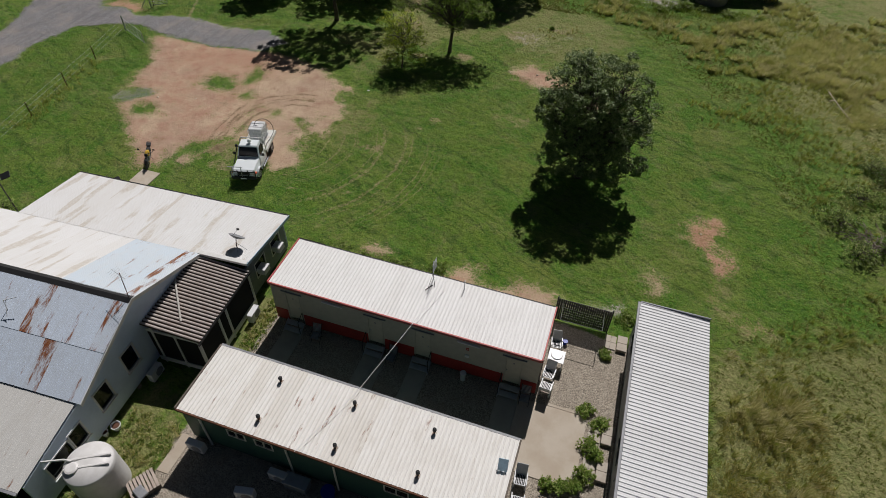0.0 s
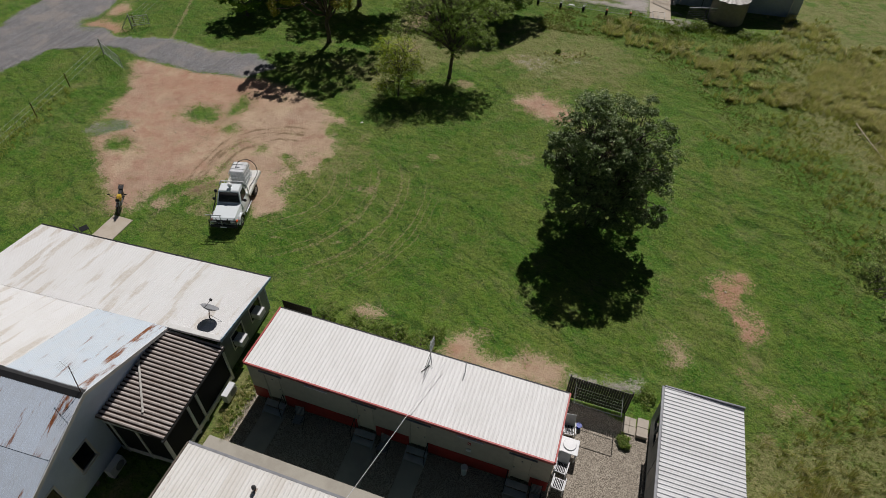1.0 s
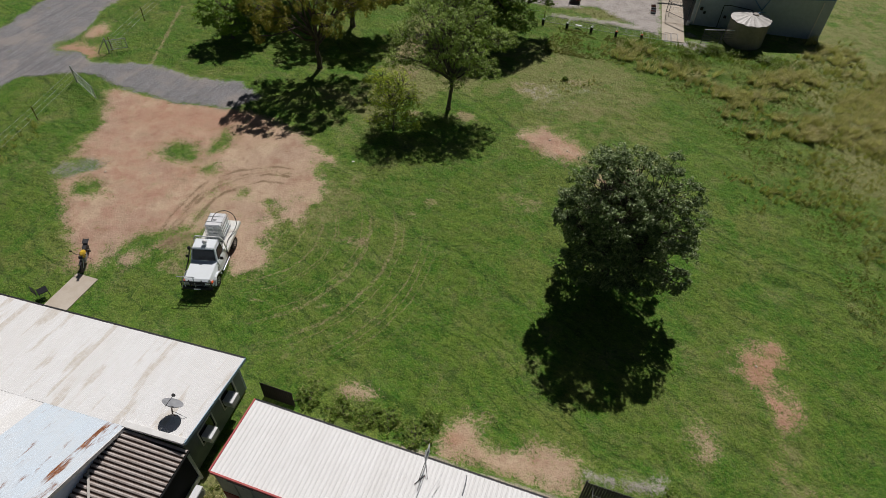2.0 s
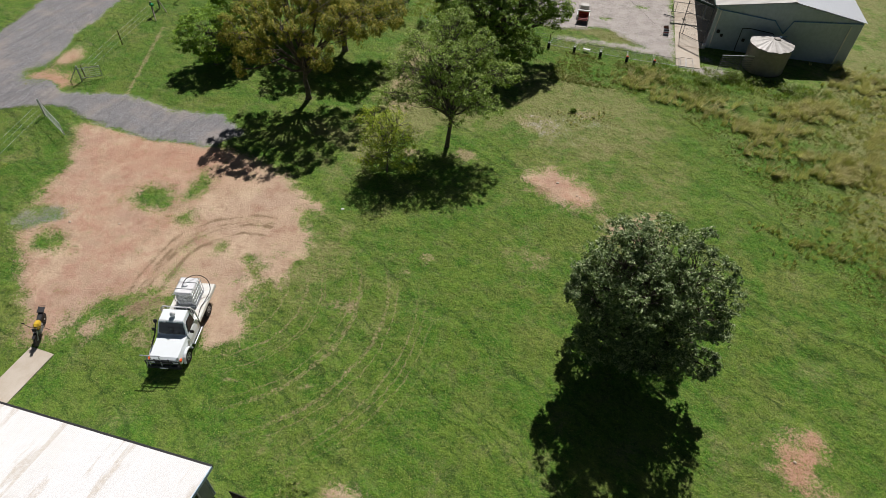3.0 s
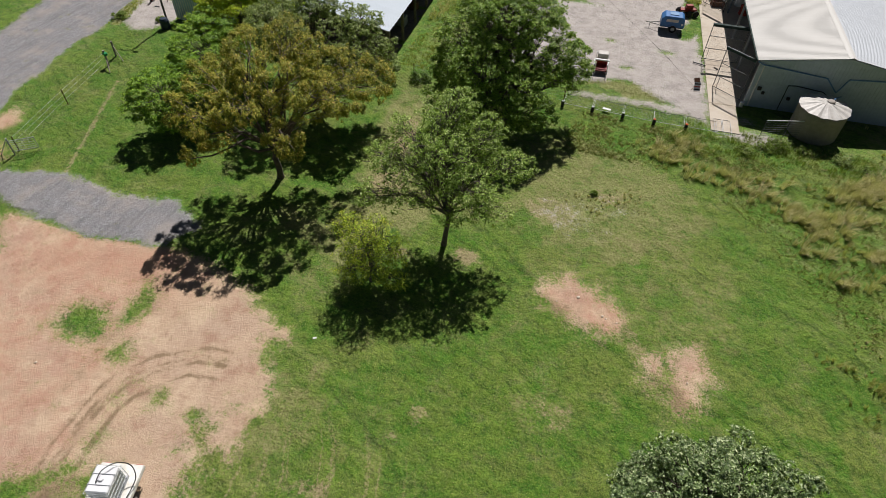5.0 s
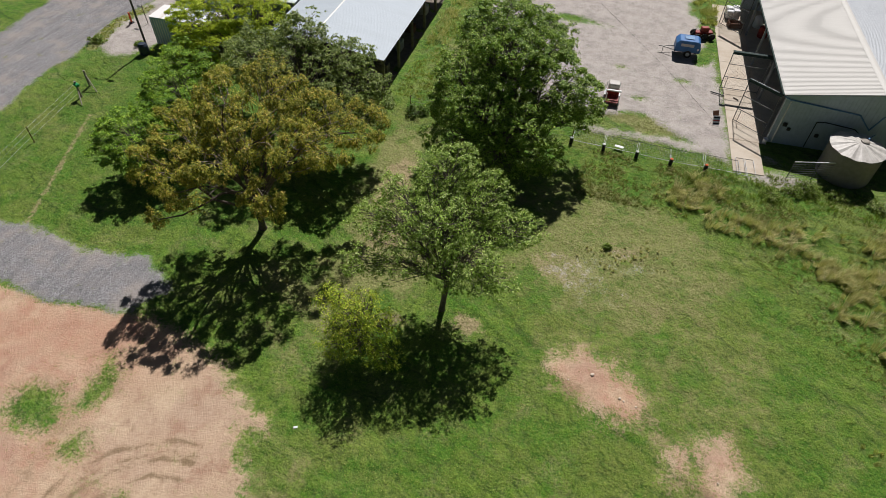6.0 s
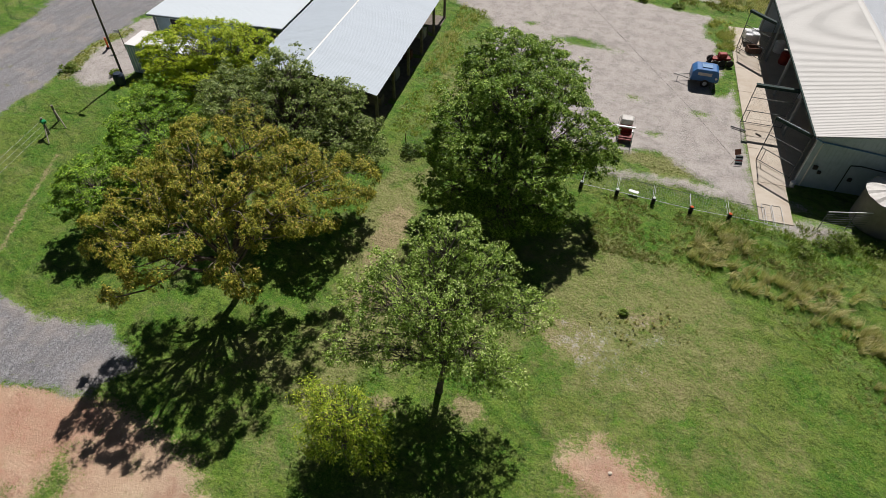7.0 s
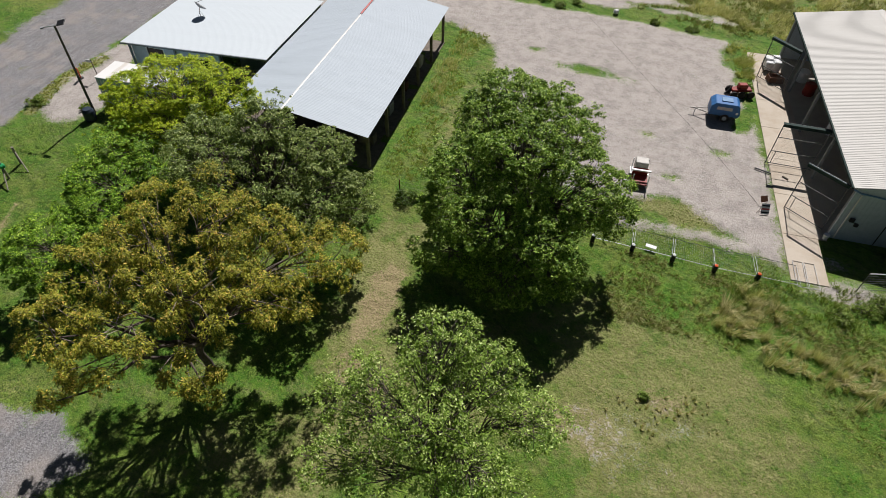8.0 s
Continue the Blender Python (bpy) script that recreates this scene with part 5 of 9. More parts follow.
for z in (0.4, 1.05):
    bm = bmesh.new()
    box(bm, 0, 1.72, 0.012, 0.06, z, z + 0.07)
    part("rail", bm, M["inside"], t)

# ---- the house ----
HOUSE = Matrix.Translation((-4.05, -4.5, 0)) @ Euler((0, 0, radians(3.4))).to_matrix().to_4x4() @ Matrix.Translation((4.05, 4.5, 0))
house = thing("house", "old white house with rusty and white-painted iron roofs", "house", HOUSE)
XG, RY, RZ, NY, NZ, SY = -4.0, -4.45, 5.0, 0.4, 3.18, -8.95
W_EAST = ((-6.2, -5.38, 1.5, 2.7), (-8.2, -7.36, 1.33, 2.5))
W_LOW = ((-10.0, -9.3, 1.1, 2.15), (-11.4, -10.15, 1.05, 2.0))
bm = bmesh.new()
wall_y(bm, SY + 0.1, NY - 0.1, -4.42, 0.14, 0.25, 3.0, W_EAST)
prism(bm, [(SY + 0.1, 3.0), (NY - 0.1, 3.0), (NY - 0.1, 3.12), (RY, RZ - 0.08), (SY + 0.1, 3.12)], -4.42, -4.28, 'x')
wall_y(bm, -12.4, SY + 0.1, -4.42, 0.14, 0.2, 2.3, W_LOW)
prism(bm, [(-12.4, 2.3), (SY + 0.1, 2.3), (SY + 0.1, 3.0), (-12.4, 2.36)], -4.42, -4.28, 'x')
part("gable_wall", bm, M["white_wall"], house)
bm = bmesh.new()
wall_x(bm, -22, -4.42, NY - 0.25, 0.14, 0.2, 3.05)
part("north_wall", bm, M["white_wall"], house)
# ceiling and floor decks, their indoor shade put into the dark colour
bm = bmesh.new()
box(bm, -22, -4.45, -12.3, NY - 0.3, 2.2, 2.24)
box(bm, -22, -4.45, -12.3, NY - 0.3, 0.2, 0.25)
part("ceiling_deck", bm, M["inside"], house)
for y0, y1, z0, z1 in W_EAST + W_LOW:
    bm = bmesh.new()
    for u in ((y0 - 0.07, y0, z0 - 0.07, z1 + 0.07), (y1, y1 + 0.07, z0 - 0.07, z1 + 0.07), (y0, y1, z0 - 0.07, z0), (y0, y1, z1, z1 + 0.07)):
        box(bm, -4.35, -4.24, u[0], u[1], u[2], u[3])
    w = part("window", bm, M["white_paint"], house, "white timber window frame")
    bm = bmesh.new()
    box(bm, -4.345, -4.335, y0, y1, z0, z1)
    part("pane", bm, M["glass"], w)
    bm = bmesh.new()
    box(bm, -4.28, -4.18, y0 - 0.1, y1 + 0.1, z0 - 0.11, z0 - 0.072)
    part("sill", bm, M["white_paint"], w)
# stumps, and a dark block that stands in for the shade under the floor
for i in range(7):
    bm = bmesh.new()
    box(bm, -4.44, -4.26, -12.2 + i * 2.0, -12.0 + i * 2.0, -0.05, 0.25)
    part("stump", bm, M["timber"], house)
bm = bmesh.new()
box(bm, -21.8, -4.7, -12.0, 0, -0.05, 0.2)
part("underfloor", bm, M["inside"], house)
# gable roof: sheets on both slopes
roof_sheets(house, -22.0, -7.9, NY, NZ, RY, RZ, M["old_white"])
roof_sheets(house, -7.9, XG, NY, NZ + 0.012, RY, RZ + 0.012, M["old_blue"])
roof_sheets(house, -22.0, XG, -6.9, RZ - (RZ - NZ) * 2.45 / 4.85 + 0.012, RY, RZ, M["rusty"])
roof_sheets(house, -22.0, XG, SY, 3.16, -6.85, RZ - (RZ - NZ) * 2.4 / 4.85, M["rusty"])
roof_sheets(house, -22.0, XG - 0.3, -12.65, 2.42, SY + 0.12, 3.12, M["tan_roof"])
bm = bmesh.new()
prism(bm, [(RY - 0.22, RZ - 0.06), (RY, RZ + 0.05), (RY + 0.22, RZ - 0.06), (RY, RZ + 0.03)], -22, XG + 0.02, 'x')
part("ridge_cap", bm, M["dark"], house, "dark ridge capping")
bm = bmesh.new()
for (ya, za), (yb, zb) in (((NY, NZ), (RY, RZ)), ((RY, RZ), (SY, 3.16))):
    prism(bm, [(ya, za - 0.16), (yb, zb - 0.16), (yb, zb + 0.035), (ya, za + 0.035)], XG + 0.005, XG + 0.04, 'x')
part("barge_board", bm, M["white_paint"], house)
bm = bmesh.new()
box(bm, -22, XG - 0.3, -12.78, -12.66, 2.32, 2.43, 0.01)
part("gutter", bm, M["grey_plastic"], house)
# low white roof towards the lawn
roof_sheets(house, -15.5, -1.25, 5.1, 2.55, NY - 0.02, 3.2, M["old_white"])
bm = bmesh.new()
box(bm, -15.5, -1.23, 5.105, 5.2, 2.45, 2.57, 0.01)
part("gutter", bm, M["dark"], house, "dark gutter on the lawn side")
bm = bmesh.new()
prism(bm, [(5.12, 2.42), (NY, 3.05), (NY, 3.24), (5.12, 2.60)], -1.245, -1.21, 'x')
part("barge_board", bm, M["pale_blue"], house, "pale blue barge board")
bm = bmesh.new()
box(bm, -4.1, -1.25, NY - 0.06, NY + 0.2, 3.1, 3.26, 0.01)
part("flashing", bm, M["white_paint"], house, "white roof flashing")
bm = bmesh.new()
wall_y(bm, NY, 4.9, -1.72, 0.12, 0.15, 2.5, [(1.4, 2.4, 1.0, 2.0), (3.2, 4.2, 1.0, 2.0)])
part("side_wall", bm, M["grey_wall"], house, "shaded grey side wall")
for y0, y1 in ((1.4, 2.4), (3.2, 4.2)):
    bm = bmesh.new()
    for u in ((y0 - 0.06, y0, 0.94, 2.06), (y1, y1 + 0.06, 0.94, 2.06), (y0, y1, 0.94, 1.0), (y0, y1, 2.0, 2.06)):
        box(bm, -1.66, -1.57, u[0], u[1], u[2], u[3])
    w = part("window", bm, M["white_paint"], house)
    bm = bmesh.new()
    box(bm, -1.65, -1.64, y0, y1, 1.0, 2.0)
    part("pane", bm, M["glass"], w)
bm = bmesh.new()
wall_x(bm, -15.3, -1.6, 4.8, 0.12, 0.15, 2.45)
part("lawn_wall", bm, M["white_wall"], house)
for y in (1.75, 3.55):
    bm = bmesh.new()
    box(bm, -1.6, -1.1, y - 0.3, y + 0.3, 1.25, 1.65, 0.02)
    part("window_unit", bm, M["plastic_white"], house, "white window air conditioner")
# screened verandah under a brown roof
n_sheet = 6
for i in range(n_sheet):
    w = 4.88 / n_sheet
    if i == 0:
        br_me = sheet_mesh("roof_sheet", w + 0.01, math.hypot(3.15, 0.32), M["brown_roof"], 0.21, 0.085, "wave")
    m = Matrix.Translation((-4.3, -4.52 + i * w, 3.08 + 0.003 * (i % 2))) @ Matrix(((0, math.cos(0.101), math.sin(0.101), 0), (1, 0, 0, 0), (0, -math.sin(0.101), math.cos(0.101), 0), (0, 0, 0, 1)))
    share("verandah_sheet", br_me, house, m, "brown corrugated sheet with sunlit crests painted paler")
bm = bmesh.new()
pipe(bm, [(-4.2, -1.6, 3.2), (-2.55, -3.75, 3.03)], 0.05)
part("roof_strip", bm, M["tank_lid"], house, "pale pipe lying on the roof")
bm = bmesh.new()
box(bm, -1.22, -1.12, -4.6, 0.35, 2.62, 2.74, 0.01)
part("verandah_gutter", bm, M["dark"], house)
for y in (-4.42, -2.75, -2.1, 0.28):
    bm = bmesh.new()
    box(bm, -1.42, -1.3, y, y + 0.12, 0, 2.66)
    part("verandah_post", bm, M["white_paint"], house)
for x in (-3.95, -2.7):
    bm = bmesh.new()
    box(bm, x, x + 0.1, -4.42, -4.32, 0, 2.8)
    part("verandah_post", bm, M["white_paint"], house)
bm = bmesh.new()
box(bm, -1.4, -1.32, -4.3, 0.28, 0.1, 0.42)
box(bm, -4.2, -1.42, -4.41, -4.33, 0.1, 0.42)
part("base_board", bm, M["white_paint"], house)
bm = bmesh.new()
box(bm, -1.4, -1.32, -4.3, 0.28, 2.5, 2.62)
box(bm, -4.2, -1.42, -4.41, -4.33, 2.5, 2.66)
part("verandah_beam", bm, M["white_paint"], house)
bm = bmesh.new()
box(bm, -1.375, -1.365, -4.3, 0.28, 0.42, 2.5)
box(bm, -4.2, -1.42, -4.375, -4.365, 0.42, 2.5)
part("fly_screen", bm, M["screen"], house, "dark fly screen panels")
bm = bmesh.new()
box(bm, -4.25, -1.5, -4.3, 0.3, 0.05, 0.12)
part("verandah_floor", bm, M["concrete"], house)
outdoor_unit("white outdoor air conditioner against the verandah", HOUSE @ pose(-0.95, -0.6, 0.0, 0, 0, 90))
outdoor_unit("white outdoor air conditioner under the house window", HOUSE @ pose(-3.85, -5.3, 0.0, 0, 0, 90))

# ---- the work yard beyond the trees; its buildings stand a little turned ----
C = pose(16.6, 55.9, 0, 0, 0, 4.5)


def in_yard(x, y, z=0.0, turn=0.0):
    return C @ pose(x, y, z, 0, 0, turn)


# workshop: zinc walls, roof slopes in two tones, open along the slab
shed = thing("workshop_shed", "large pale steel workshop with gable roof and open side", "shed", C)
L, Wd, EZ, AZ, AX = 23.5, 12.0, 4.0, 5.0, 6.0
bm = bmesh.new()
box(bm, 0.0, Wd, 0.0, 0.1, 0, EZ - 0.1)
prism(bm, [(0, EZ - 0.1), (Wd, EZ - 0.1), (AX, AZ - 0.1)], 0.0, 0.1, 'y')
part("front_wall", bm, M["shed_wall"], shed)
rib = bmesh.new()
box(rib, 0, 0.035, -0.018, 0, 0.05, 1.0)
rib_me = done(rib, "cladding_rib", M["shed_wall"])
for i in range(48):
    x = 0.12 + i * 0.2494
    h = EZ - 0.12 + (AZ - EZ) * (1 - abs(x - AX) / AX) - 0.1
    share("cladding_rib", rib_me, shed, Matrix.Translation((x, 0, 0)) @ Matrix.Diagonal((1, 1, h, 1)))
bm = bmesh.new()
box(bm, Wd - 0.1, Wd, 0.1, L, 0, EZ - 0.1)
part("side_wall", bm, M["shed_wall"], shed)
bm = bmesh.new()
box(bm, 0, Wd - 0.1, L - 0.1, L, 0, EZ - 0.1)
part("rear_wall", bm, M["shed_wall"], shed)
bm = bmesh.new()
box(bm, 6.6, 6.7, 0.1, L - 0.1, 0, EZ)
part("inner_wall", bm, M["grey_wall"], shed)
for i in range(5):
    bm = bmesh.new()
    box(bm, 0.0, 0.16, 0.12 + i * 5.75, 0.28 + i * 5.75, 0, EZ - 0.12)
    part("column", bm, M["grey_wall"], shed)
bm = bmesh.new()
box(bm, 0.0, 0.14, 0.3, L - 0.1, EZ - 0.42, EZ - 0.12)
part("eave_beam", bm, M["grey_wall"], shed)


def yard_slope(parent, x0, x1, z0, z1, y0, y1, material, cover=0.9, pitch=0.18, depth=0.016):
    """Roof sheets that run across x from x0 to x1, laid side by side along y."""
    n = round((y1 - y0) / cover)
    w = (y1 - y0) / n
    length = math.hypot(x1 - x0, z1 - z0)
    me = sheet_mesh("roof_sheet", w + 0.01, length, material, pitch, depth, "rib")
    ey = Vector((x1 - x0, 0, z1 - z0)).normalized()
    ex = Vector((0, 1, 0))
    ez = ex.cross(ey)
    if ez.z < 0:
        ex, ez = -ex, -ez
    for i in range(n):
        oy = y0 + i * w if ex.y > 0 else y0 + (i + 1) * w
        share("roof_sheet", me, parent, Matrix(((ex.x, ey.x, ez.x, x0), (ex.y, ey.y, ez.y, oy), (ex.z, ey.z, ez.z, z0 + 0.002 * (i % 2)), (0, 0, 0, 1))))


# cream slope over the open side, the other paler, cooler and glossier
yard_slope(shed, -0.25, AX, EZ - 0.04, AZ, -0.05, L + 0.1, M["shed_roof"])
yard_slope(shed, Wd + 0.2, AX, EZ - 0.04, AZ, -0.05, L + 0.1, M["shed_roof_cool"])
bm = bmesh.new()
prism(bm, [(AX - 0.25, AZ - 0.02), (AX, AZ + 0.06), (AX + 0.25, AZ - 0.02)], -0.05, L + 0.1, 'y')
part("ridge_cap", bm, M["shed_roof"], shed)
bm = bmesh.new()
box(bm, -0.36, -0.25, -0.05, L + 0.1, EZ - 0.14, EZ - 0.02, 0.01)
part("gutter", bm, M["green_gutter"], shed, "dark green gutter over the open side")
bm = bmesh.new()
pipe(bm, [(-0.2, -0.06, EZ - 0.15), (0.25, -0.06, EZ - 0.35), (5.0, -0.06, EZ - 0.75), (6.05, -0.06, 2.2), (6.5, -0.06, EZ - 0.62), (11.9, -0.06, EZ - 0.12)], 0.05)
part("blue_pipe", bm, M["blue_trim"], shed, "blue rainwater pipe")
for x in (0.35, 11.1):
    bm = bmesh.new()
    pipe(bm, [(x, -0.07, EZ - 0.45), (x, -0.07, 0.1)], 0.05)
    part("downpipe", bm, M["white_paint"], shed, "white downpipe")
bm = bmesh.new()
box(bm, 2.7, 3.75, -0.03, -0.004, 0.05, 2.15)
part("door", bm, M["shed_wall"], shed, "plain steel side door")
bm = bmesh.new()
pipe(bm, [(2.62, -0.04, 0.1), (2.62, -0.04, 2.22), (3.2, -0.05, 2.3), (5.2, -0.05, 2.1), (5.9, -0.05, 1.6)], 0.035)
part("black_pipe", bm, M["dark"], shed, "black poly pipe")
for x, z, a in ((0.55, 1.55, 0.28), (0.95, 1.25, 0.22), (2.9, 1.05, 0.25)):
    bm = bmesh.new()
    box(bm, x, x + a, -0.16, -0.004, z, z + a, 0.02)
    part("wall_box", bm, M["dark"], shed, "dark box on the wall")

# the slab in front of it, in bays
slab_t = thing("slab", "long pale concrete apron beside the workshop", "path", C, kind="structure")
for i in range(7):
    bm = bmesh.new()
    box(bm, -2.65, 0.0 if i else -0.55, -4.4 + i * 4.0, -0.42 + i * 4.0, -0.12, 0.045, 0.012)
    part("slab_bay", bm, M["concrete_warm"], slab_t)
bm = bmesh.new()
box(bm, 0.004, 6.6, 0.11, L - 0.11, -0.1, 0.04)
part("shed_floor", bm, M["concrete"], slab_t)


def door_leaf(x0, y0, x1, y1, height, label, half=0.12, edging="dull_steel"):
    """A tall mesh door leaf standing open from (x0, y0) to its hinge at (x1, y1): posts, rails, wire and a broad head channel."""
    width = math.hypot(x1 - x0, y1 - y0)
    t = thing("mesh_door", label, "door", pose(x0, y0, 0.045, 0, 0, math.degrees(math.atan2(y1 - y0, x1 - x0))), "workshop doors")
    for x in (0, width):
        bm = bmesh.new()
        box(bm, x - 0.025, x + 0.025, -0.025, 0.025, 0, height, 0.004)
        part("post", bm, M["dull_steel"], t)
    for z in (0.09, 1.08, 2.2):
        bm = bmesh.new()
        box(bm, 0.027, width - 0.027, -0.02, 0.02, z - 0.022, z + 0.022, 0.004)
        part("rail", bm, M["dull_steel"], t)
    bm = bmesh.new()
    box(bm, -0.04, width + 0.03, -half, half, height + 0.002, height + 0.05, 0.006)
    box(bm, -0.04, width + 0.03, -half, 0.03 - half, height - 0.16, height + 0.002)
    part("head_channel", bm, M["green_gutter"], t, "broad dark green head channel")
    bm = bmesh.new()
    box(bm, -0.04, width + 0.03, half + 0.002, half + 0.035, height - 0.02, height + 0.056, 0.004)
    part("head_edge", bm, M[edging], t)
    bm = bmesh.new()
    box(bm, 0.3, 0.33, -0.02, 0.02, 0.12, 1.05)
    part("stile", bm, M["dull_steel"], t)
    bm = bmesh.new()
    for i in range(int(width / 0.1)):
        tube(bm, (0.06 + i * 0.1, 0, 0.1), (0.06 + i * 0.1, 0, height - 0.02), 0.0025, seg=4, caps=False)
    for i in range(int(height / 0.1)):
        tube(bm, (0.03, 0, 0.12 + i * 0.1), (width - 0.03, 0, 0.12 + i * 0.1), 0.0025, seg=4, caps=False)
    part("wire_mesh", bm, M["dull_steel"], t)


door_leaf(13.17, 62.49, 16.1, 62.68, 3.25, "tall mesh door standing straight out from the workshop")
door_leaf(14.23, 57.88, 16.35, 56.42, 3.55, "tall mesh door swung out at the near bay", 0.05, "steel")
door_leaf(12.86, 74.9, 14.85, 73.1, 3.5, "tall mesh door swung out at the far bay")
bm = bmesh.new()
box(bm, -0.56, 0.56, -0.04, 0.04, 0, 0.08, 0.008)
solid("steel_bar", bm, M["dull_steel"], "rusty steel bar lying over the apron's edge", "bar", m=pose(13.0, 61.45, 0.046, 0, 0, -15))
bm = bmesh.new()
box(bm, -0.22, 0.22, -0.06, 0.06, 0, 0.09, 0.02)
solid("timber_block", bm, M["timber"], "short timber block lying on the apron", "block", m=pose(14.44, 61.15, 0.046, 0, 0, -35))

# things in and before the workshop
t = thing("wrapped_pallet", "pallet of white bags wrapped in plastic", "pallet", in_yard(-1.0, 21.0, 0.045))
bm = bmesh.new()
for i in range(3):
    for j in range(2):
        box(bm, -0.62 + j * 0.62, -0.02 + j * 0.62, -0.75 + i * 0.5, -0.27 + i * 0.5, 0.15, 0.85 + 0.12 * ((i + j) % 2), 0.06)
part("bags", bm, M["plastic_white"], t)
bm = bmesh.new()
for i in range(5):
    box(bm, -0.6, 0.6, -0.75 + i * 0.34, -0.63 + i * 0.34, 0.1, 0.14)
for x in (-0.6, -0.04, 0.52):
    box(bm, x, x + 0.08, -0.75, 0.73, 0, 0.1)
part("pallet_deck", bm, M["timber"], t)
t = thing("crate", "rusty brown steel crate on the apron", "crate", in_yard(-0.9, 18.9, 0.045, 10))
bm = bmesh.new()
box(bm, -0.6, 0.6, -0.4, 0.4, 0.0, 0.1)
for a in ((-0.6, 0.6, -0.4, -0.35), (-0.6, 0.6, 0.35, 0.4), (-0.6, -0.55, -0.35, 0.35), (0.55, 0.6, -0.35, 0.35)):
    box(bm, *a, 0.1, 0.5)
part("body", bm, M["rust_steel"], t)
for x, y, n, lab in ((1.5, 17.5, "red_machine", "red steel drum in the open bay"), (1.3, 19.6, "plastic_white", "white bulk bag in the open bay"), (2.3, 12.0, "plastic_white", "white drum in the open bay")):
    bm = bmesh.new()
    lathe(bm, [(0.42, 0), (0.45, 0.1), (0.43, 0.5), (0.45, 0.9), (0.3, 1.0)], 16)
    solid("drum", bm, M[n], lab, "drum", m=in_yard(x, y, 0.045))
bm = bmesh.new()
lathe(bm, [(0.14, 0), (0.17, 0.32), (0.18, 0.36)], 14)
solid("bucket", bm, M["plastic_white"], "white plastic bucket by the shed corner", "bucket", m=in_yard(-0.15, -0.25, 0.045))

# rainwater tank with a scalloped lid
t = thing("water_tank", "large beige poly rainwater tank beside workshop", "tank", pose(21.6, 53.75, 0), "rainwater tanks")
bm = bmesh.new()
prof = [(1.70, 0.0)]
for i in range(12):
    z = 0.1 + i * 0.18
    prof += [(1.74, z), (1.70, z + 0.09)]
prof += [(1.68, 2.3)]
lathe(bm, prof, 36)
part("shell", bm, M["tank_beige"], t, smooth=True)
bm = bmesh.new()
n = 48
rim = [bm.verts.new(((1.78 + 0.04 * (i % 4 < 2)) * math.cos(2 * math.pi * i / n), (1.78 + 0.04 * (i % 4 < 2)) * math.sin(2 * math.pi * i / n), 2.28 + 0.07 * (i % 4 < 2))) for i in range(n)]
mid = [bm.verts.new((0.45 * math.cos(2 * math.pi * i / n), 0.45 * math.sin(2 * math.pi * i / n), 2.62 + 0.03 * (i % 4 < 2))) for i in range(n)]
top = bm.verts.new((0, 0, 2.66))
for i in range(n):
    j = (i + 1) % n
    bm.faces.new((rim[i], rim[j], mid[j], mid[i]))
    bm.faces.new((mid[i], mid[j], top))
part("lid", bm, M["tank_lid"], t, "cream ribbed tank lid")
bm = bmesh.new()
lathe(bm, [(0.28, 2.6), (0.28, 2.72), (0.2, 2.76)], 16, (0.3, 0.2, 0))
part("hatch", bm, M["tank_beige"], t)
bm = bmesh.new()
pipe(bm, [(1.3, 1.9, 2.3), (0.9, 1.2, 2.55), (0.5, 0.5, 2.7)], 0.05)
part("inlet_pipe", bm, M["blue_trim"], t, "blue inlet pipe")

# yard panel beside the tank
t = thing("yard_panel", "thin steel yard panel with a white top rail beside the tank", "fence", pose(17.8, 51.65, 0, 0, 0, 18))
bm = bmesh.new()
tube(bm, (0, 0, 1.5), (3.5, 0, 1.5), 0.035, seg=8)
part("top_rail", bm, M["plastic_white"], t, "white top rail")
for i in range(7):
    bm = bmesh.new()
    tube(bm, (0, 0, 0.15 + i * 0.19), (3.5, 0, 0.15 + i * 0.19), 0.012, seg=6)
    part("rail", bm, M["dull_steel"], t)
for x in (0, 1.75, 3.5):
    bm = bmesh.new()
    tube(bm, (x, 0, 0), (x, 0, 1.5), 0.025, seg=6)
    part("post", bm, M["dull_steel"], t)


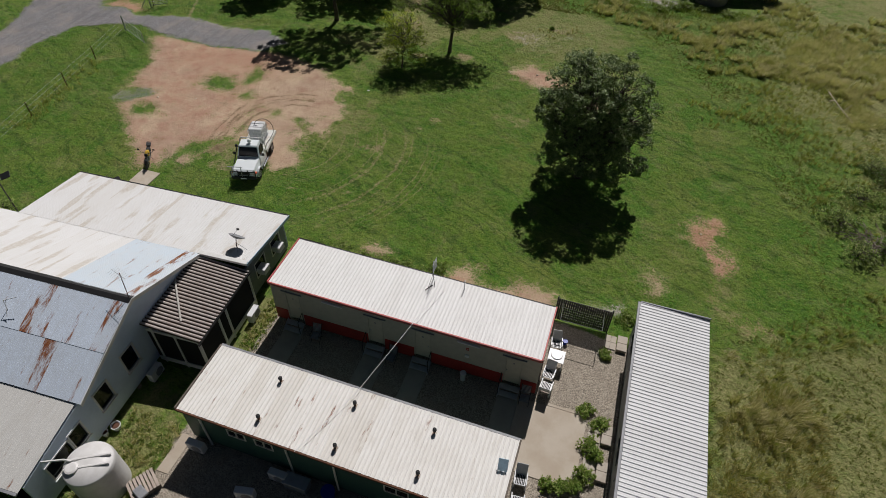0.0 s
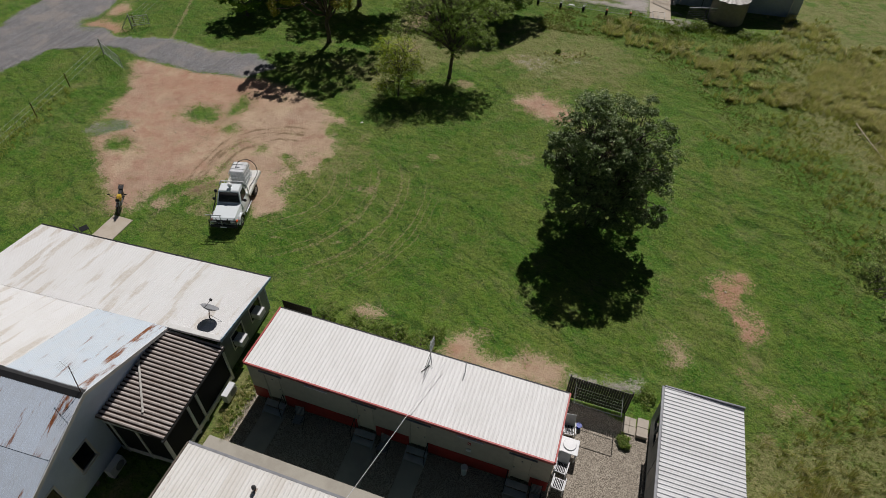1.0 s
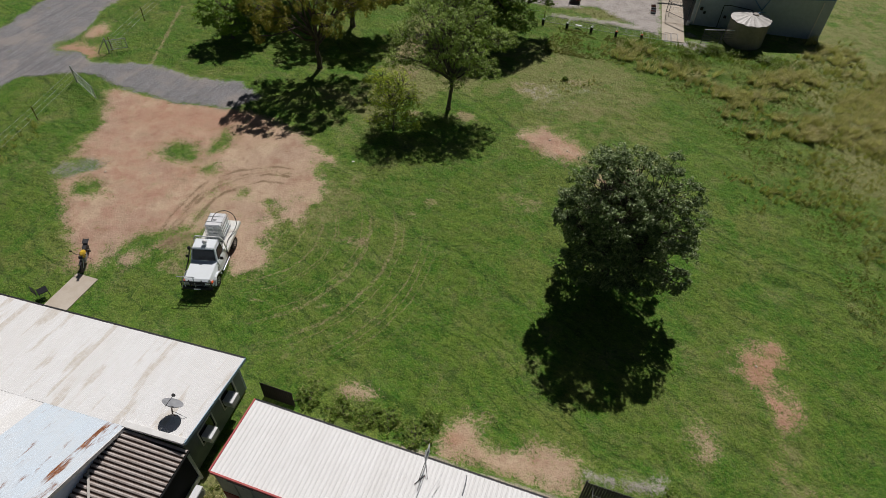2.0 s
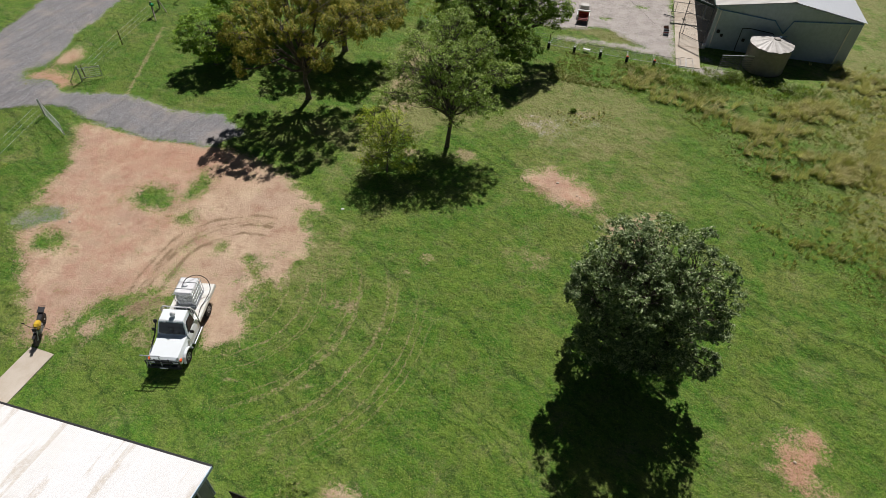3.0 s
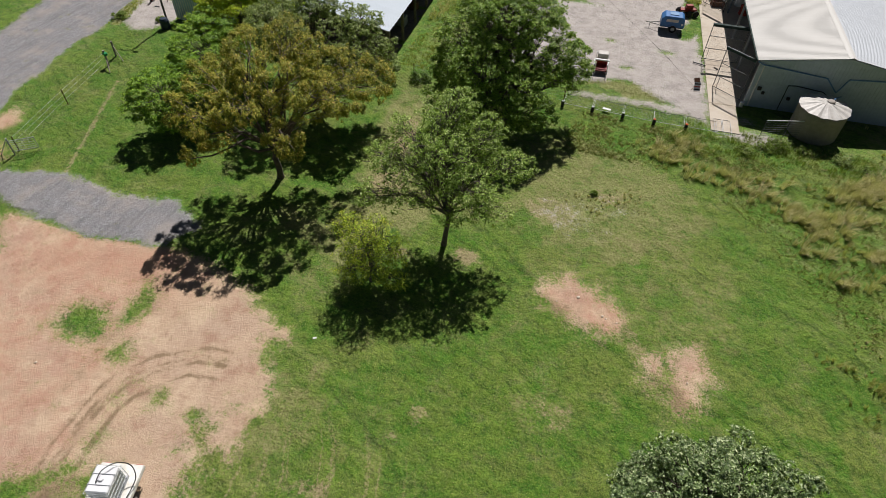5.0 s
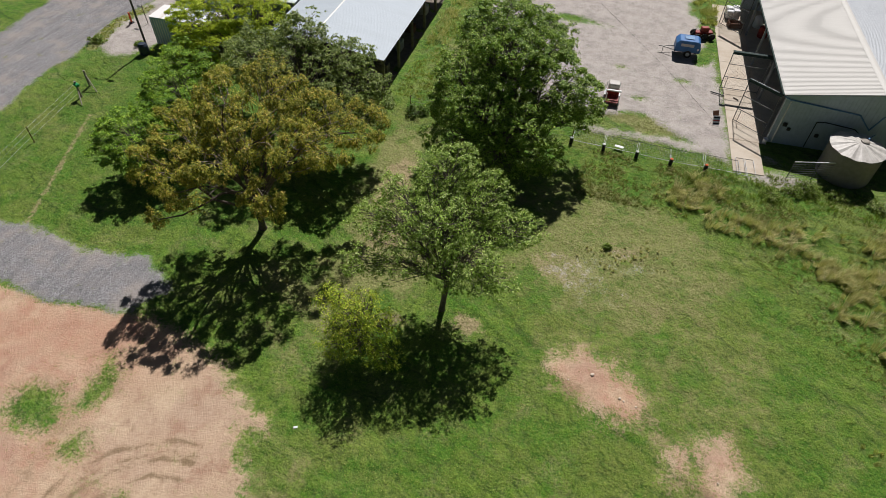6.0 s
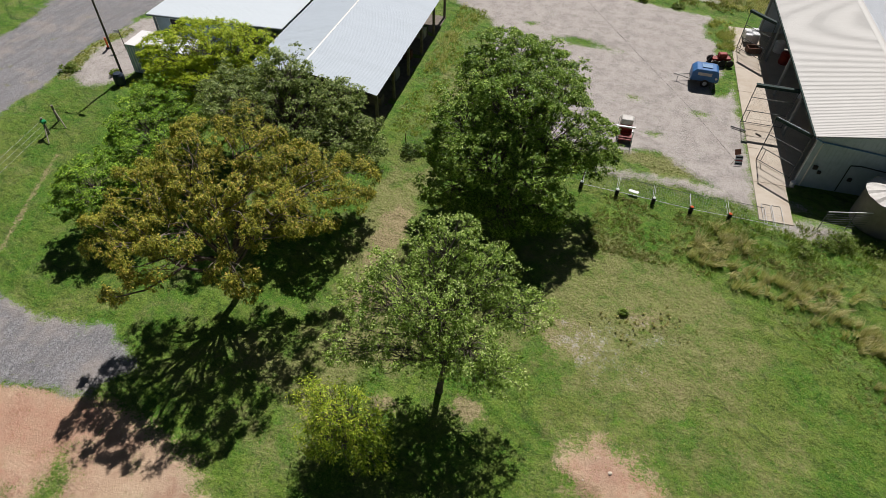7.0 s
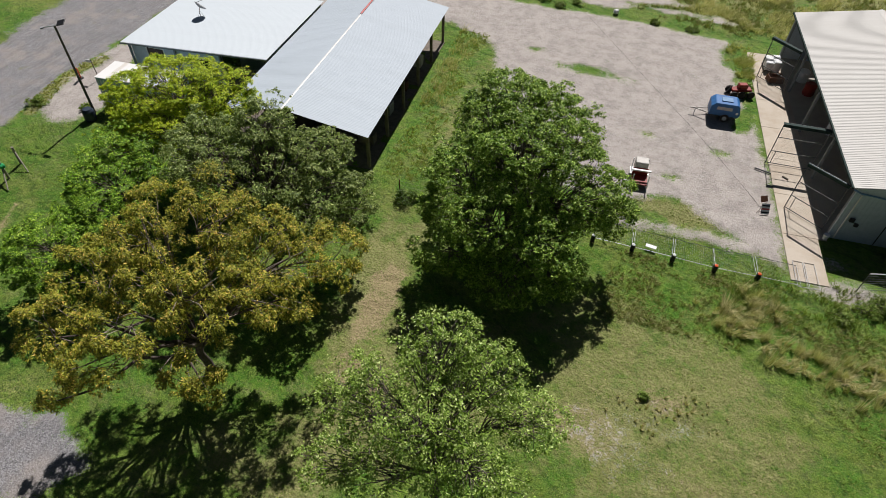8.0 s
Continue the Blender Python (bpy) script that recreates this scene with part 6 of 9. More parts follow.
# temporary fence: its panels have sunk backwards into the grass behind the weighted feet
def sunk_panel(x, y, width, depth, front, turn, footed, capped, n=22):
    t = thing("fence_panel", "wire mesh fence panel sunk backwards into grass", "fence", pose(x, y, 0, 0, 0, turn), "temporary fence")
    back = 0.07
    at_v = lambda u: front + (back - front) * u / depth
    bm = bmesh.new()
    pipe(bm, [(0.03, 0, front), (width - 0.03, 0, front)], 0.016, 6)
    part("bottom_rail", bm, M["steel"], t, "pale steel rail")
    bm = bmesh.new()
    pipe(bm, [(0.03, depth, back), (width - 0.03, depth, back)], 0.014, 6)
    part("top_rail", bm, M["dull_steel"], t)
    for u in (0.03, width - 0.03):
        bm = bmesh.new()
        pipe(bm, [(u, 0, front), (u, depth, back)], 0.014, 6)
        part("end_post", bm, M["steel"], t)
    bm = bmesh.new()
    for i in range(1, n):
        u = width * i / n
        tube(bm, (u, 0, front), (u, depth, back), 0.002, seg=4, caps=False)
    for i in range(1, 7):
        v = depth * i / 7
        tube(bm, (0.03, v, at_v(v)), (width - 0.03, v, at_v(v)), 0.002, seg=4, caps=False)
    part("wire_mesh", bm, M["steel"], t)
    if footed:
        bm = bmesh.new()
        box(bm, -0.12, 0.12, -0.16, 0.10, -0.02, 0.5, 0.04)
        foot = part("weight_foot", bm, M["dark"], t, "black weighted foot")
        bm = bmesh.new()
        lathe(bm, [(0.10, 0.49), (0.11, 0.53), (0.04, 0.57)], 10, (0, -0.03, 0))
        part("cap", bm, M[capped], foot, "bright cap")


for i, cap in enumerate(("plastic_white", "plastic_white", "plastic_white", "orange", "orange")):
    sunk_panel(2.92 + i * 2.37, 50.5 + (0.0, 0.02, 0.0, -0.04, 0.14)[i], 2.33, 1.85, 0.3, (0, -0.5, -1.0, 3.5, 2.0)[i], True, cap)
sunk_panel(14.55, 50.72, 0.62, 2.2, 0.2, 3.5, False, "dark", 2)
sunk_panel(15.2, 50.78, 0.62, 2.2, 0.2, 3.5, False, "dark", 2)
bm = bmesh.new()
box(bm, -0.32, 0.32, -0.16, 0.16, 0, 0.03, 0.005)
solid("white_board", bm, M["plastic_white"], "small white board lying on the fallen fence", "board", m=pose(6.34, 51.0, 0.22, -8, 0, -8))

# low warning signs by the cable
t = thing("barrier_sign", "small striped barrier board on the gravel", "sign", pose(13.0, 56.7, 0, 0, 0, 12))
bm = bmesh.new()
box(bm, -0.25, 0.25, -0.02, 0.02, 0.05, 0.75, 0.0, pose(0, 0, 0, -35))
part("board", bm, M["plastic_white"], t)
for i in range(3):
    bm = bmesh.new()
    box(bm, -0.245, 0.245, -0.026, -0.021, 0.12 + i * 0.22, 0.22 + i * 0.22, 0.0, pose(0, 0, 0, -35))
    part("stripe", bm, M["red_trim" if i == 1 else "dark"], t)
t = thing("stop_bat", "small orange board on a stick", "sign", pose(13.05, 57.6, 0, 0, 0, 30))
bm = bmesh.new()
box(bm, -0.25, 0.25, -0.015, 0.015, 0.3, 0.7, 0.01, pose(0, 0, 0, -40))
part("board", bm, M["rust_steel"], t)
bm = bmesh.new()
tube(bm, (0, 0.02, 0.32), (-0.9, -0.5, 0.02), 0.02)
part("stick", bm, M["timber"], t)

# blue compressor trailer
t = thing("compressor_trailer", "blue towable compressor on a small trailer", "trailer", pose(10.0, 67.5, 0, 0, 0, 4))
bm = bmesh.new()
prism(bm, [(-1.0, 0.5), (1.15, 0.5), (1.2, 0.75), (1.05, 1.35), (0.85, 1.5), (-0.7, 1.5), (-1.0, 1.2)], -0.68, 0.68, 'y')
bmesh.ops.bevel(bm, geom=bm.edges[:], offset=0.035, segments=1, affect='EDGES')
part("canopy", bm, M["blue_paint"], t)
bm = bmesh.new()
box(bm, -0.55, 0.55, -0.695, -0.682, 1.0, 1.25, 0.0)
part("side_label", bm, M["tank_lid"], t, "cream label strip")
bm = bmesh.new()
tube(bm, (0.95, -0.684, 0.85), (0.95, -0.70, 0.85), 0.1, seg=14)
part("cap", bm, M["plastic_white"], t)
bm = bmesh.new()
box(bm, -0.3, 0.5, -0.3, 0.3, 1.51, 1.56, 0.01)
part("roof_panel", bm, M["blue_trim"], t, "lighter blue panel on top")
bm = bmesh.new()
box(bm, -1.0, 1.1, -0.6, 0.6, 0.42, 0.498)
part("chassis", bm, M["dark"], t)
bm = bmesh.new()
pipe(bm, [(-1.0, -0.4, 0.46), (-2.0, 0.0, 0.46), (-1.0, 0.4, 0.46)], 0.04)
pipe(bm, [(-2.0, 0, 0.46), (-2.3, 0, 0.46)], 0.05)
part("drawbar", bm, M["tank_lid"], t, "cream drawbar")
bm = bmesh.new()
tube(bm, (-1.9, 0.0, 0.46), (-1.9, 0.0, 0.0), 0.03)
part("jockey_leg", bm, M["steel"], t)
for s in (-0.72, 0.6):
    bm = bmesh.new()
    tube(bm, (0.2, s, 0.33), (0.2, s + 0.16, 0.33), 0.33, seg=20)
    wheel = part("wheel", bm, M["rubber"], t)
    bm = bmesh.new()
    tube(bm, (0.2, s - 0.01, 0.33), (0.2, s + 0.17, 0.33), 0.17, seg=14)
    part("rim", bm, M["steel"], wheel)
# old red implement behind it
t = thing("farm_implement", "rusty red farm implement with small wheels", "machine", pose(11.4, 71.3, 0, 0, 0, 20))
bm = bmesh.new()
box(bm, -0.8, 0.8, -0.3, 0.3, 0.45, 0.65, 0.03)
box(bm, -0.3, 0.4, -0.25, 0.25, 0.65, 1.05, 0.05)
part("body", bm, M["red_machine"], t)
for x in (-0.7, 0.0, 0.7):
    for s in (-0.5, 0.5):
        bm = bmesh.new()
        tube(bm, (x, s - 0.07, 0.3), (x, s + 0.07, 0.3), 0.3, seg=14)
        part("wheel", bm, M["rubber"], t)
bm = bmesh.new()
prism(bm, [(-1.2, 0.2), (-0.8, 0.9), (-0.8, 0.2)], -0.05, 0.05, 'y')
part("shield", bm, M["dark"], t)
# red cart with a white box beside the big tree
t = thing("utility_cart", "red and white utility cart with open bay", "cart", pose(4.9, 57.4, 0, 0, 0, 6))
for x in (-0.5, 0.5):
    for y in (-0.9, 0.9):
        bm = bmesh.new()
        tube(bm, (x, y, 0), (x, y, 1.15), 0.03)
        part("post", bm, M["plastic_white"], t)
bm = bmesh.new()
box(bm, -0.62, 0.62, -0.35, -0.2, 1.0, 1.1)
part("rail", bm, M["plastic_white"], t)
bm = bmesh.new()
box(bm, -0.62, 0.62, 0.2, 0.95, 0.3, 0.38)
part("deck", bm, M["plastic_white"], t)
bm = bmesh.new()
box(bm, -0.42, 0.42, 0.15, 0.85, 0.5, 1.35, 0.04)
part("engine_cover", bm, M["tank_lid"], t, "cream engine cover")
bm = bmesh.new()
box(bm, -0.5, 0.5, -0.95, 0.2, 0.35, 0.42)
box(bm, -0.5, 0.5, 0.1, 0.16, 0.4, 0.95)
part("red_bed", bm, M["red_machine"], t, "red steel bed")
for x in (-0.55, 0.47):
    for y in (-0.7, 0.7):
        bm = bmesh.new()
        tube(bm, (x, y, 0.18), (x + 0.1, y, 0.18), 0.18, seg=14)
        part("wheel", bm, M["rubber"], t)

# open-sided shed with a zinc gable roof
Q = pose(-12.3, 52.0, 0, 0, 0, 3.6)
osh = thing("open_shed", "long open-sided shed with zinc gable roof", "shed", Q)
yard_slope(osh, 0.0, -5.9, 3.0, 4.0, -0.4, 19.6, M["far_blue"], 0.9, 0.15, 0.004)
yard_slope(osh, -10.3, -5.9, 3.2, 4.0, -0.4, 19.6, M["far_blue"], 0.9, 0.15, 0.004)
bm = bmesh.new()
prism(bm, [(-5.98, 3.995), (-5.9, 4.035), (-5.82, 3.995)], -0.4, 19.6, 'y')
part("ridge_cap", bm, M["white_paint"], osh, "pale ridge capping")
bm = bmesh.new()
prism(bm, [(-5.98, 4.05), (-5.9, 4.085), (-5.82, 4.05)], 14.0, 17.5, 'y')
part("ridge_mark", bm, M["red_trim"], osh, "red mark on the ridge")
for i in range(6):
    for x in (-0.35, -10.0):
        bm = bmesh.new()
        box(bm, x - 0.1, x + 0.1, 0.2 + i * 3.75, 0.4 + i * 3.75, 0, 2.95)
        part("post", bm, M["timber"], osh)
for x in (-0.35, -5.9, -10.0):
    bm = bmesh.new()
    z = 2.96 if x != -5.9 else 3.85
    box(bm, x - 0.06, x + 0.06, -0.3, 19.5, z - 0.2, z - 0.02)
    part("beam", bm, M["timber"], osh)
# dark partition: the shade under the roof is put into its colour
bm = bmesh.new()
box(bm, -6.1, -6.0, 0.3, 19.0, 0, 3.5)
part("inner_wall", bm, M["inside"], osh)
bm = bmesh.new()
box(bm, -11.4, -0.2, 0.1, 19.2, -0.05, 0.02)
part("earth_floor", bm, M["timber"], osh)
for i, (x, y, s) in enumerate(((-1.5, 3, 0.6), (-1.8, 7, 0.8), (-1.4, 10.5, 0.5), (-1.6, 14.5, 0.7))):
    bm = bmesh.new()
    box(bm, -s, s, -s * 0.6, s * 0.6, 0.03, 0.5 + s * 0.5, 0.04)
    box(bm, -s * 0.7, s * 0.5, -s * 0.4, s * 0.5, 0.5 + s * 0.5, 0.75 + s * 0.5, 0.04)
    solid("stored_box", bm, M[("timber", "grey_plastic", "rust_steel", "tank_lid")[i]], "dusty stored box under the open shed", "box", "stored boxes", m=Q @ pose(x, y, 0))

# white-roofed building beside it
whb = thing("office_building", "low building with clean white iron roof", "building", pose(-23.3, 57.9, 0, 0, 0, 3.6))
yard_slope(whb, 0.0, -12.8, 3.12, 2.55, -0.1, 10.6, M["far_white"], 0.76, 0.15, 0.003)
bm = bmesh.new()
wall_x(bm, -12.3, -4.2, 0.35, 0.12, 0, 2.5, [(-6.9, -5.2, 1.2, 1.9), (-10.9, -9.4, 1.3, 2.2)])
part("front_wall", bm, M["shed_wall"], whb)
bm = bmesh.new()
wall_x(bm, -4.2, -0.2, 2.6, 0.12, 0, 2.8)
part("recessed_wall", bm, M["shed_wall"], whb)
bm = bmesh.new()
wall_y(bm, 0.48, 10.3, -12.3, 0.12, 0, 2.4)
part("side_wall", bm, M["shed_wall"], whb)
bm = bmesh.new()
wall_y(bm, 2.73, 10.3, -0.3, 0.12, 0, 2.9)
part("side_wall", bm, M["shed_wall"], whb)
for i in range(16):
    bm = bmesh.new()
    box(bm, -4.1 + i * 0.245, -3.9 + i * 0.245, 0.4, 0.43, 0.05, 1.7)
    part("timber_slat", bm, M["timber"], whb)
for a, b, c, d in ((-6.9, -5.2, 1.2, 1.9), (-10.9, -9.4, 1.3, 2.2)):
    bm = bmesh.new()
    for u in ((a - 0.06, a, c - 0.06, d + 0.06), (b, b + 0.06, c - 0.06, d + 0.06), (a, b, c - 0.06, c), (a, b, d, d + 0.06)):
        box(bm, u[0], u[1], 0.31, 0.40, u[2], u[3])
    w = part("window", bm, M["white_paint"], whb)
    bm = bmesh.new()
    box(bm, a, b, 0.38, 0.39, c, d)
    part("pane", bm, M["glass"], w)
for x in (-12.3, -8.2, -4.2, -0.3):
    bm = bmesh.new()
    box(bm, x - 0.07, x + 0.07, 0.1, 0.24, 0, 2.52 + (x + 12.8) * 0.044)
    part("post", bm, M["grey_wall"], whb)
bm = bmesh.new()
prism(bm, [(0.02, 2.98), (0.02, 3.1), (-12.8, 2.53), (-12.8, 2.41)], -0.16, -0.105, 'y')
part("fascia", bm, M["grey_wall"], whb)


def dish(m, r, label, mat_name="grey_plastic"):
    """A satellite dish on a bent mast with struts."""
    t = thing("satellite_dish", label, "satellite dish", m, "satellite dishes")
    bm = bmesh.new()
    rings = []
    for k in range(5):
        s = k / 4
        rings.append([bm.verts.new((r * s * math.cos(a) if k else 0, r * 0.92 * s * math.sin(a) if k else 0, 0.18 * r * s * s * 2))
                      for a in ([2 * math.pi * i / 24 for i in range(24)] if k else [0])])
    for i in range(24):
        j = (i + 1) % 24
        bm.faces.new((rings[0][0], rings[1][i], rings[1][j]))
        for k in range(1, 4):
            bm.faces.new((rings[k][i], rings[k + 1][i], rings[k + 1][j], rings[k][j]))
    bmesh.ops.recalc_face_normals(bm, faces=bm.faces)
    ret = bmesh.ops.solidify(bm, geom=bm.faces[:], thickness=0.015)
    tilt = pose(0, 0, 0.75, -44, 0, 0)
    bmesh.ops.transform(bm, matrix=tilt, verts=bm.verts)
    part("reflector", bm, M[mat_name], t, smooth=True)
    bm = bmesh.new()
    pipe(bm, [(0, -0.05, 0), (0, -0.12, 0.35), (0, 0, 0.74)], 0.025)
    part("mast", bm, M["rust_steel"], t)
    bm = bmesh.new()
    pipe(bm, [(0, -0.05, 0.45), (0.55, 0.1, 0.02)], 0.012)
    pipe(bm, [(0, -0.05, 0.45), (0.3, -0.45, 0.02)], 0.012)
    part("strut", bm, M["steel"], t)
    bm = bmesh.new()
    tip = tilt @ Vector((0, -r * 0.2, r * 1.15))
    pipe(bm, [tilt @ Vector((0, -r * 0.9, 0.1)), tip], 0.012)
    box(bm, tip.x - 0.07, tip.x + 0.07, tip.y - 0.05, tip.y + 0.05, tip.z - 0.03, tip.z + 0.05, 0.01)
    part("feed_arm", bm, M["dark"], t)


dish(HOUSE @ pose(-2.35, 1.5, 2.99, 0, 0, -10), 0.45, "grey satellite dish on the white house roof")
dish(pose(-32.5, 62.8, 2.75, 0, 0, -30), 0.55, "grey satellite dish on the white-roofed building")

# container and flood-light pole
ct = thing("site_container", "white and pale blue site container", "container", pose(-34.2, 52.0, 0, 0, 0, 4))
bm = bmesh.new()
box(bm, 0, 6.0, 0, 2.4, 0.1, 2.5, 0.02)
part("body", bm, M["pale_blue"], ct)
bm = bmesh.new()
box(bm, -0.03, 6.03, -0.03, 2.43, 2.502, 2.56, 0.01)
part("roof", bm, M["old_white"], ct)
rb = bmesh.new()
box(rb, 0, 0.08, -0.035, -0.002, 0.2, 2.4)
rb_me = done(rb, "corrugation", M["white_paint"])
for i in range(24):
    share("corrugation", rb_me, ct, pose(0.12 + i * 0.245, 0, 0))
for i in range(9):
    share("corrugation", rb_me, ct, pose(0.0, 2.3 - i * 0.26, 0, 0, 0, -90))
for x in (0.1, 5.7):
    bm = bmesh.new()
    box(bm, x, x + 0.2, 0.1, 2.3, -0.03, 0.098)
    part("bearer", bm, M["timber"], ct)


def light_pole(m, h, lean, label, r=0.07):
    t = thing("flood_light_pole", label, "light pole", m, "light poles")
    bm = bmesh.new()
    tube(bm, (0, 0, -0.1), (0, 0, h), r, r * 0.75, seg=10)
    part("pole", bm, M["pole_brown"], t)
    bm = bmesh.new()
    pipe(bm, [(-0.9, 0, h - 0.12), (0.0, 0, h + 0.02), (0.45, 0, h + 0.17)], 0.03)
    part("arm", bm, M["steel"], t)
    bm = bmesh.new()
    box(bm, -0.28, 0.28, -0.24, 0.24, -0.03, 0.03, 0.01, Matrix.Translation((0.5, 0, h + 0.24)) @ Euler((radians(18), radians(-14), 0)).to_matrix().to_4x4())
    part("solar_panel", bm, M["black_steel"], t, "dark solar panel")
    bm = bmesh.new()
    box(bm, -1.0, -0.8, -0.1, 0.1, h - 0.2, h - 0.1, 0.02)
    part("lamp_head", bm, M["grey_plastic"], t)


light_pole(pose(-34.5, 51.0, 0, 0, 0, 20), 6.8, 0, "tall rusty light pole with a solar panel", 0.095)
light_pole(HOUSE @ pose(-19.6, 2.9, 0, 0, 0, 40), 2.6, 0, "short pole with flood lights beside the house", 0.05)
bm = bmesh.new()
lathe(bm, [(0.36, 0), (0.42, 0.2), (0.41, 0.8), (0.3, 0.98), (0.0, 1.0)], 18)
solid("plastic_drum", bm, M["blue_black"], "dark blue plastic drum beside the light pole", "drum", m=pose(-34.1, 50.2, 0))
t = thing("road_marker", "orange road marker by the gravel road", "marker", pose(-39.05, 54.62, 0))
bm = bmesh.new()
box(bm, -0.1, 0.1, -0.03, 0.03, 0, 1.1, 0.01, pose(0, 0, 0, 10, 12, 0))
part("blade", bm, M["orange"], t)
bm = bmesh.new()
lathe(bm, [(0.24, 0), (0.22, 0.06), (0.08, 0.1)], 12)
part("foot", bm, M["dark"], t)
t = thing("sign_post", "thin brown post with a small white plate", "sign", pose(-37.57, 55.03, 0))
bm = bmesh.new()
tube(bm, (0, 0, -0.05), (-0.08, 0, 1.75), 0.035)
part("post", bm, M["timber"], t)
bm = bmesh.new()
box(bm, -0.55, -0.12, -0.02, 0.02, 1.45, 1.68, 0.004, pose(0, 0, 0, 0, 0, 8))
part("plate", bm, M["plastic_white"], t)

# farm gates at the drive
def farm_gate(m, width, h, label):
    t = thing("farm_gate", label, "gate", m, "farm gates")
    bm = bmesh.new()
    tube(bm, (0, 0, -0.1), (0, 0, h + 0.25), 0.06, seg=8)
    part("hinge_post", bm, M["steel"], t)
    bm = bmesh.new()
    pipe(bm, [(0.05, 0, h), (width, 0, h), (width, 0, 0.25), (0.05, 0, 0.25)], 0.028)
    part("gate_frame", bm, M["steel"], t)
    bm = bmesh.new()
    for k in range(4):
        tube(bm, (0.05, 0, 0.42 + k * 0.18), (width, 0, 0.42 + k * 0.18), 0.01, seg=5)
    for k in range(3):
        tube(bm, (width * (k + 1) / 4, 0, 0.25), (width * (k + 1) / 4, 0, h), 0.012, seg=5)
    part("gate_bars", bm, M["steel"], t)
    bm = bmesh.new()
    pipe(bm, [(0, 0, h + 0.2), (-0.9, 0.35, 0)], 0.03)
    part("stay", bm, M["steel"], t)


farm_gate(pose(-30.9, 25.5, 0, 0, 0, -26), 3.9, 1.25, "grey steel farm gate standing open on the grass")
farm_gate(pose(-32.0, 30.6, 0, 0, 0, 40), 1.6, 1.1, "short grey steel gate beside the drive")


def strainer(x, y, wrap, turn):
    t = thing("strainer_post", "leaning timber strainer post with stay", "post", pose(x, y, 0, 0, 0, turn), "fence posts")
    bm = bmesh.new()
    tube(bm, (0, 0, -0.1), (0.05, 0, 1.35), 0.085, 0.08, seg=10)
    part("post", bm, M["old_post"], t)
    bm = bmesh.new()
    tube(bm, (0.05, 0, 1.0), (1.25, -0.6, 0.05), 0.045, 0.04, seg=8)
    part("stay", bm, M["old_post"], t)
    if wrap:
        bm = bmesh.new()
        box(bm, -0.1, 0.35, -0.16, 0.16, 0.95, 1.2, 0.06)
        part("wrap", bm, M["green_bag"], t, "green plastic wrap")


strainer(-34.9, 44.4, False, 0)
strainer(-34.4, 42.9, True, -20)


def wire_fence(pts, label):
    t = thing("wire_fence", label, "fence")
    for x, y in pts:
        bm = bmesh.new()
        tube(bm, (x, y, -0.1), (x + 0.03, y, 1.25), 0.035, seg=6)
        part("post", bm, M["rust_steel"], t)
    for (x0, y0), (x1, y1) in zip(pts, pts[1:]):
        bm = bmesh.new()
        for z in (0.4, 0.8, 1.15):
            tube(bm, (x0, y0, z), (x1, y1, z), 0.006, seg=4)
        part("wires", bm, M["steel"], t)


wire_fence([(-26.6, 5.0), (-27.8, 11.0), (-28.7, 15.6), (-29.6, 20.0), (-30.9, 25.5)], "three-wire fence on rusty steel posts")
wire_fence([(-32.0, 31.0), (-33.3, 37.0), (-34.4, 42.9)], "three-wire fence beside the gravel road")
wire_fence([(-9.7, 50.4), (-6.5, 50.3), (-3.0, 50.4), (0.6, 50.6), (2.9, 50.75)], "three-wire fence behind the trees")
bm = bmesh.new()
lathe(bm, [(0.05, 0), (0.24, 0.12), (0.28, 0.26), (0.2, 0.44), (0.05, 0.5)], 14)
solid("gas_float", bm, M["plastic_white"], "white ball float lying on the yard edge", "float", m=pose(0.0, 82.6, -0.02))
bm = bmesh.new()
cab = [(13.0, 57.0, 0.02), (11.4, 59.8, 0.012), (9.9, 62.3, 0.012), (8.0, 65.3, 0.012), (5.4, 69.2, 0.012), (2.0, 74.4, 0.012), (-3.0, 82.0, 0.012)]
pipe(bm, cab, 0.007, 5)
solid("cable", bm, M["dark"], "black cable lying across the gravel yard", "cable")

# ---- the white ute, x forward in its own frame ----
UTE = Matrix.Translation((-8.63, 11.94, 0)) @ Euler((0, 0, math.atan2(-0.9636, 0.2676))).to_matrix().to_4x4()
ute = thing("ute", "white single-cab ute with flat tray and bull bar", "ute", UTE)


def loft(bm, sections):
    """Joins outlines of (y, z) at stations x with quads and closes the ends."""
    rings = [[bm.verts.new((x, y, z)) for y, z in ring] for x, ring in sections]
    n = len(rings[0])
    for a, b in zip(rings, rings[1:]):
        for i in range(n):
            j = (i + 1) % n
            bm.faces.new((a[i], a[j], b[j], b[i]))
    bm.faces.new(rings[0][::-1])
    bm.faces.new(rings[-1])


def outline(w, z0, z1, tuck=0.08):
    return [(-w, z0), (-w - 0.0, z0 + (z1 - z0) * 0.55), (-w + tuck, z1), (w - tuck, z1), (w, z0 + (z1 - z0) * 0.55), (w, z0)]


bm = bmesh.new()
loft(bm, [(2.42, outline(0.66, 0.62, 0.98, 0.06)), (2.30, outline(0.78, 0.5, 1.06, 0.08)), (1.6, outline(0.82, 0.5, 1.12, 0.10)), (1.05, outline(0.84, 0.48, 1.16, 0.10))])
part("bonnet", bm, M["ute_white"], ute, smooth=False)
bm = bmesh.new()
loft(bm, [(1.05, outline(0.85, 0.45, 1.17, 0.06)), (0.5, outline(0.86, 0.45, 1.18, 0.05)), (-0.08, outline(0.86, 0.45, 1.18, 0.05))])
part("cab_body", bm, M["ute_white"], ute)
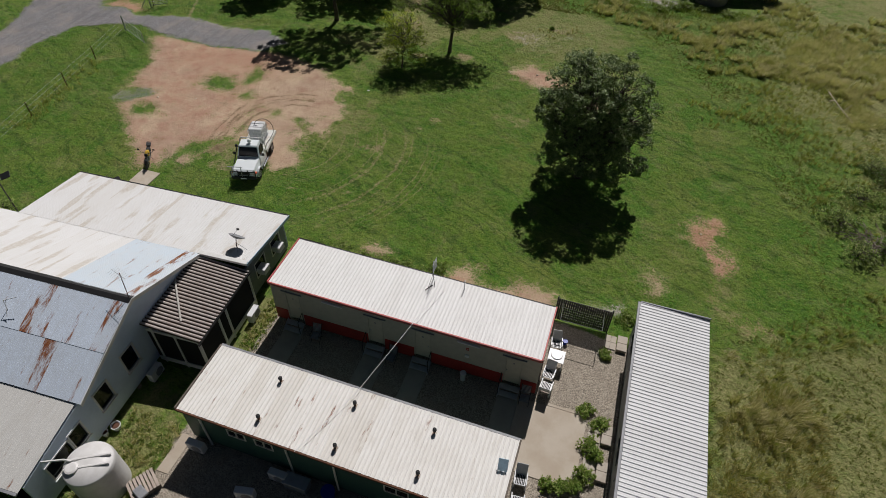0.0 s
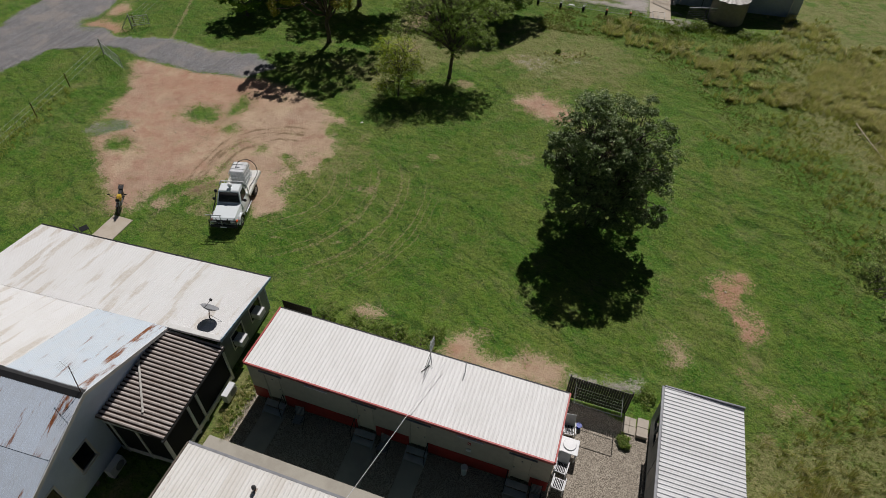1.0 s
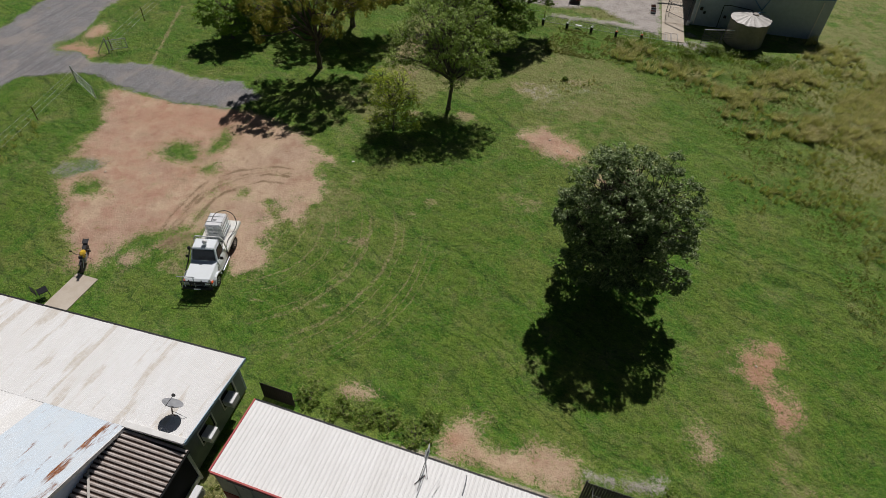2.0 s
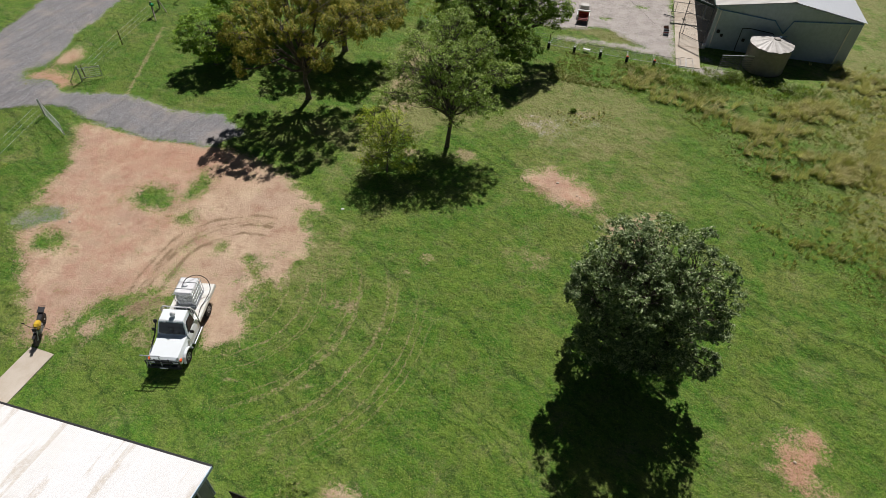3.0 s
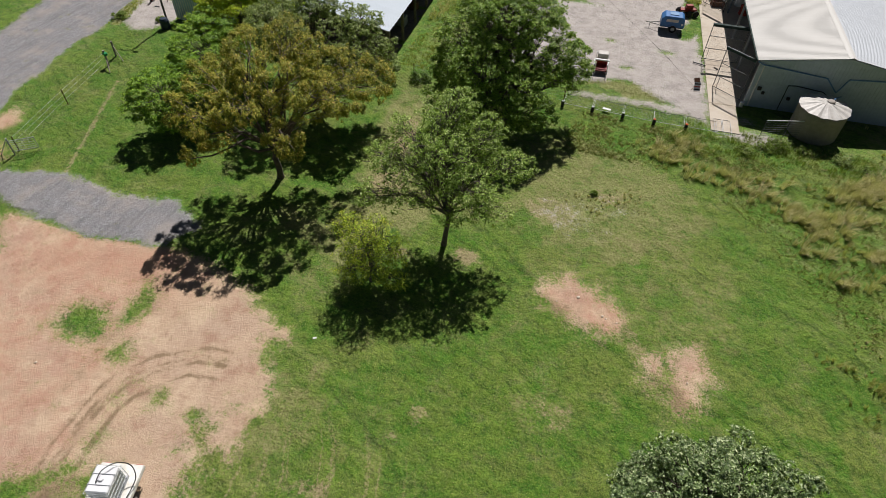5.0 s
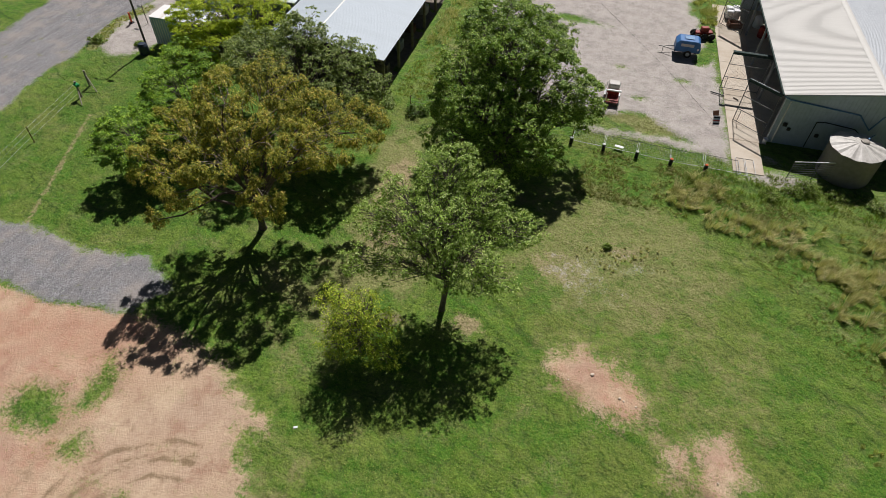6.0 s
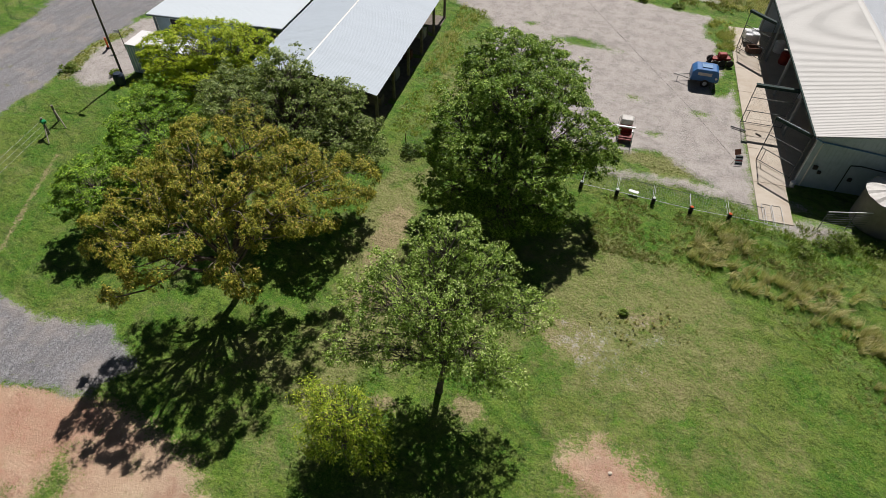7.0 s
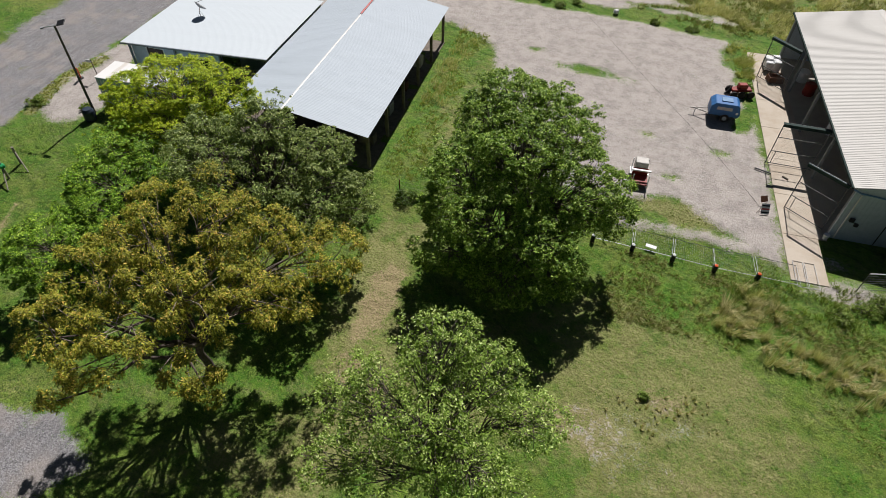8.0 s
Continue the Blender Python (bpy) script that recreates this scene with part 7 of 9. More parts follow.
bm = bmesh.new()
loft(bm, [(1.02, outline(0.78, 1.17, 1.20, 0.02)), (0.72, outline(0.71, 1.17, 1.86, 0.06)), (0.66, outline(0.70, 1.17, 1.90, 0.08)), (0.05, outline(0.70, 1.17, 1.93, 0.08)), (-0.06, outline(0.72, 1.17, 1.86, 0.06))])
part("cab_top", bm, M["ute_white"], ute)
bm = bmesh.new()
v = [bm.verts.new(p) for p in ((1.03, -0.68, 1.22), (1.03, 0.68, 1.22), (0.76, 0.60, 1.80), (0.76, -0.60, 1.80), (1.0, -0.68, 1.20), (1.0, 0.68, 1.20), (0.72, 0.60, 1.78), (0.72, -0.60, 1.78))]
for f in ((0, 1, 2, 3), (7, 6, 5, 4), (0, 4, 5, 1), (1, 5, 6, 2), (2, 6, 7, 3), (3, 7, 4, 0)):
    bm.faces.new([v[i] for i in f])
part("windscreen", bm, M["glass"], ute, "dark windscreen")
for s in (-1, 1):
    bm = bmesh.new()
    v = [bm.verts.new(p) for p in ((0.86, s * 0.79, 1.22), (0.06, s * 0.79, 1.22), (0.08, s * 0.725, 1.76), (0.62, s * 0.725, 1.76))]
    w = [bm.verts.new((p.co.x, p.co.y - s * 0.03, p.co.z)) for p in v]
    bm.faces.new(v)
    bm.faces.new(w[::-1])
    for i in range(4):
        bm.faces.new((v[i], v[(i + 1) % 4], w[(i + 1) % 4], w[i]))
    part("side_window", bm, M["glass"], ute)
    bm = bmesh.new()
    box(bm, 0.82, 0.92, s * 0.98 - 0.1, s * 0.98 + 0.1, 1.22, 1.42, 0.03)
    pipe(bm, [(0.86, s * 0.84, 1.25), (0.87, s * 0.98, 1.3)], 0.02)
    part("mirror", bm, M["black_steel"], ute)
    bm = bmesh.new()
    box(bm, 2.36, 2.44, s * 0.58 - 0.13, s * 0.58 + 0.13, 0.72, 0.92, 0.03)
    part("headlight", bm, M["plastic_white"], ute, "clear headlight")
    bm = bmesh.new()
    box(bm, 2.2, 2.39, s * 0.80 - 0.05, s * 0.80 + 0.05, 0.76, 0.9, 0.03)
    part("indicator", bm, M["orange"], ute, "amber indicator")
    bm = bmesh.new()
    tube(bm, (1.0, s * 0.93, 0.42), (-0.1, s * 0.93, 0.42), 0.03)
    part("side_step", bm, M["steel"], ute)
    for x, name in ((1.72, "front_wheel"), (-1.3, "rear_wheel")):
        bm = bmesh.new()
        prof = [(0.2, -0.12), (0.36, -0.12), (0.39, -0.08), (0.39, 0.08), (0.36, 0.12), (0.2, 0.12)]
        lathe(bm, prof, 24)
        bmesh.ops.transform(bm, matrix=Matrix.Translation((x, s * 0.76, 0.39)) @ Euler((radians(90), 0, 0)).to_matrix().to_4x4(), verts=bm.verts)
        wh = part(name, bm, M["rubber"], ute, "black off-road tyre")
        bm = bmesh.new()
        tube(bm, (x, s * 0.76 - 0.125, 0.39), (x, s * 0.76 + 0.125, 0.39), 0.2, seg=18)
        part("rim", bm, M["steel"], wh)
        for k in range(5):
            bm = bmesh.new()
            a = 2 * math.pi * k / 5
            tube(bm, (x + 0.12 * math.cos(a), s * 0.886, 0.39 + 0.12 * math.sin(a)), (x + 0.12 * math.cos(a), s * 0.892, 0.39 + 0.12 * math.sin(a)), 0.045, seg=10)
            part("rim_hole", bm, M["dark"], wh)
    bm = bmesh.new()
    pts = [(1.72 + 0.5 * math.cos(a), 0.39 + 0.5 * math.sin(a)) for a in np.linspace(0.05, math.pi - 0.05, 9)]
    inner = [(1.72 + 0.44 * math.cos(a), 0.39 + 0.44 * math.sin(a)) for a in np.linspace(math.pi - 0.05, 0.05, 9)]
    prism(bm, pts + inner, s * 0.87 - 0.06, s * 0.87 + 0.06, 'y')
    part("wheel_flare", bm, M["ute_white"], ute)
bm = bmesh.new()
box(bm, -2.55, 2.3, -0.42, 0.42, 0.42, 0.56)
part("chassis", bm, M["black_steel"], ute)
bm = bmesh.new()
box(bm, 2.425, 2.45, -0.42, 0.42, 0.68, 0.95, 0.01)
part("grille", bm, M["dark"], ute, "dark grille")
bm = bmesh.new()
box(bm, 2.46, 2.62, -0.86, 0.86, 0.45, 0.66, 0.04)
pipe(bm, [(2.55, -0.84, 0.6), (2.55, -0.84, 1.05), (2.55, 0.84, 1.05), (2.55, 0.84, 0.6)], 0.032)
pipe(bm, [(2.55, -0.84, 0.85), (2.55, 0.84, 0.85)], 0.02)
for y in (-0.35, 0.35):
    pipe(bm, [(2.55, y, 0.6), (2.55, y, 1.2)], 0.028)
part("bull_bar", bm, M["black_steel"], ute, "black steel bull bar")
bm = bmesh.new()
pipe(bm, [(2.52, -0.98, 1.42), (2.52, 0.02, 1.42)], 0.028)
for y in (-0.66, -0.08):
    pipe(bm, [(2.56, y, 0.62), (2.52, y, 1.41)], 0.026)
pipe(bm, [(2.52, -0.66, 1.40), (2.62, -0.8, 0.66)], 0.02)
part("bar_hoop", bm, M["steel"], ute, "silver upper hoop")
bm = bmesh.new()
box(bm, 2.626, 2.636, -0.2, 0.2, 0.5, 0.6)
part("plate", bm, M["plastic_white"], ute, "plain pale plate")
bm = bmesh.new()
pipe(bm, [(1.75, -0.84, 1.05), (1.1, -0.87, 1.22), (0.74, -0.78, 1.78)], 0.038)
lathe(bm, [(0.06, 1.75), (0.09, 1.8), (0.1, 1.9), (0.06, 1.96)], 12, (0.74, -0.79, 0))
part("snorkel", bm, M["black_steel"], ute, "black snorkel")
bm = bmesh.new()
lathe(bm, [(0.05, 1.9), (0.04, 1.98), (0.11, 2.01), (0.14, 2.08), (0.13, 2.16), (0.07, 2.23), (0.01, 2.25)], 14, (0.42, 0.05, 0))
part("beacon", bm, M["plastic_white"], ute, "white dome antenna on the roof")
for y in (-0.3, 0.3):
    bm = bmesh.new()
    pipe(bm, [(1.06, y, 1.215), (0.95, y + 0.35, 1.45)], 0.012, 4)
    part("wiper", bm, M["dark"], ute)
bm = bmesh.new()
box(bm, -2.63, -0.12, -0.92, 0.92, 0.90, 0.98, 0.01)
part("tray", bm, M["tray"], ute, "dusty cream flat tray")
for y0, y1 in ((-0.93, -0.89), (0.89, 0.93)):
    bm = bmesh.new()
    box(bm, -2.63, -0.12, y0, y1, 0.78, 0.899)
    part("tray_edge", bm, M["tray"], ute)
bm = bmesh.new()
pipe(bm, [(-0.14, -0.88, 0.98), (-0.12, -0.86, 1.75), (-0.12, -0.7, 1.98), (-0.12, 0.7, 1.98), (-0.12, 0.86, 1.75), (-0.14, 0.88, 0.98)], 0.035)
for y in np.linspace(-0.7, 0.7, 8):
    tube(bm, (-0.13, y, 1.0), (-0.12, y, 1.97), 0.016, seg=6)
part("headboard", bm, M["white_paint"], ute, "white tube headboard")
bm = bmesh.new()
box(bm, -2.68, -2.64, -0.85, -0.55, 0.75, 0.9, 0.01)
box(bm, -2.68, -2.64, 0.55, 0.85, 0.75, 0.9, 0.01)
part("tail_light", bm, M["cabin_red"], ute, "red tail lights")
bm = bmesh.new()
box(bm, -0.78, -0.26, -0.62, 0.5, 0.984, 1.05, 0.02)
solid("tool_tray", bm, M["dark"], "black rubber mat on the ute tray", "mat", m=UTE)

# caged water cube on the tray
ibc = thing("water_cube", "white plastic water cube in a steel cage", "tank", UTE @ pose(-1.5, 0.02, 0.982))
bm = bmesh.new()
box(bm, -0.56, 0.56, -0.46, 0.46, 0.12, 1.1, 0.05)
part("bottle", bm, M["plastic_white"], ibc)
bm = bmesh.new()
lathe(bm, [(0.12, 1.1), (0.12, 1.15), (0.09, 1.17)], 16)
part("lid", bm, M["plastic_white"], ibc)
bm = bmesh.new()
for z in (0.25, 0.5, 0.75, 1.0):
    pipe(bm, [(-0.6, -0.5, z), (0.6, -0.5, z), (0.6, 0.5, z), (-0.6, 0.5, z), (-0.6, -0.5, z)], 0.012, 5)
for i in range(7):
    x = -0.6 + i * 0.2
    for y in (-0.5, 0.5):
        tube(bm, (x, y, 0.12), (x, y, 1.05), 0.012, seg=5)
for i in range(4):
    for x in (-0.6, 0.6):
        tube(bm, (x, -0.3 + i * 0.2, 0.12), (x, -0.3 + i * 0.2, 1.05), 0.012, seg=5)
for x in (-0.2, 0.25):
    pipe(bm, [(x, -0.5, 1.05), (x, -0.45, 1.115), (x, 0.45, 1.115), (x, 0.5, 1.05)], 0.016, 5)
part("cage", bm, M["steel"], ibc)
bm = bmesh.new()
box(bm, -0.6, 0.6, -0.5, 0.5, 0.0, 0.11, 0.01)
part("pallet", bm, M["steel"], ibc)
bm = bmesh.new()
pts = [UTE @ Vector(p) for p in [(-1.3, -0.12, 2.13), (-1.75, 0.0, 2.3), (-2.15, 0.4, 2.2), (-2.25, 0.8, 1.8), (-1.95, 0.98, 1.35), (-1.45, 0.85, 1.08), (-0.9, 0.72, 1.0), (-0.35, 0.8, 1.0)]]
pts2 = []
for a, b, c, d in zip([pts[0]] + pts, pts, pts[1:], pts[2:] + [pts[-1]]):
    for s in (0, 0.25, 0.5, 0.75):
        pts2.append(0.5 * ((2 * b) + (c - a) * s + (2 * a - 5 * b + 4 * c - d) * s * s + (3 * b - a - 3 * c + d) * s ** 3))
pipe(bm, pts2 + [pts[-1]], 0.022, 6)
solid("hose", bm, M["dark"], "black hose looped from water cube to tray", "hose")

# ---- motorbike, x forward ----
BIKE = Matrix.Translation((-15.72, 9.32, 0)) @ Euler((0, 0, math.atan2(-1.75, 1.05))).to_matrix().to_4x4() @ Euler((radians(-10), 0, 0)).to_matrix().to_4x4()
bike = thing("motorbike", "black motorbike with yellow side panels on its stand", "motorbike", BIKE)
for x, name in ((0.72, "front_wheel"), (-0.68, "rear_wheel")):
    bm = bmesh.new()
    lathe(bm, [(0.22, -0.05), (0.32, -0.05), (0.34, 0), (0.32, 0.05), (0.22, 0.05)], 22)
    bmesh.ops.transform(bm, matrix=Matrix.Translation((x, 0, 0.33)) @ Euler((radians(90), 0, 0)).to_matrix().to_4x4(), verts=bm.verts)
    wh = part(name, bm, M["rubber"], bike)
    bm = bmesh.new()
    tube(bm, (x, -0.06, 0.33), (x, 0.06, 0.33), 0.06, seg=10)
    part("hub", bm, M["steel"], wh)
bm = bmesh.new()
loft(bm, [(0.38, outline(0.1, 0.72, 0.95, 0.05)), (0.2, outline(0.16, 0.68, 1.02, 0.06)), (-0.12, outline(0.12, 0.7, 0.92, 0.05))])
part("tank", bm, M["yellow"], bike, "yellow and black fuel tank")
bm = bmesh.new()
loft(bm, [(-0.1, outline(0.1, 0.76, 0.86, 0.03)), (-0.45, outline(0.14, 0.76, 0.86, 0.03)), (-0.95, outline(0.1, 0.84, 0.92, 0.03))])
part("seat", bm, M["black_steel"], bike)
bm = bmesh.new()
box(bm, -0.2, 0.35, -0.14, 0.14, 0.28, 0.66, 0.05)
part("engine", bm, M["grey_plastic"], bike, "dark alloy engine")
bm = bmesh.new()
for y in (-0.08, 0.08):
    pipe(bm, [(0.72, y, 0.33), (0.46, y, 1.0)], 0.024)
part("fork", bm, M["steel"], bike)
bm = bmesh.new()
pipe(bm, [(0.30, -0.42, 1.08), (0.42, -0.2, 1.04), (0.45, 0.2, 1.04), (0.30, 0.42, 1.08)], 0.018)
part("handlebar", bm, M["dark"], bike)
for y in (-0.4, 0.4):
    bm = bmesh.new()
    pipe(bm, [(0.33, y, 1.08), (0.36, y * 1.15, 1.26)], 0.01)
    box(bm, 0.34, 0.37, y * 1.2 - 0.08, y * 1.2 + 0.08, 1.22, 1.32, 0.02)
    part("mirror", bm, M["black_steel"], bike)
bm = bmesh.new()
box(bm, 0.5, 0.62, -0.11, 0.11, 0.85, 1.05, 0.04)
part("headlamp", bm, M["black_steel"], bike)
bm = bmesh.new()
box(bm, 0.4, 1.08, -0.07, 0.07, 0.69, 0.72, 0.01, pose(0, 0, 0, 0, -4, 0))
part("front_mudguard", bm, M["black_steel"], bike)
bm = bmesh.new()
box(bm, -1.0, -0.6, -0.16, 0.16, 0.93, 0.96, 0.01)
pipe(bm, [(-0.62, -0.15, 0.95), (-1.05, -0.15, 0.97), (-1.05, 0.15, 0.97), (-0.62, 0.15, 0.95)], 0.012)
part("rack", bm, M["black_steel"], bike, "black rear rack")
bm = bmesh.new()
pipe(bm, [(0.1, -0.16, 0.35), (-0.4, -0.2, 0.35), (-0.85, -0.2, 0.5)], 0.045)
part("exhaust", bm, M["steel"], bike)
bm = bmesh.new()
pipe(bm, [(-0.1, 0.15, 0.3), (-0.2, 0.36, -0.02)], 0.014)
part("side_stand", bm, M["dark"], bike)
# small dark thing by the house wall
t = thing("garden_chair", "black garden chair beside the house wall", "chair", pose(-16.0, 6.5, 0, 0, 0, 150))
bm = bmesh.new()
box(bm, -0.25, 0.25, -0.25, 0.25, 0.40, 0.44, 0.01)
part("seat", bm, M["black_steel"], t)
bm = bmesh.new()
box(bm, -0.25, 0.25, 0.22, 0.25, 0.45, 0.95, 0.01, pose(0, 0, 0, -12))
part("backrest", bm, M["black_steel"], t)
for x in (-0.22, 0.22):
    for y in (-0.22, 0.22):
        bm = bmesh.new()
        tube(bm, (x, y, 0), (x, y, 0.4), 0.015)
        part("leg", bm, M["black_steel"], t)

# ---- white plastic furniture beside the cabin end ----
def lounger(x, y, turn, label):
    t = thing("plastic_chair", label, "chair", pose(x, y, 0.0, 0, 0, turn), "white plastic chairs")
    bm = bmesh.new()
    box(bm, -0.25, 0.25, -0.26, 0.26, 0.40, 0.44, 0.015)
    part("seat", bm, M["plastic_white"], t)
    for i in range(6):
        bm = bmesh.new()
        box(bm, -0.2 + i * 0.07, -0.15 + i * 0.07, -0.22, 0.22, 0.441, 0.452)
        part("seat_slat", bm, M["dark"], t, "dark seat slat")
    bm = bmesh.new()
    box(bm, -0.25, 0.25, 0.0, 0.035, 0.0, 0.62, 0.015, pose(0, 0.25, 0.42, -22))
    part("backrest", bm, M["plastic_white"], t)
    for sx in (-0.29, 0.25):
        bm = bmesh.new()
        box(bm, sx, sx + 0.05, -0.28, 0.3, 0.62, 0.65, 0.01)
        part("armrest", bm, M["plastic_white"], t)
        for sy in (-0.27, 0.25):
            bm = bmesh.new()
            box(bm, sx, sx + 0.05, sy - 0.03, sy + 0.03, 0, 0.618)
            part("leg", bm, M["plastic_white"], t)


lounger(14.82, 3.15, 8, "white plastic armchair beside the cabin end")
lounger(14.82, 1.2, -5, "white plastic armchair with dark seat slats")
lounger(14.85, 0.42, 175, "white plastic armchair turned to the path")
t = thing("plastic_table", "white plastic table with a stool top on it", "table", pose(14.98, 2.2, 0))
bm = bmesh.new()
box(bm, -0.42, 0.42, -0.4, 0.4, 0.68, 0.72, 0.02)
part("tabletop", bm, M["plastic_white"], t)
for x in (-0.36, 0.36):
    for y in (-0.34, 0.34):
        bm = bmesh.new()
        tube(bm, (x, y, 0), (x, y, 0.68), 0.03)
        part("leg", bm, M["plastic_white"], t)
bm = bmesh.new()
lathe(bm, [(0.28, 0.72), (0.30, 0.75), (0.28, 0.77)], 22)
solid("round_tray", bm, M["plastic_white"], "round white tray on the plastic table", "tray", m=pose(14.98, 2.25, 0.002))
bm = bmesh.new()
lathe(bm, [(0.1, 0), (0.13, 0.2), (0.14, 0.24)], 12)
solid("bucket", bm, M["blue_bin"], "blue bucket among the white chairs", "bucket", m=pose(15.25, 3.65, 0.0))
for x, y, a in ((14.75, -4.6, 5), (14.85, -5.6, 185)):
    lounger(x, y, a, "white plastic chair at the green cabin's end")

# ---- roof aerials and the slung cable ----
t = thing("yagi_aerial", "rusty television aerial on the house ridge", "aerial", HOUSE @ pose(-4.1, -4.45, 5.0))
bm = bmesh.new()
tube(bm, (0, 0, -0.02), (-0.25, 0.35, 1.25), 0.018)
part("mast", bm, M["rust_steel"], t)
bm = bmesh.new()
tube(bm, (-0.75, 0.45, 1.25), (0.15, 0.15, 1.22), 0.01, seg=5)
for i in range(7):
    p = Vector((-0.7 + i * 0.13, 0.43 - i * 0.04, 1.245))
    tube(bm, p + Vector((-0.08, -0.25, 0)), p + Vector((0.08, 0.25, 0)), 0.006, seg=4)
part("elements", bm, M["steel"], t)
t = thing("tube_aerial", "white tube bracket on the rusty roof", "aerial", HOUSE @ pose(-9.5, -6.2, 4.33))
bm = bmesh.new()
pipe(bm, [(0, 0, 0), (0, 0.1, 0.6), (0.6, 0.35, 0.75)], 0.018)
pipe(bm, [(0.1, 0.15, 0.62), (0.3, -0.35, 0.05)], 0.014)
part("bracket", bm, M["plastic_white"], t)
t = thing("grid_antenna", "grey grid antenna on a thin mast above the cabin", "antenna", pose(7.97, 3.0, 3.06))
bm = bmesh.new()
tube(bm, (0, 0, 0), (0, 0, 1.35), 0.02)
part("mast", bm, M["steel"], t)
bm = bmesh.new()
for i in range(12):
    tube(bm, (0.08, -0.28 + i * 0.05, 0.75), (0.05, -0.28 + i * 0.05, 1.45), 0.006, seg=4)
for i in range(8):
    tube(bm, (0.07, -0.28, 0.78 + i * 0.09), (0.07, 0.28, 0.78 + i * 0.09), 0.007, seg=4)
part("grid", bm, M["plastic_white"], t)
bm = bmesh.new()
pipe(bm, [(0, 0, 0.5), (-0.05, -0.75, 0.03)], 0.012)
pipe(bm, [(0, 0, 0.5), (0.25, -0.5, 0.03)], 0.012)
pipe(bm, [(-0.15, -0.85, 0.04), (0.1, -0.4, 0.04)], 0.02)
part("stay", bm, M["dark"], t)
bm = bmesh.new()
tube(bm, (9.69, 2.85, 3.05), (9.69, 2.9, 3.75), 0.022)
solid("stub_pipe", bm, M["steel"], "short steel pipe standing on the cabin roof", "pipe")
bm = bmesh.new()
pts = []
for i in range(17):
    s = i / 16
    pts.append((8.75 + (7.0 - 8.75) * s, 2.75 + (-4.55 - 2.75) * s, 3.5 + (3.1 - 3.5) * s - 0.25 * s * (1 - s)))
pts.append((5.78, -7.75, 3.03))
pipe(bm, pts, 0.012, 6)
solid("slung_cable", bm, M["plastic_white"], "white cable slung from cabin mast to green cabin", "cable")

# ---- the white tank by the house, and the small yard round it ----
t = thing("water_tank", "white ribbed poly rainwater tank beside house", "tank", pose(-2.35, -10.65, 0, 0, 0, 30), "rainwater tanks")
bm = bmesh.new()
prof = [(1.0, 0.0)]
for i in range(14):
    z = 0.06 + i * 0.14
    prof += [(1.03, z), (1.0, z + 0.07)]
prof += [(1.0, 2.02), (0.96, 2.1), (0.3, 2.2), (0.0001, 2.21)]
lathe(bm, prof, 40)
part("shell", bm, M["tank_white"], t, smooth=True)
for y in (-0.2, 0.2):
    bm = bmesh.new()
    box(bm, -0.9, 0.9, y - 0.05, y + 0.05, 2.16, 2.23, 0.02)
    part("top_rib", bm, M["tank_white"], t)
bm = bmesh.new()
lathe(bm, [(0.27, 2.18), (0.27, 2.27), (0.2, 2.3)], 18, (-0.55, -0.2, 0))
part("hatch", bm, M["tank_white"], t)
bm = bmesh.new()
pipe(bm, [(-0.55, -0.25, 2.3), (-0.75, -0.35, 2.45), (-1.7, -0.9, 2.5), (-1.9, -1.0, 2.35)], 0.05)
solid("rain_pipe", bm, M["white_paint"], "white rain pipe from house gutter into tank", "pipe", m=pose(-2.35, -10.65, 0, 0, 0, -3))
t = thing("slat_pallet", "grey slatted pallet lying by the tank", "pallet", pose(-0.7, -10.2, 0.0, 0, 0, -32))
for i in range(8):
    bm = bmesh.new()
    box(bm, -0.5, 0.5, -0.6 + i * 0.15, -0.49 + i * 0.15, 0.32, 0.35)
    part("slat", bm, M["terracotta"], t)
for x in (-0.45, 0.39):
    bm = bmesh.new()
    box(bm, x, x + 0.06, -0.6, 0.58, 0.0, 0.318)
    part("runner", bm, M["timber"], t)
bm = bmesh.new()
box(bm, -0.3, 0.3, -0.22, 0.2, 0.0, 0.14, 0.03)
solid("tool_box", bm, M["grey_plastic"], "grey tool box on the slatted pallet", "box", m=pose(-0.5, -10.55, 0.352, 0, 0, -20))
for x, y, r, lab in ((-3.75, -8.3, 0.22, "round pale plant pot with soil"), (-4.0, -8.75, 0.16, "small white plant pot by the wall")):
    t = thing("plant_pot", lab, "plant pot", pose(x, y, 0), "plant pots")
    bm = bmesh.new()
    lathe(bm, [(r * 0.75, 0), (r, 0.28), (r * 1.08, 0.3), (r * 0.92, 0.3), (r * 0.85, 0.24)], 18)
    part("pot", bm, M["plastic_white"], t)
    bm = bmesh.new()
    lathe(bm, [(r * 0.8, 0.24), (r * 0.3, 0.262)], 14)
    part("soil", bm, M["rust_steel"], t)
slab("path", -0.75, -0.15, -9.4, -7.5, 0.02, "concrete_warm", "narrow pale concrete edge by the green cabin")

# rocks on the bare patch, a white scrap, a dead branch
def rock(x, y, s, seed):
    bm = bmesh.new()
    bmesh.ops.create_icosphere(bm, subdivisions=2, radius=s)
    r = random.Random(seed)
    o = Vector((r.random() * 9, r.random() * 9, 0))
    for v in bm.verts:
        v.co *= 1 + 0.45 * noise.noise(v.co / s * 1.3 + o)
        v.co.z *= 0.6
    solid("rock", bm, M["rock"], "pale rock on the bare dirt", "rock", "rocks on the dirt", m=pose(x, y, s * 0.25))


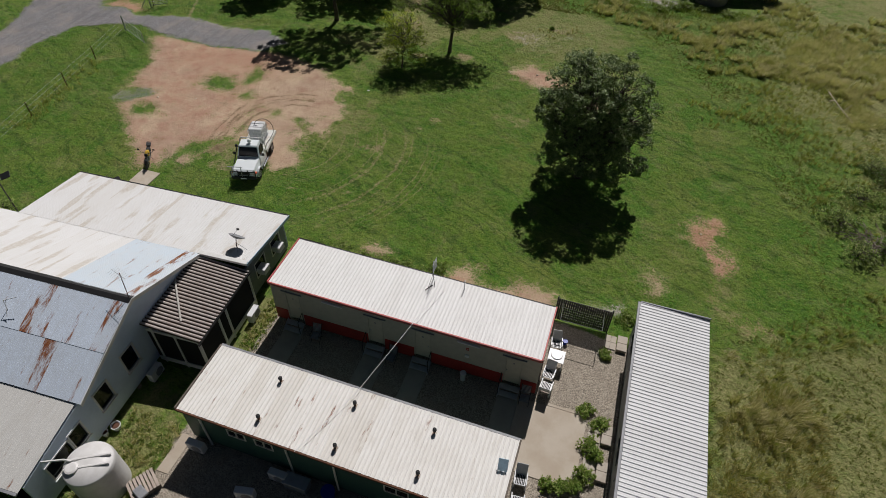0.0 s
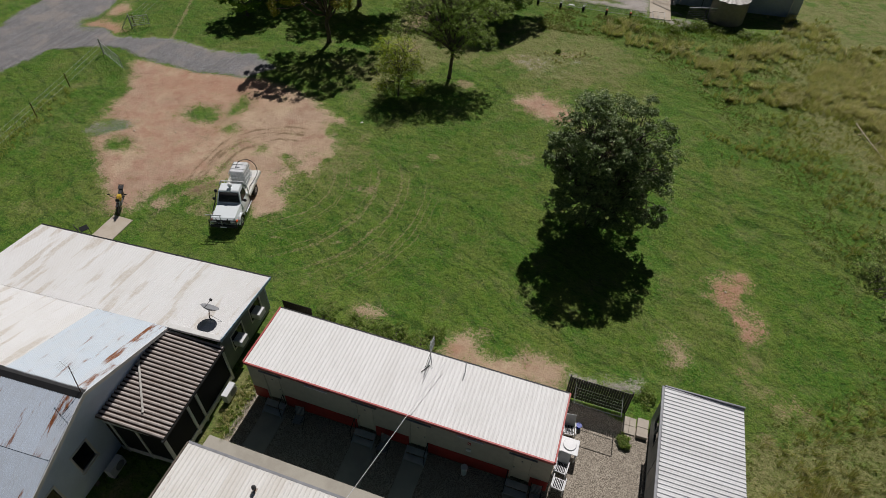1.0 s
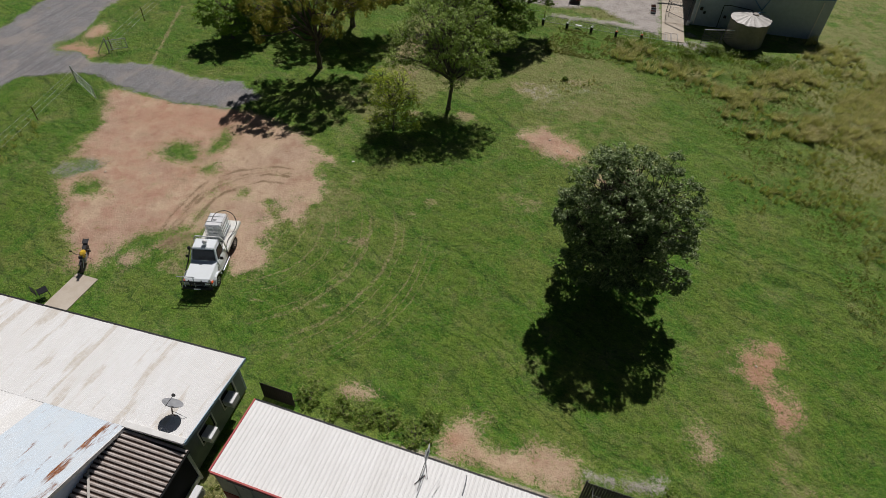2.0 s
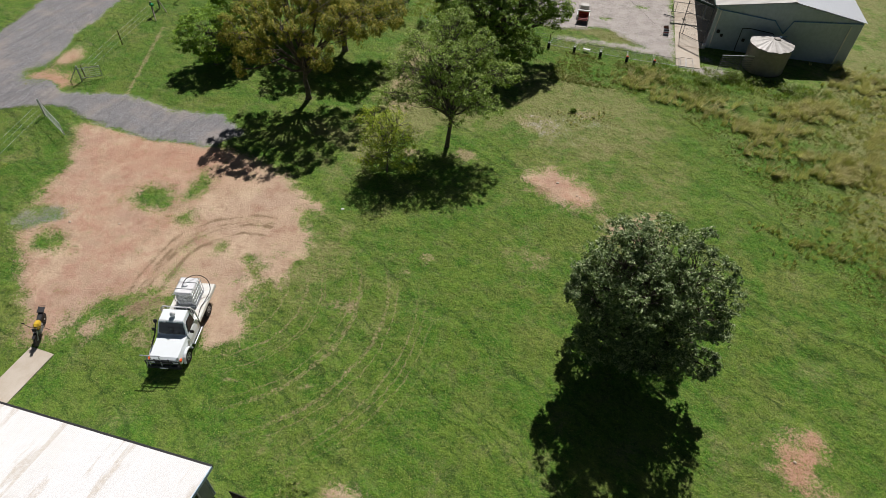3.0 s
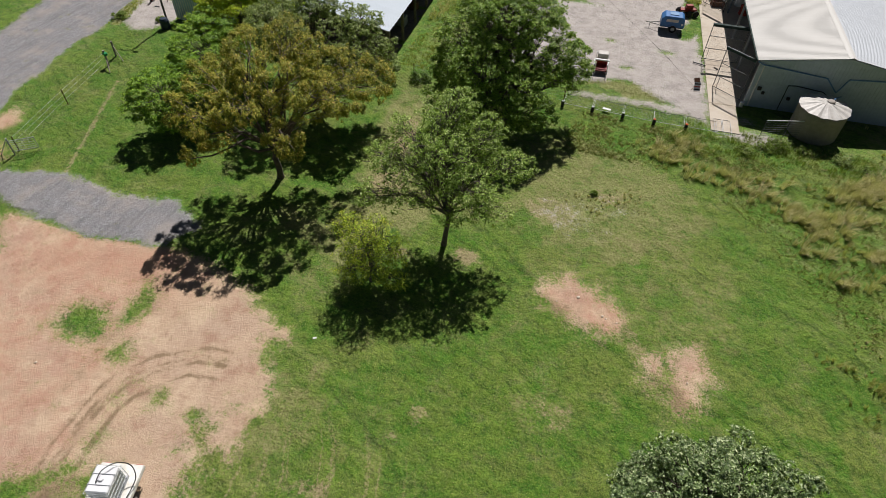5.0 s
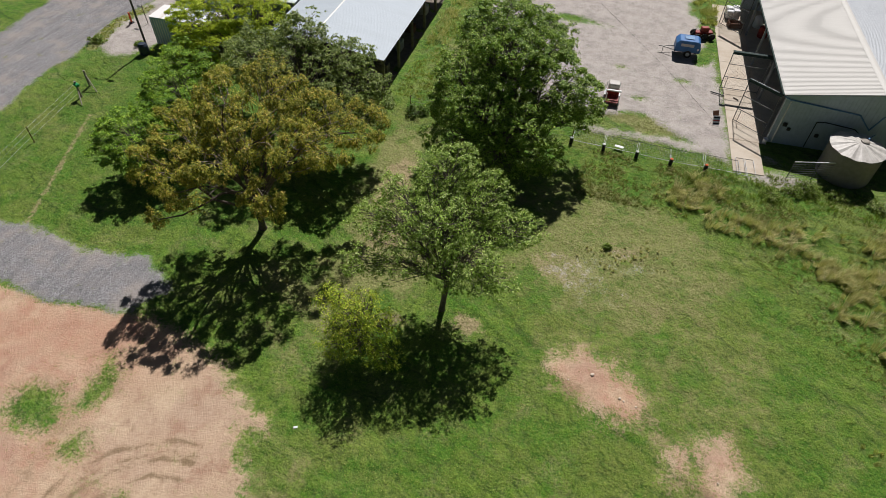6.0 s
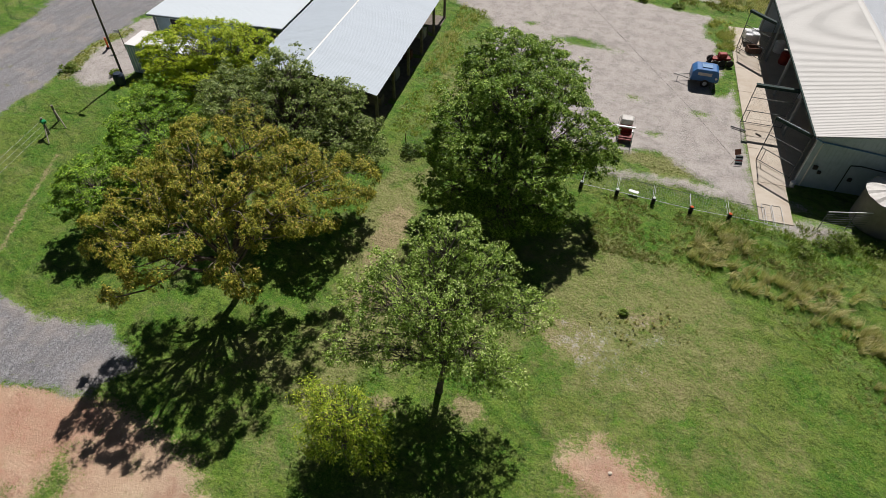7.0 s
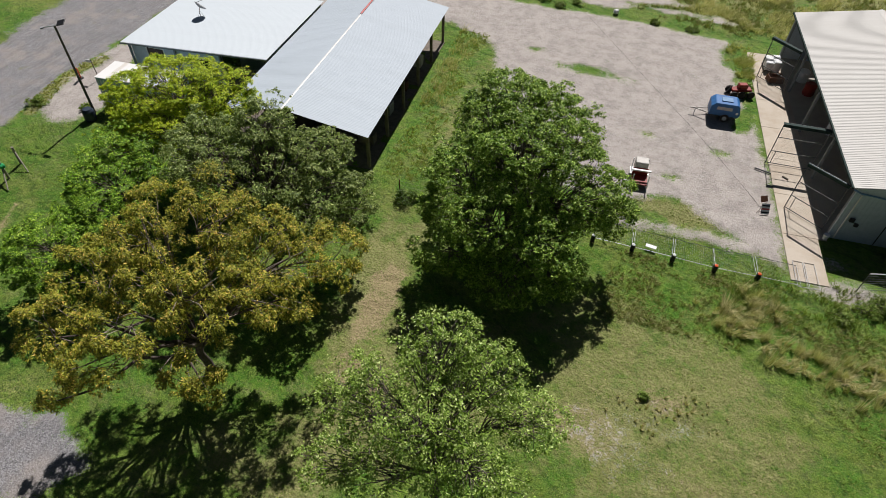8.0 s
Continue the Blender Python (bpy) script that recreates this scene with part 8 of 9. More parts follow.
for i, (x, y, s) in enumerate(((7.6, 31.3, 0.09), (9.1, 30.4, 0.07), (9.3, 30.3, 0.05), (8.4, 29.7, 0.04), (13.8, 27.6, 0.05), (6.5, 30.6, 0.04), (9.9, 30.2, 0.05), (-17.6, 17.6, 0.06), (-20.6, 16.7, 0.08), (21.9, 15.1, 0.07))):
    rock(x, y, s, i)
bm = bmesh.new()
box(bm, -0.1, 0.1, -0.06, 0.06, 0, 0.05, 0.015)
solid("litter_scrap", bm, M["plastic_white"], "small white scrap lying on lawn", "litter", m=pose(-5.1, 23.7, 0.0, 0, 0, 30))
bm = bmesh.new()
pipe(bm, [(31.5, 36.9, 0.35), (31.9, 35.6, 0.3), (32.4, 34.2, 0.2), (33.0, 32.7, 0.1)], 0.038)
pipe(bm, [(31.9, 35.6, 0.3), (31.3, 34.9, 0.5)], 0.03)
pipe(bm, [(32.4, 34.2, 0.2), (32.9, 34.6, 0.6)], 0.025)
solid("dead_branch", bm, M["rock"], "bleached dead branch lying in rank grass", "branch")

# cut branches heaped in the rough
r = random.Random(5)
bm = bmesh.new()
for i in range(80):
    a, d, l = r.uniform(0, 6.3), 1.2 * r.random() ** 0.5, r.uniform(0.5, 1.6)
    x, y, z, b = d * math.cos(a), d * 0.8 * math.sin(a), 0.1 + r.random() * 0.5 * (1.25 - d), r.uniform(0, 6.3)
    pipe(bm, [(x, y, max(0.02, z - 0.15)), (x + l * 0.5 * math.cos(b), y + l * 0.5 * math.sin(b), z + r.uniform(0, 0.15)), (x + l * math.cos(b + 0.3), y + l * math.sin(b + 0.3), z + r.uniform(-0.1, 0.25))], r.uniform(0.01, 0.025), 4)
tagged(solid("brush_pile", bm, M["bark_pale"], "heap of bleached cut twigs in rough grass", "brush pile", m=pose(32.2, 17.7, 0)), "heap of bleached cut twigs in rough grass", "brush pile", kind="stuff")

# ---- trees ----
def tubes(paths, seg=7):
    """Tapered limbs from lists of (place, radius)."""
    vs, fs, base = [], [], 0
    ang = np.arange(seg) * 2 * math.pi / seg
    for path in paths:
        p = np.array([q[0] for q in path], float)
        r = np.array([q[1] for q in path], float)
        t = np.gradient(p, axis=0)
        t /= np.linalg.norm(t, axis=1, keepdims=True) + 1e-9
        ref = np.where(np.abs(t[:, 2:3]) > 0.9, np.array([[1.0, 0, 0]]), np.array([[0, 0, 1.0]]))
        u = np.cross(t, ref)
        u /= np.linalg.norm(u, axis=1, keepdims=True) + 1e-9
        w = np.cross(t, u)
        ring = p[:, None] + r[:, None, None] * (np.cos(ang)[None, :, None] * u[:, None] + np.sin(ang)[None, :, None] * w[:, None])
        vs.append(ring.reshape(-1, 3))
        n = len(p)
        i = np.arange(n - 1)[:, None] * seg
        j = np.arange(seg)[None, :]
        k = (np.arange(seg)[None, :] + 1) % seg
        fs.append(base + np.stack([i + j, i + k, i + seg + k, i + seg + j], -1).reshape(-1, 4))
        base += n * seg
    return np.concatenate(vs), np.concatenate(fs)


def bend(a, b, r0, r1, g, steps=6, sag=0.12):
    a, b = np.asarray(a, float), np.asarray(b, float)
    d = np.linalg.norm(b - a)
    off = g.normal(0, sag * d, (2, 3))
    out = []
    for s in np.linspace(0, 1, steps):
        p = a + (b - a) * s + off[0] * math.sin(math.pi * s) * 0.6 + off[1] * math.sin(2 * math.pi * s) * 0.35
        p[2] += 0.10 * d * math.sin(math.pi * s)
        out.append((p, r0 + (r1 - r0) * s))
    return out


def leaves(centres, radii, per, size, g, droop=0.0, flat=0.75, narrow=0.45, out=None, sprig=12, tight=0.9, lit=0.55, fuzz=0.1):
    """Clumps made of sprigs, each a small rosette of folded leaves; out points away from the crown's middle."""
    clumps = len(centres)
    spray = max(1, per // sprig)
    ns = clumps * spray
    cw = np.repeat(np.arange(clumps), spray)
    v = g.normal(0, 1, (ns, 3))
    v /= np.linalg.norm(v, axis=1, keepdims=True)
    v[:, 2] += 0.35
    if out is not None:
        v += 0.55 * out[cw]
    v /= np.linalg.norm(v, axis=1, keepdims=True)
    rad = radii[cw] * (0.30 + 0.75 * g.random(ns) ** 0.6) * np.where(g.random(ns) < fuzz, 1.35, 1.0)
    heart = centres[cw] + v * rad[:, None] * np.array([1, 1, flat])
    n = ns * sprig
    which = np.repeat(np.arange(ns), sprig)
    u = g.normal(0, 1, (n, 3))
    u /= np.linalg.norm(u, axis=1, keepdims=True)
    u[:, 2] = u[:, 2] * 0.6
    c = heart[which] + u * (size * tight * (0.35 + 0.9 * g.random((n, 1))))
    c[:, 2] -= droop * size * 2.2 * g.random(n)
    nor = v[which] * 0.45 + np.array([0, 0, lit]) + g.normal(0, 0.42, (n, 3))
    nor /= np.linalg.norm(nor, axis=1, keepdims=True)
    tan = u + g.normal(0, 0.4, (n, 3))
    tan[:, 2] -= droop * 2
    tan -= nor * (tan * nor).sum(1, keepdims=True)
    tan /= np.linalg.norm(tan, axis=1, keepdims=True) + 1e-9
    bi = np.cross(nor, tan)
    ln = size * (0.6 + 0.8 * g.random(n))[:, None]
    wd = ln * narrow
    a, b = c - tan * ln * 0.5, c + tan * ln * 0.5
    l, r = c - bi * wd * 0.5 + nor * wd * 0.12, c + bi * wd * 0.5 + nor * wd * 0.12
    verts = np.stack([a, r, b, l], 1).reshape(-1, 3)
    q = np.arange(n)[:, None] * 4
    faces = np.concatenate([q + np.array([[0, 1, 2]]), q + np.array([[0, 2, 3]])])
    return verts, faces


def tree(label, foot, fork, lobes, mat_name, bark, per=300, size=0.16, trunk_r=0.22, seed=1, droop=0.0, narrow=0.45, clump=0.65,
         apart=1.1, flat=0.75, deep=0.72, sprig=12, tight=0.9, lit=0.55, lean=(0, 0), name="tree", twig=None, shrink=1.0, holes=0.0, low=0.5, fuzz=0.1):
    """lobes: ellipsoids of the crown, (x, y, z, rx, ry, rz), in the tree's own frame; leaf clumps fill them from deep outwards,
    with gaps where holes is given; low is the least height of a clump."""
    g = np.random.default_rng(seed)
    t = thing(name, label, "tree", pose(foot[0], foot[1], 0), "trees")
    top = np.array([lean[0], lean[1], fork])
    limbs = [[(np.array([0, 0, -0.15]), trunk_r * 1.5), (np.array([lean[0] * 0.1, lean[1] * 0.1, 0.25]), trunk_r * 1.1), (top * 0.3 + np.array([g.normal(0, 0.05), g.normal(0, 0.05), 0]), trunk_r), (top * 0.6 + np.array([g.normal(0, 0.05), g.normal(0, 0.05), 0]), trunk_r * 0.92), (top, trunk_r * 0.8)]]
    spots, radii, outs, twigs = np.zeros((0, 3)), np.zeros(0), np.zeros((0, 3)), []
    lobe_c = np.array([l[:3] for l in lobes], float)
    lobe_r = shrink * np.array([l[3:6] for l in lobes], float)
    arms = [bend(top * s, c - np.array([0, 0, r[2] * 0.3]), trunk_r * 0.5, trunk_r * 0.15, g, 6, 0.12) for c, r, s in zip(lobe_c, lobe_r, g.uniform(0.72, 0.99, len(lobes)))]
    for k in range(len(lobes)):
        v = g.normal(0, 1, (300, 3))
        v /= np.linalg.norm(v, axis=1, keepdims=True)
        far = deep + (1.06 - deep) * g.random((300, 1)) + np.where(g.random((300, 1)) < 0.12, 0.14, 0.0)
        pts = lobe_c[k] + v * far * lobe_r[k]
        for p, o in zip(pts, v):
            if p[2] < low or (holes and noise.noise(Vector(p) * 0.75 + Vector((seed, 0, 0))) < holes - 0.5):
                continue
            inner = (((p - lobe_c) / lobe_r) ** 2).sum(1)
            inner[k] = 9
            if inner.min() < 0.42 * deep / 0.72:
                continue
            r = clump * (0.55 + 0.85 * g.random() ** 1.3)
            if len(spots) and (np.linalg.norm(spots - p, axis=1) < apart * 0.5 * (radii + r)).any():
                continue
            spots = np.vstack([spots, p])
            radii = np.append(radii, r)
            outs = np.vstack([outs, o])
            j = g.integers(2, 6)
            twigs.append(bend(arms[k][j][0], p, max(0.02, arms[k][j][1] * 0.45), 0.012, g, 5, 0.1))
    v, f = tubes(limbs + arms, 8)
    ob = new("trunk", raw_mesh("trunk", v, f, M[bark], True))
    ob.parent = t
    v, f = tubes(twigs, 5)
    ob = new("branchwork", raw_mesh("branchwork", v, f, M[twig or bark], True))
    ob.parent = t
    v, f = leaves(spots, radii, per, size, g, droop, flat, narrow, outs, sprig, tight, lit, fuzz)
    ob = new("crown", raw_mesh("crown", v, f, M[mat_name]))
    ob.parent = t
    return t


tree("lone dark green spreading tree with deep shade", (13.4, 18.3), 2.2,
     [(0.93 * x, y - 0.8, *rest) for x, y, *rest in [(-1.25, 0.3, 7.5, 1.5, 1.5, 1.5), (1.75, 0.6, 7.6, 1.4, 1.4, 1.4), (-0.3, -0.9, 6.9, 1.4, 1.2, 1.3), (0.3, 1.2, 7.6, 1.2, 1.2, 1.1),
      (-2.1, 0.3, 5.6, 1.2, 1.3, 1.2), (-2.9, -0.4, 5.4, 0.6, 0.6, 0.7), (2.6, 0.1, 5.9, 1.3, 1.4, 1.5), (2.9, -0.1, 4.0, 1.1, 1.1, 1.2),
      (3.7, -0.3, 2.7, 0.6, 0.6, 0.6), (1.7, -0.4, 4.0, 1.0, 1.0, 1.4), (-1.4, -0.1, 4.1, 1.0, 1.0, 1.3), (-1.6, -0.2, 2.9, 0.7, 0.7, 0.7),
      (0.4, 1.3, 5.6, 1.3, 1.2, 1.5), (2.0, -0.5, 2.5, 0.9, 0.8, 0.7), (-0.6, -0.4, 5.3, 1.0, 1.0, 1.1), (2.3, 0.3, 8.5, 0.6, 0.6, 0.5), (-1.2, 0.2, 8.7, 0.6, 0.6, 0.4),
      (-1.2, -0.3, 2.6, 1.2, 1.0, 1.3), (1.0, -0.2, 2.2, 1.0, 0.9, 0.9), (0.1, -0.5, 2.6, 0.8, 0.8, 1.0), (-0.4, -0.6, 3.7, 0.9, 0.9, 1.2), (-1.7, 2.1, 3.3, 1.3, 1.2, 1.6), (1.6, 2.3, 3.4, 1.5, 1.2, 1.7), (0.0, 2.2, 4.8, 1.5, 1.2, 1.6), (-0.1, 1.9, 2.2, 1.2, 0.9, 0.9), (0.7, -0.7, 4.4, 0.8, 0.9, 1.1), (0.9, 0.5, 3.0, 0.9, 0.9, 0.9)]],
     "leaf_dark", "bark_dark", 420, 0.10, 0.24, 11, droop=0.2, clump=0.5, apart=1.3, sprig=12, narrow=0.55, holes=0.2, low=0.9)
tree("pale olive tree with open airy crown", (-0.95, 32.65), 3.1,
     [(-2.4, -0.2, 6.2, 1.7, 1.6, 1.2), (-0.6, 2.0, 7.9, 1.5, 1.4, 1.1), (1.2, 2.2, 7.0, 1.3, 1.3, 1.0), (3.1, 1.8, 5.6, 1.3, 1.2, 0.8),
      (-0.5, -0.3, 6.9, 1.8, 1.5, 1.2), (1.5, -0.7, 5.6, 1.7, 1.4, 1.0), (-4.1, 0.6, 5.4, 1.1, 1.1, 0.7), (-1.8, -1.5, 4.9, 1.6, 1.2, 0.7), (-0.2, 2.6, 8.7, 0.7, 0.7, 0.5),
      (-3.3, -1.8, 4.5, 1.2, 1.0, 0.5), (2.7, -1.0, 4.7, 1.2, 1.0, 0.6), (0.2, 2.2, 5.8, 1.6, 1.3, 0.9), (-2.6, 0.5, 7.6, 0.8, 0.8, 0.6),
      (0.4, -0.2, 2.5, 0.6, 0.6, 0.6), (-1.3, 0.5, 3.4, 1.0, 0.9, 0.6), (0.3, 1.0, 4.0, 0.9, 0.9, 0.6)],
     "leaf_pale", "bark_grey", 84, 0.112, 0.15, 12, clump=0.46, apart=1.3, deep=0.35, droop=0.25, sprig=7, narrow=0.5, tight=1.2, lean=(0.25, 0.1))
tree("small lime-green sapling with thin trunk", (-3.95, 28.4), 1.5,
     [(0.1, 0, 3.1, 1.4, 1.3, 1.2), (0.7, -0.3, 4.3, 1.0, 0.9, 0.9), (-0.8, 0.1, 4.0, 1.0, 0.9, 0.9), (0.5, -0.6, 2.3, 1.2, 0.9, 0.6), (-0.9, -0.3, 2.3, 0.9, 0.8, 0.5), (1.6, 0.1, 3.2, 0.8, 0.7, 0.7), (1.5, -0.5, 1.6, 0.8, 0.7, 0.6), (-0.9, -0.5, 1.0, 0.9, 0.7, 0.5)],
     "leaf_lime", "bark_grey", 54, 0.14, 0.06, 13, clump=0.36, apart=1.45, droop=0.7, deep=0.2, sprig=9, narrow=0.28, tight=1.4, lean=(0.12, -0.1))
tree("gum tree with olive and rust-coloured leaves", (-13.5, 34.9), 3.0,
     [(-2.3, -1.4, 7.7, 1.4, 1.4, 1.1), (-0.5, 0.1, 8.9, 1.4, 1.3, 0.9), (1.4, 2.0, 9.0, 1.5, 1.3, 1.0), (4.3, 2.5, 7.5, 1.5, 1.4, 1.1), (5.4, 4.0, 6.2, 1.2, 1.2, 1.0),
      (-2.3, -3.9, 7.0, 1.3, 1.2, 1.1), (-0.8, -4.3, 6.4, 1.1, 1.0, 0.9), (0.5, -3.3, 7.6, 1.3, 1.2, 0.9), (2.4, -1.3, 8.4, 1.5, 1.4, 1.0), (3.7, -0.4, 7.6, 1.4, 1.4, 1.1),
      (3.4, -3.2, 6.2, 1.0, 1.0, 0.8), (4.7, 0.9, 6.7, 1.2, 1.2, 0.9), (-0.1, -1.3, 8.4, 1.3, 1.2, 0.9), (1.6, 0.4, 8.3, 1.4, 1.3, 0.9), (-3.2, -2.6, 6.2, 0.8, 0.8, 0.7),
      (-1.5, -5.5, 5.3, 0.6, 0.6, 0.7), (0.2, 3.6, 8.5, 1.2, 1.2, 0.9), (-1.8, 2.2, 8.1, 1.2, 1.2, 0.8), (-2.9, 0.4, 6.9, 1.0, 1.0, 0.8), (2.6, 3.6, 6.9, 1.3, 1.2, 0.9), (0.9, -0.4, 6.2, 1.1, 1.0, 0.7), (3.0, 1.4, 5.4, 1.0, 1.0, 0.7)],
     "leaf_gum", "bark_dark", 650, 0.125, 0.2, 14, droop=0.8, narrow=0.34, clump=0.66, apart=1.9, flat=0.95, sprig=14, lit=0.6, twig="bark_pale", lean=(0.3, -0.2), low=3.8, fuzz=0.05)
tree("large dense deep green tree", (-1.5, 46.8), 2.0,
     [(0, 0.5, 7.3, 2.6, 2.5, 2.1), (-2.6, 0.2, 6.0, 2.0, 2.3, 1.9), (2.7, 0.8, 5.8, 2.1, 2.3, 1.9), (-1.0, -2.5, 5.5, 2.3, 1.7, 1.7), (1.6, -2.5, 4.6, 2.0, 1.7, 1.6), (-0.5, 3.2, 6.6, 2.6, 2.1, 1.9),
      (-2.5, -3.5, 3.6, 1.6, 1.2, 1.2), (0.5, -4.0, 3.0, 1.8, 1.0, 1.1), (2.8, -2.4, 2.9, 1.5, 1.3, 1.2), (-3.6, -0.6, 4.3, 1.2, 1.7, 1.5), (4.5, 1.9, 4.6, 1.4, 1.6, 1.6), (-2.5, 3.2, 7.4, 1.6, 1.6, 1.2), (1.9, 2.6, 7.3, 1.6, 1.6, 1.2), (0.0, -0.5, 8.6, 1.5, 1.4, 0.8), (-1.8, 4.4, 7.9, 2.0, 1.7, 1.5), (1.0, 4.4, 7.4, 1.9, 1.7, 1.4), (-0.6, 3.0, 9.0, 1.6, 1.6, 0.9)],
     "leaf_mango", "bark_grey", 330, 0.125, 0.32, 15, clump=0.56, apart=1.3, sprig=9, narrow=0.5, lit=0.6, flat=0.7, low=1.0)
tree("dense grey-green tree beside the open shed", (-14.2, 43.2), 1.8,
     [(0.4, 0, 6.0, 2.8, 2.4, 2.2), (3.2, 0.4, 5.4, 2.0, 2.1, 2.1), (-0.4, 1.6, 7.9, 1.5, 1.4, 1.0), (2.4, 1.8, 6.8, 1.4, 1.4, 1.2), (-2.8, 0.2, 6.2, 2.2, 2.1, 2.0), (1.4, -1.8, 4.4, 2.4, 1.5, 1.7), (-4.4, 1.0, 5.6, 1.4, 1.6, 1.6), (3.4, -1.6, 5.6, 1.4, 1.2, 1.3), (-2.6, -1.8, 7.2, 1.4, 1.3, 1.1), (4.4, 1.0, 4.0, 1.2, 1.4, 1.3)],
     "leaf_grey", "bark_grey", 230, 0.11, 0.24, 16, clump=0.5, apart=1.3, sprig=9, deep=0.6, narrow=0.55, low=2.0)
tree("bright yellow-green feathery tree", (-22.2, 47.4), 2.4,
     [(0, 0, 6.9, 2.5, 2.3, 1.3), (2.2, 0.2, 7.0, 1.8, 1.8, 1.1), (-2.2, -0.8, 6.3, 1.8, 1.8, 1.3), (0.6, -1.8, 5.4, 2.2, 1.6, 1.4), (-2.0, -2.4, 4.6, 1.6, 1.5, 1.3), (3.2, 0.4, 6.2, 1.1, 1.3, 1.0), (-1.8, -0.8, 4.2, 2.2, 1.9, 1.5), (1.4, -0.8, 4.4, 2.2, 1.8, 1.4)],
     "leaf_yellow", "bark_grey", 480, 0.115, 0.2, 17, clump=0.62, apart=1.12, flat=0.5, lit=0.8, narrow=0.4, low=1.9)
tree("bright green leafy tree beside the gum", (-22.6, 41.2), 1.4,
     [(0, 0, 4.4, 2.1, 2.0, 1.5), (-0.8, 1.8, 5.2, 1.5, 1.5, 1.0), (0.6, -1.6, 3.9, 1.8, 1.6, 1.3), (-1.0, -0.8, 3.0, 1.7, 1.5, 1.2), (1.4, 1.2, 4.8, 1.4, 1.4, 1.2)],
     "leaf_bright", "bark_grey", 400, 0.125, 0.16, 18, clump=0.62, apart=1.22, flat=0.36, lit=0.9, narrow=0.4, low=1.0)
tree("low bright green leafy tree at the lawn edge", (-23.4, 36.9), 1.1,
     [(0, 0, 3.3, 1.9, 1.8, 1.2), (-1.0, -0.7, 2.6, 1.4, 1.3, 1.1), (1.2, 0.9, 3.6, 1.5, 1.4, 1.0), (0.6, -1.0, 2.2, 1.4, 1.2, 0.9)],
     "leaf_bright", "bark_grey", 400, 0.125, 0.14, 19, clump=0.58, apart=1.2, flat=0.36, lit=0.9, narrow=0.4, low=0.8)


# ---- shrubs and weeds ----
def shrub(label, x, y, r, h, mat_name, seed, per=60, size=0.09, n=24, name="shrub", group="shrubs"):
    g = np.random.default_rng(seed)
    t = thing(name, label, "shrub", pose(x, y, 0), group)
    v = g.normal(0, 1, (n, 3))
    v /= np.linalg.norm(v, axis=1, keepdims=True)
    v[:, 2] = np.abs(v[:, 2])
    c = v * (0.35 + 0.6 * g.random((n, 1))) * np.array([r, r, h * 0.85]) + np.array([0, 0, 0.08])
    stems = [bend((0, 0, -0.03), p, 0.018, 0.006, g, 4) for p in c]
    vv, f = tubes(stems, 4)
    ob = new("stems", raw_mesh("stems", vv, f, M["bark_grey"], True))
    ob.parent = t
    vv, f = leaves(c, np.full(n, r * 0.35), per, size, g)
    ob = new("foliage", raw_mesh("foliage", vv, f, M[mat_name]))
    ob.parent = t


for i, (x, y, r, h) in enumerate(((16.95, -0.05, 0.45, 0.4), (17.7, -0.6, 0.5, 0.5), (17.35, -1.85, 0.5, 0.7), (17.75, -2.2, 0.4, 0.6), (17.4, -3.4, 0.55, 0.7), (16.5, -4.2, 0.4, 0.5), (15.9, -4.3, 0.4, 0.5), (17.0, -4.0, 0.4, 0.5), (17.35, 3.6, 0.35, 0.3))):
    shrub("leafy green shrub in gravel beside cabins", x, y, r, h * 0.75, "leaf_weed", 200 + i, n=26)
for i, (x, y, r, h) in enumerate(((-0.35, 2.2, 0.35, 0.6), (-0.3, 1.3, 0.3, 0.5))):
    shrub("weedy shrub between cabin and house", x, y, r, h, "leaf_shrub", 230 + i, n=16)
for i, (x, y, r, h) in enumerate(((5.0, 5.9, 0.7, 0.45), (6.6, 5.6, 0.8, 0.5), (4.0, 5.6, 0.6, 0.4), (7.1, 6.6, 0.5, 0.3), (18.2, 6.4, 0.5, 0.5), (0.9, 5.8, 0.7, 0.4), (2.6, 5.7, 0.6, 0.4))):
    shrub("low green weeds along the cabin's back", x, y, r * 1.25, h * 0.3, "leaf_weed", 240 + i, n=30, group="weeds", name="weed_patch")
for i, (x, y, r, h, k) in enumerate(((30.6, 19.5, 1.6, 1.3, "leaf_grey"), (32.2, 22.5, 1.6, 1.5, "leaf_grey"), (31.2, 16.4, 1.3, 1.0, "leaf_grey"), (33.5, 26.5, 1.4, 1.2, "leaf_grey"), (34.3, 25.0, 1.6, 1.6, "leaf_shrub"), (34.2, 20.5, 1.5, 1.3, "leaf_grey"), (33.4, 17.2, 1.4, 1.2, "leaf_shrub"), (35.2, 24.0, 1.5, 1.4, "leaf_grey"), (19.0, 50.7, 0.9, 0.8, "leaf_weed"), (18.0, 50.2, 0.8, 0.7, "leaf_weed"), (16.8, 49.2, 0.7, 0.45, "leaf_weed"), (21.0, 50.6, 0.7, 0.5, "leaf_weed"), (23.4, 50.4, 0.8, 0.5, "leaf_grey"), (25.0, 49.6, 0.8, 0.5, "leaf_weed"),
                                   (-9.0, 50.0, 0.9, 0.8, "leaf_shrub"), (-20.5, 1.6, 1.1, 1.4, "leaf_grey"), (7.0, 40.6, 0.25, 0.2, "leaf_weed"))):
    shrub("scrubby bush in rough grass", x, y, r, h, k, 260 + i, n=40 if r > 0.8 else 18, per=70, size=0.1, group="bushes", name="bush")


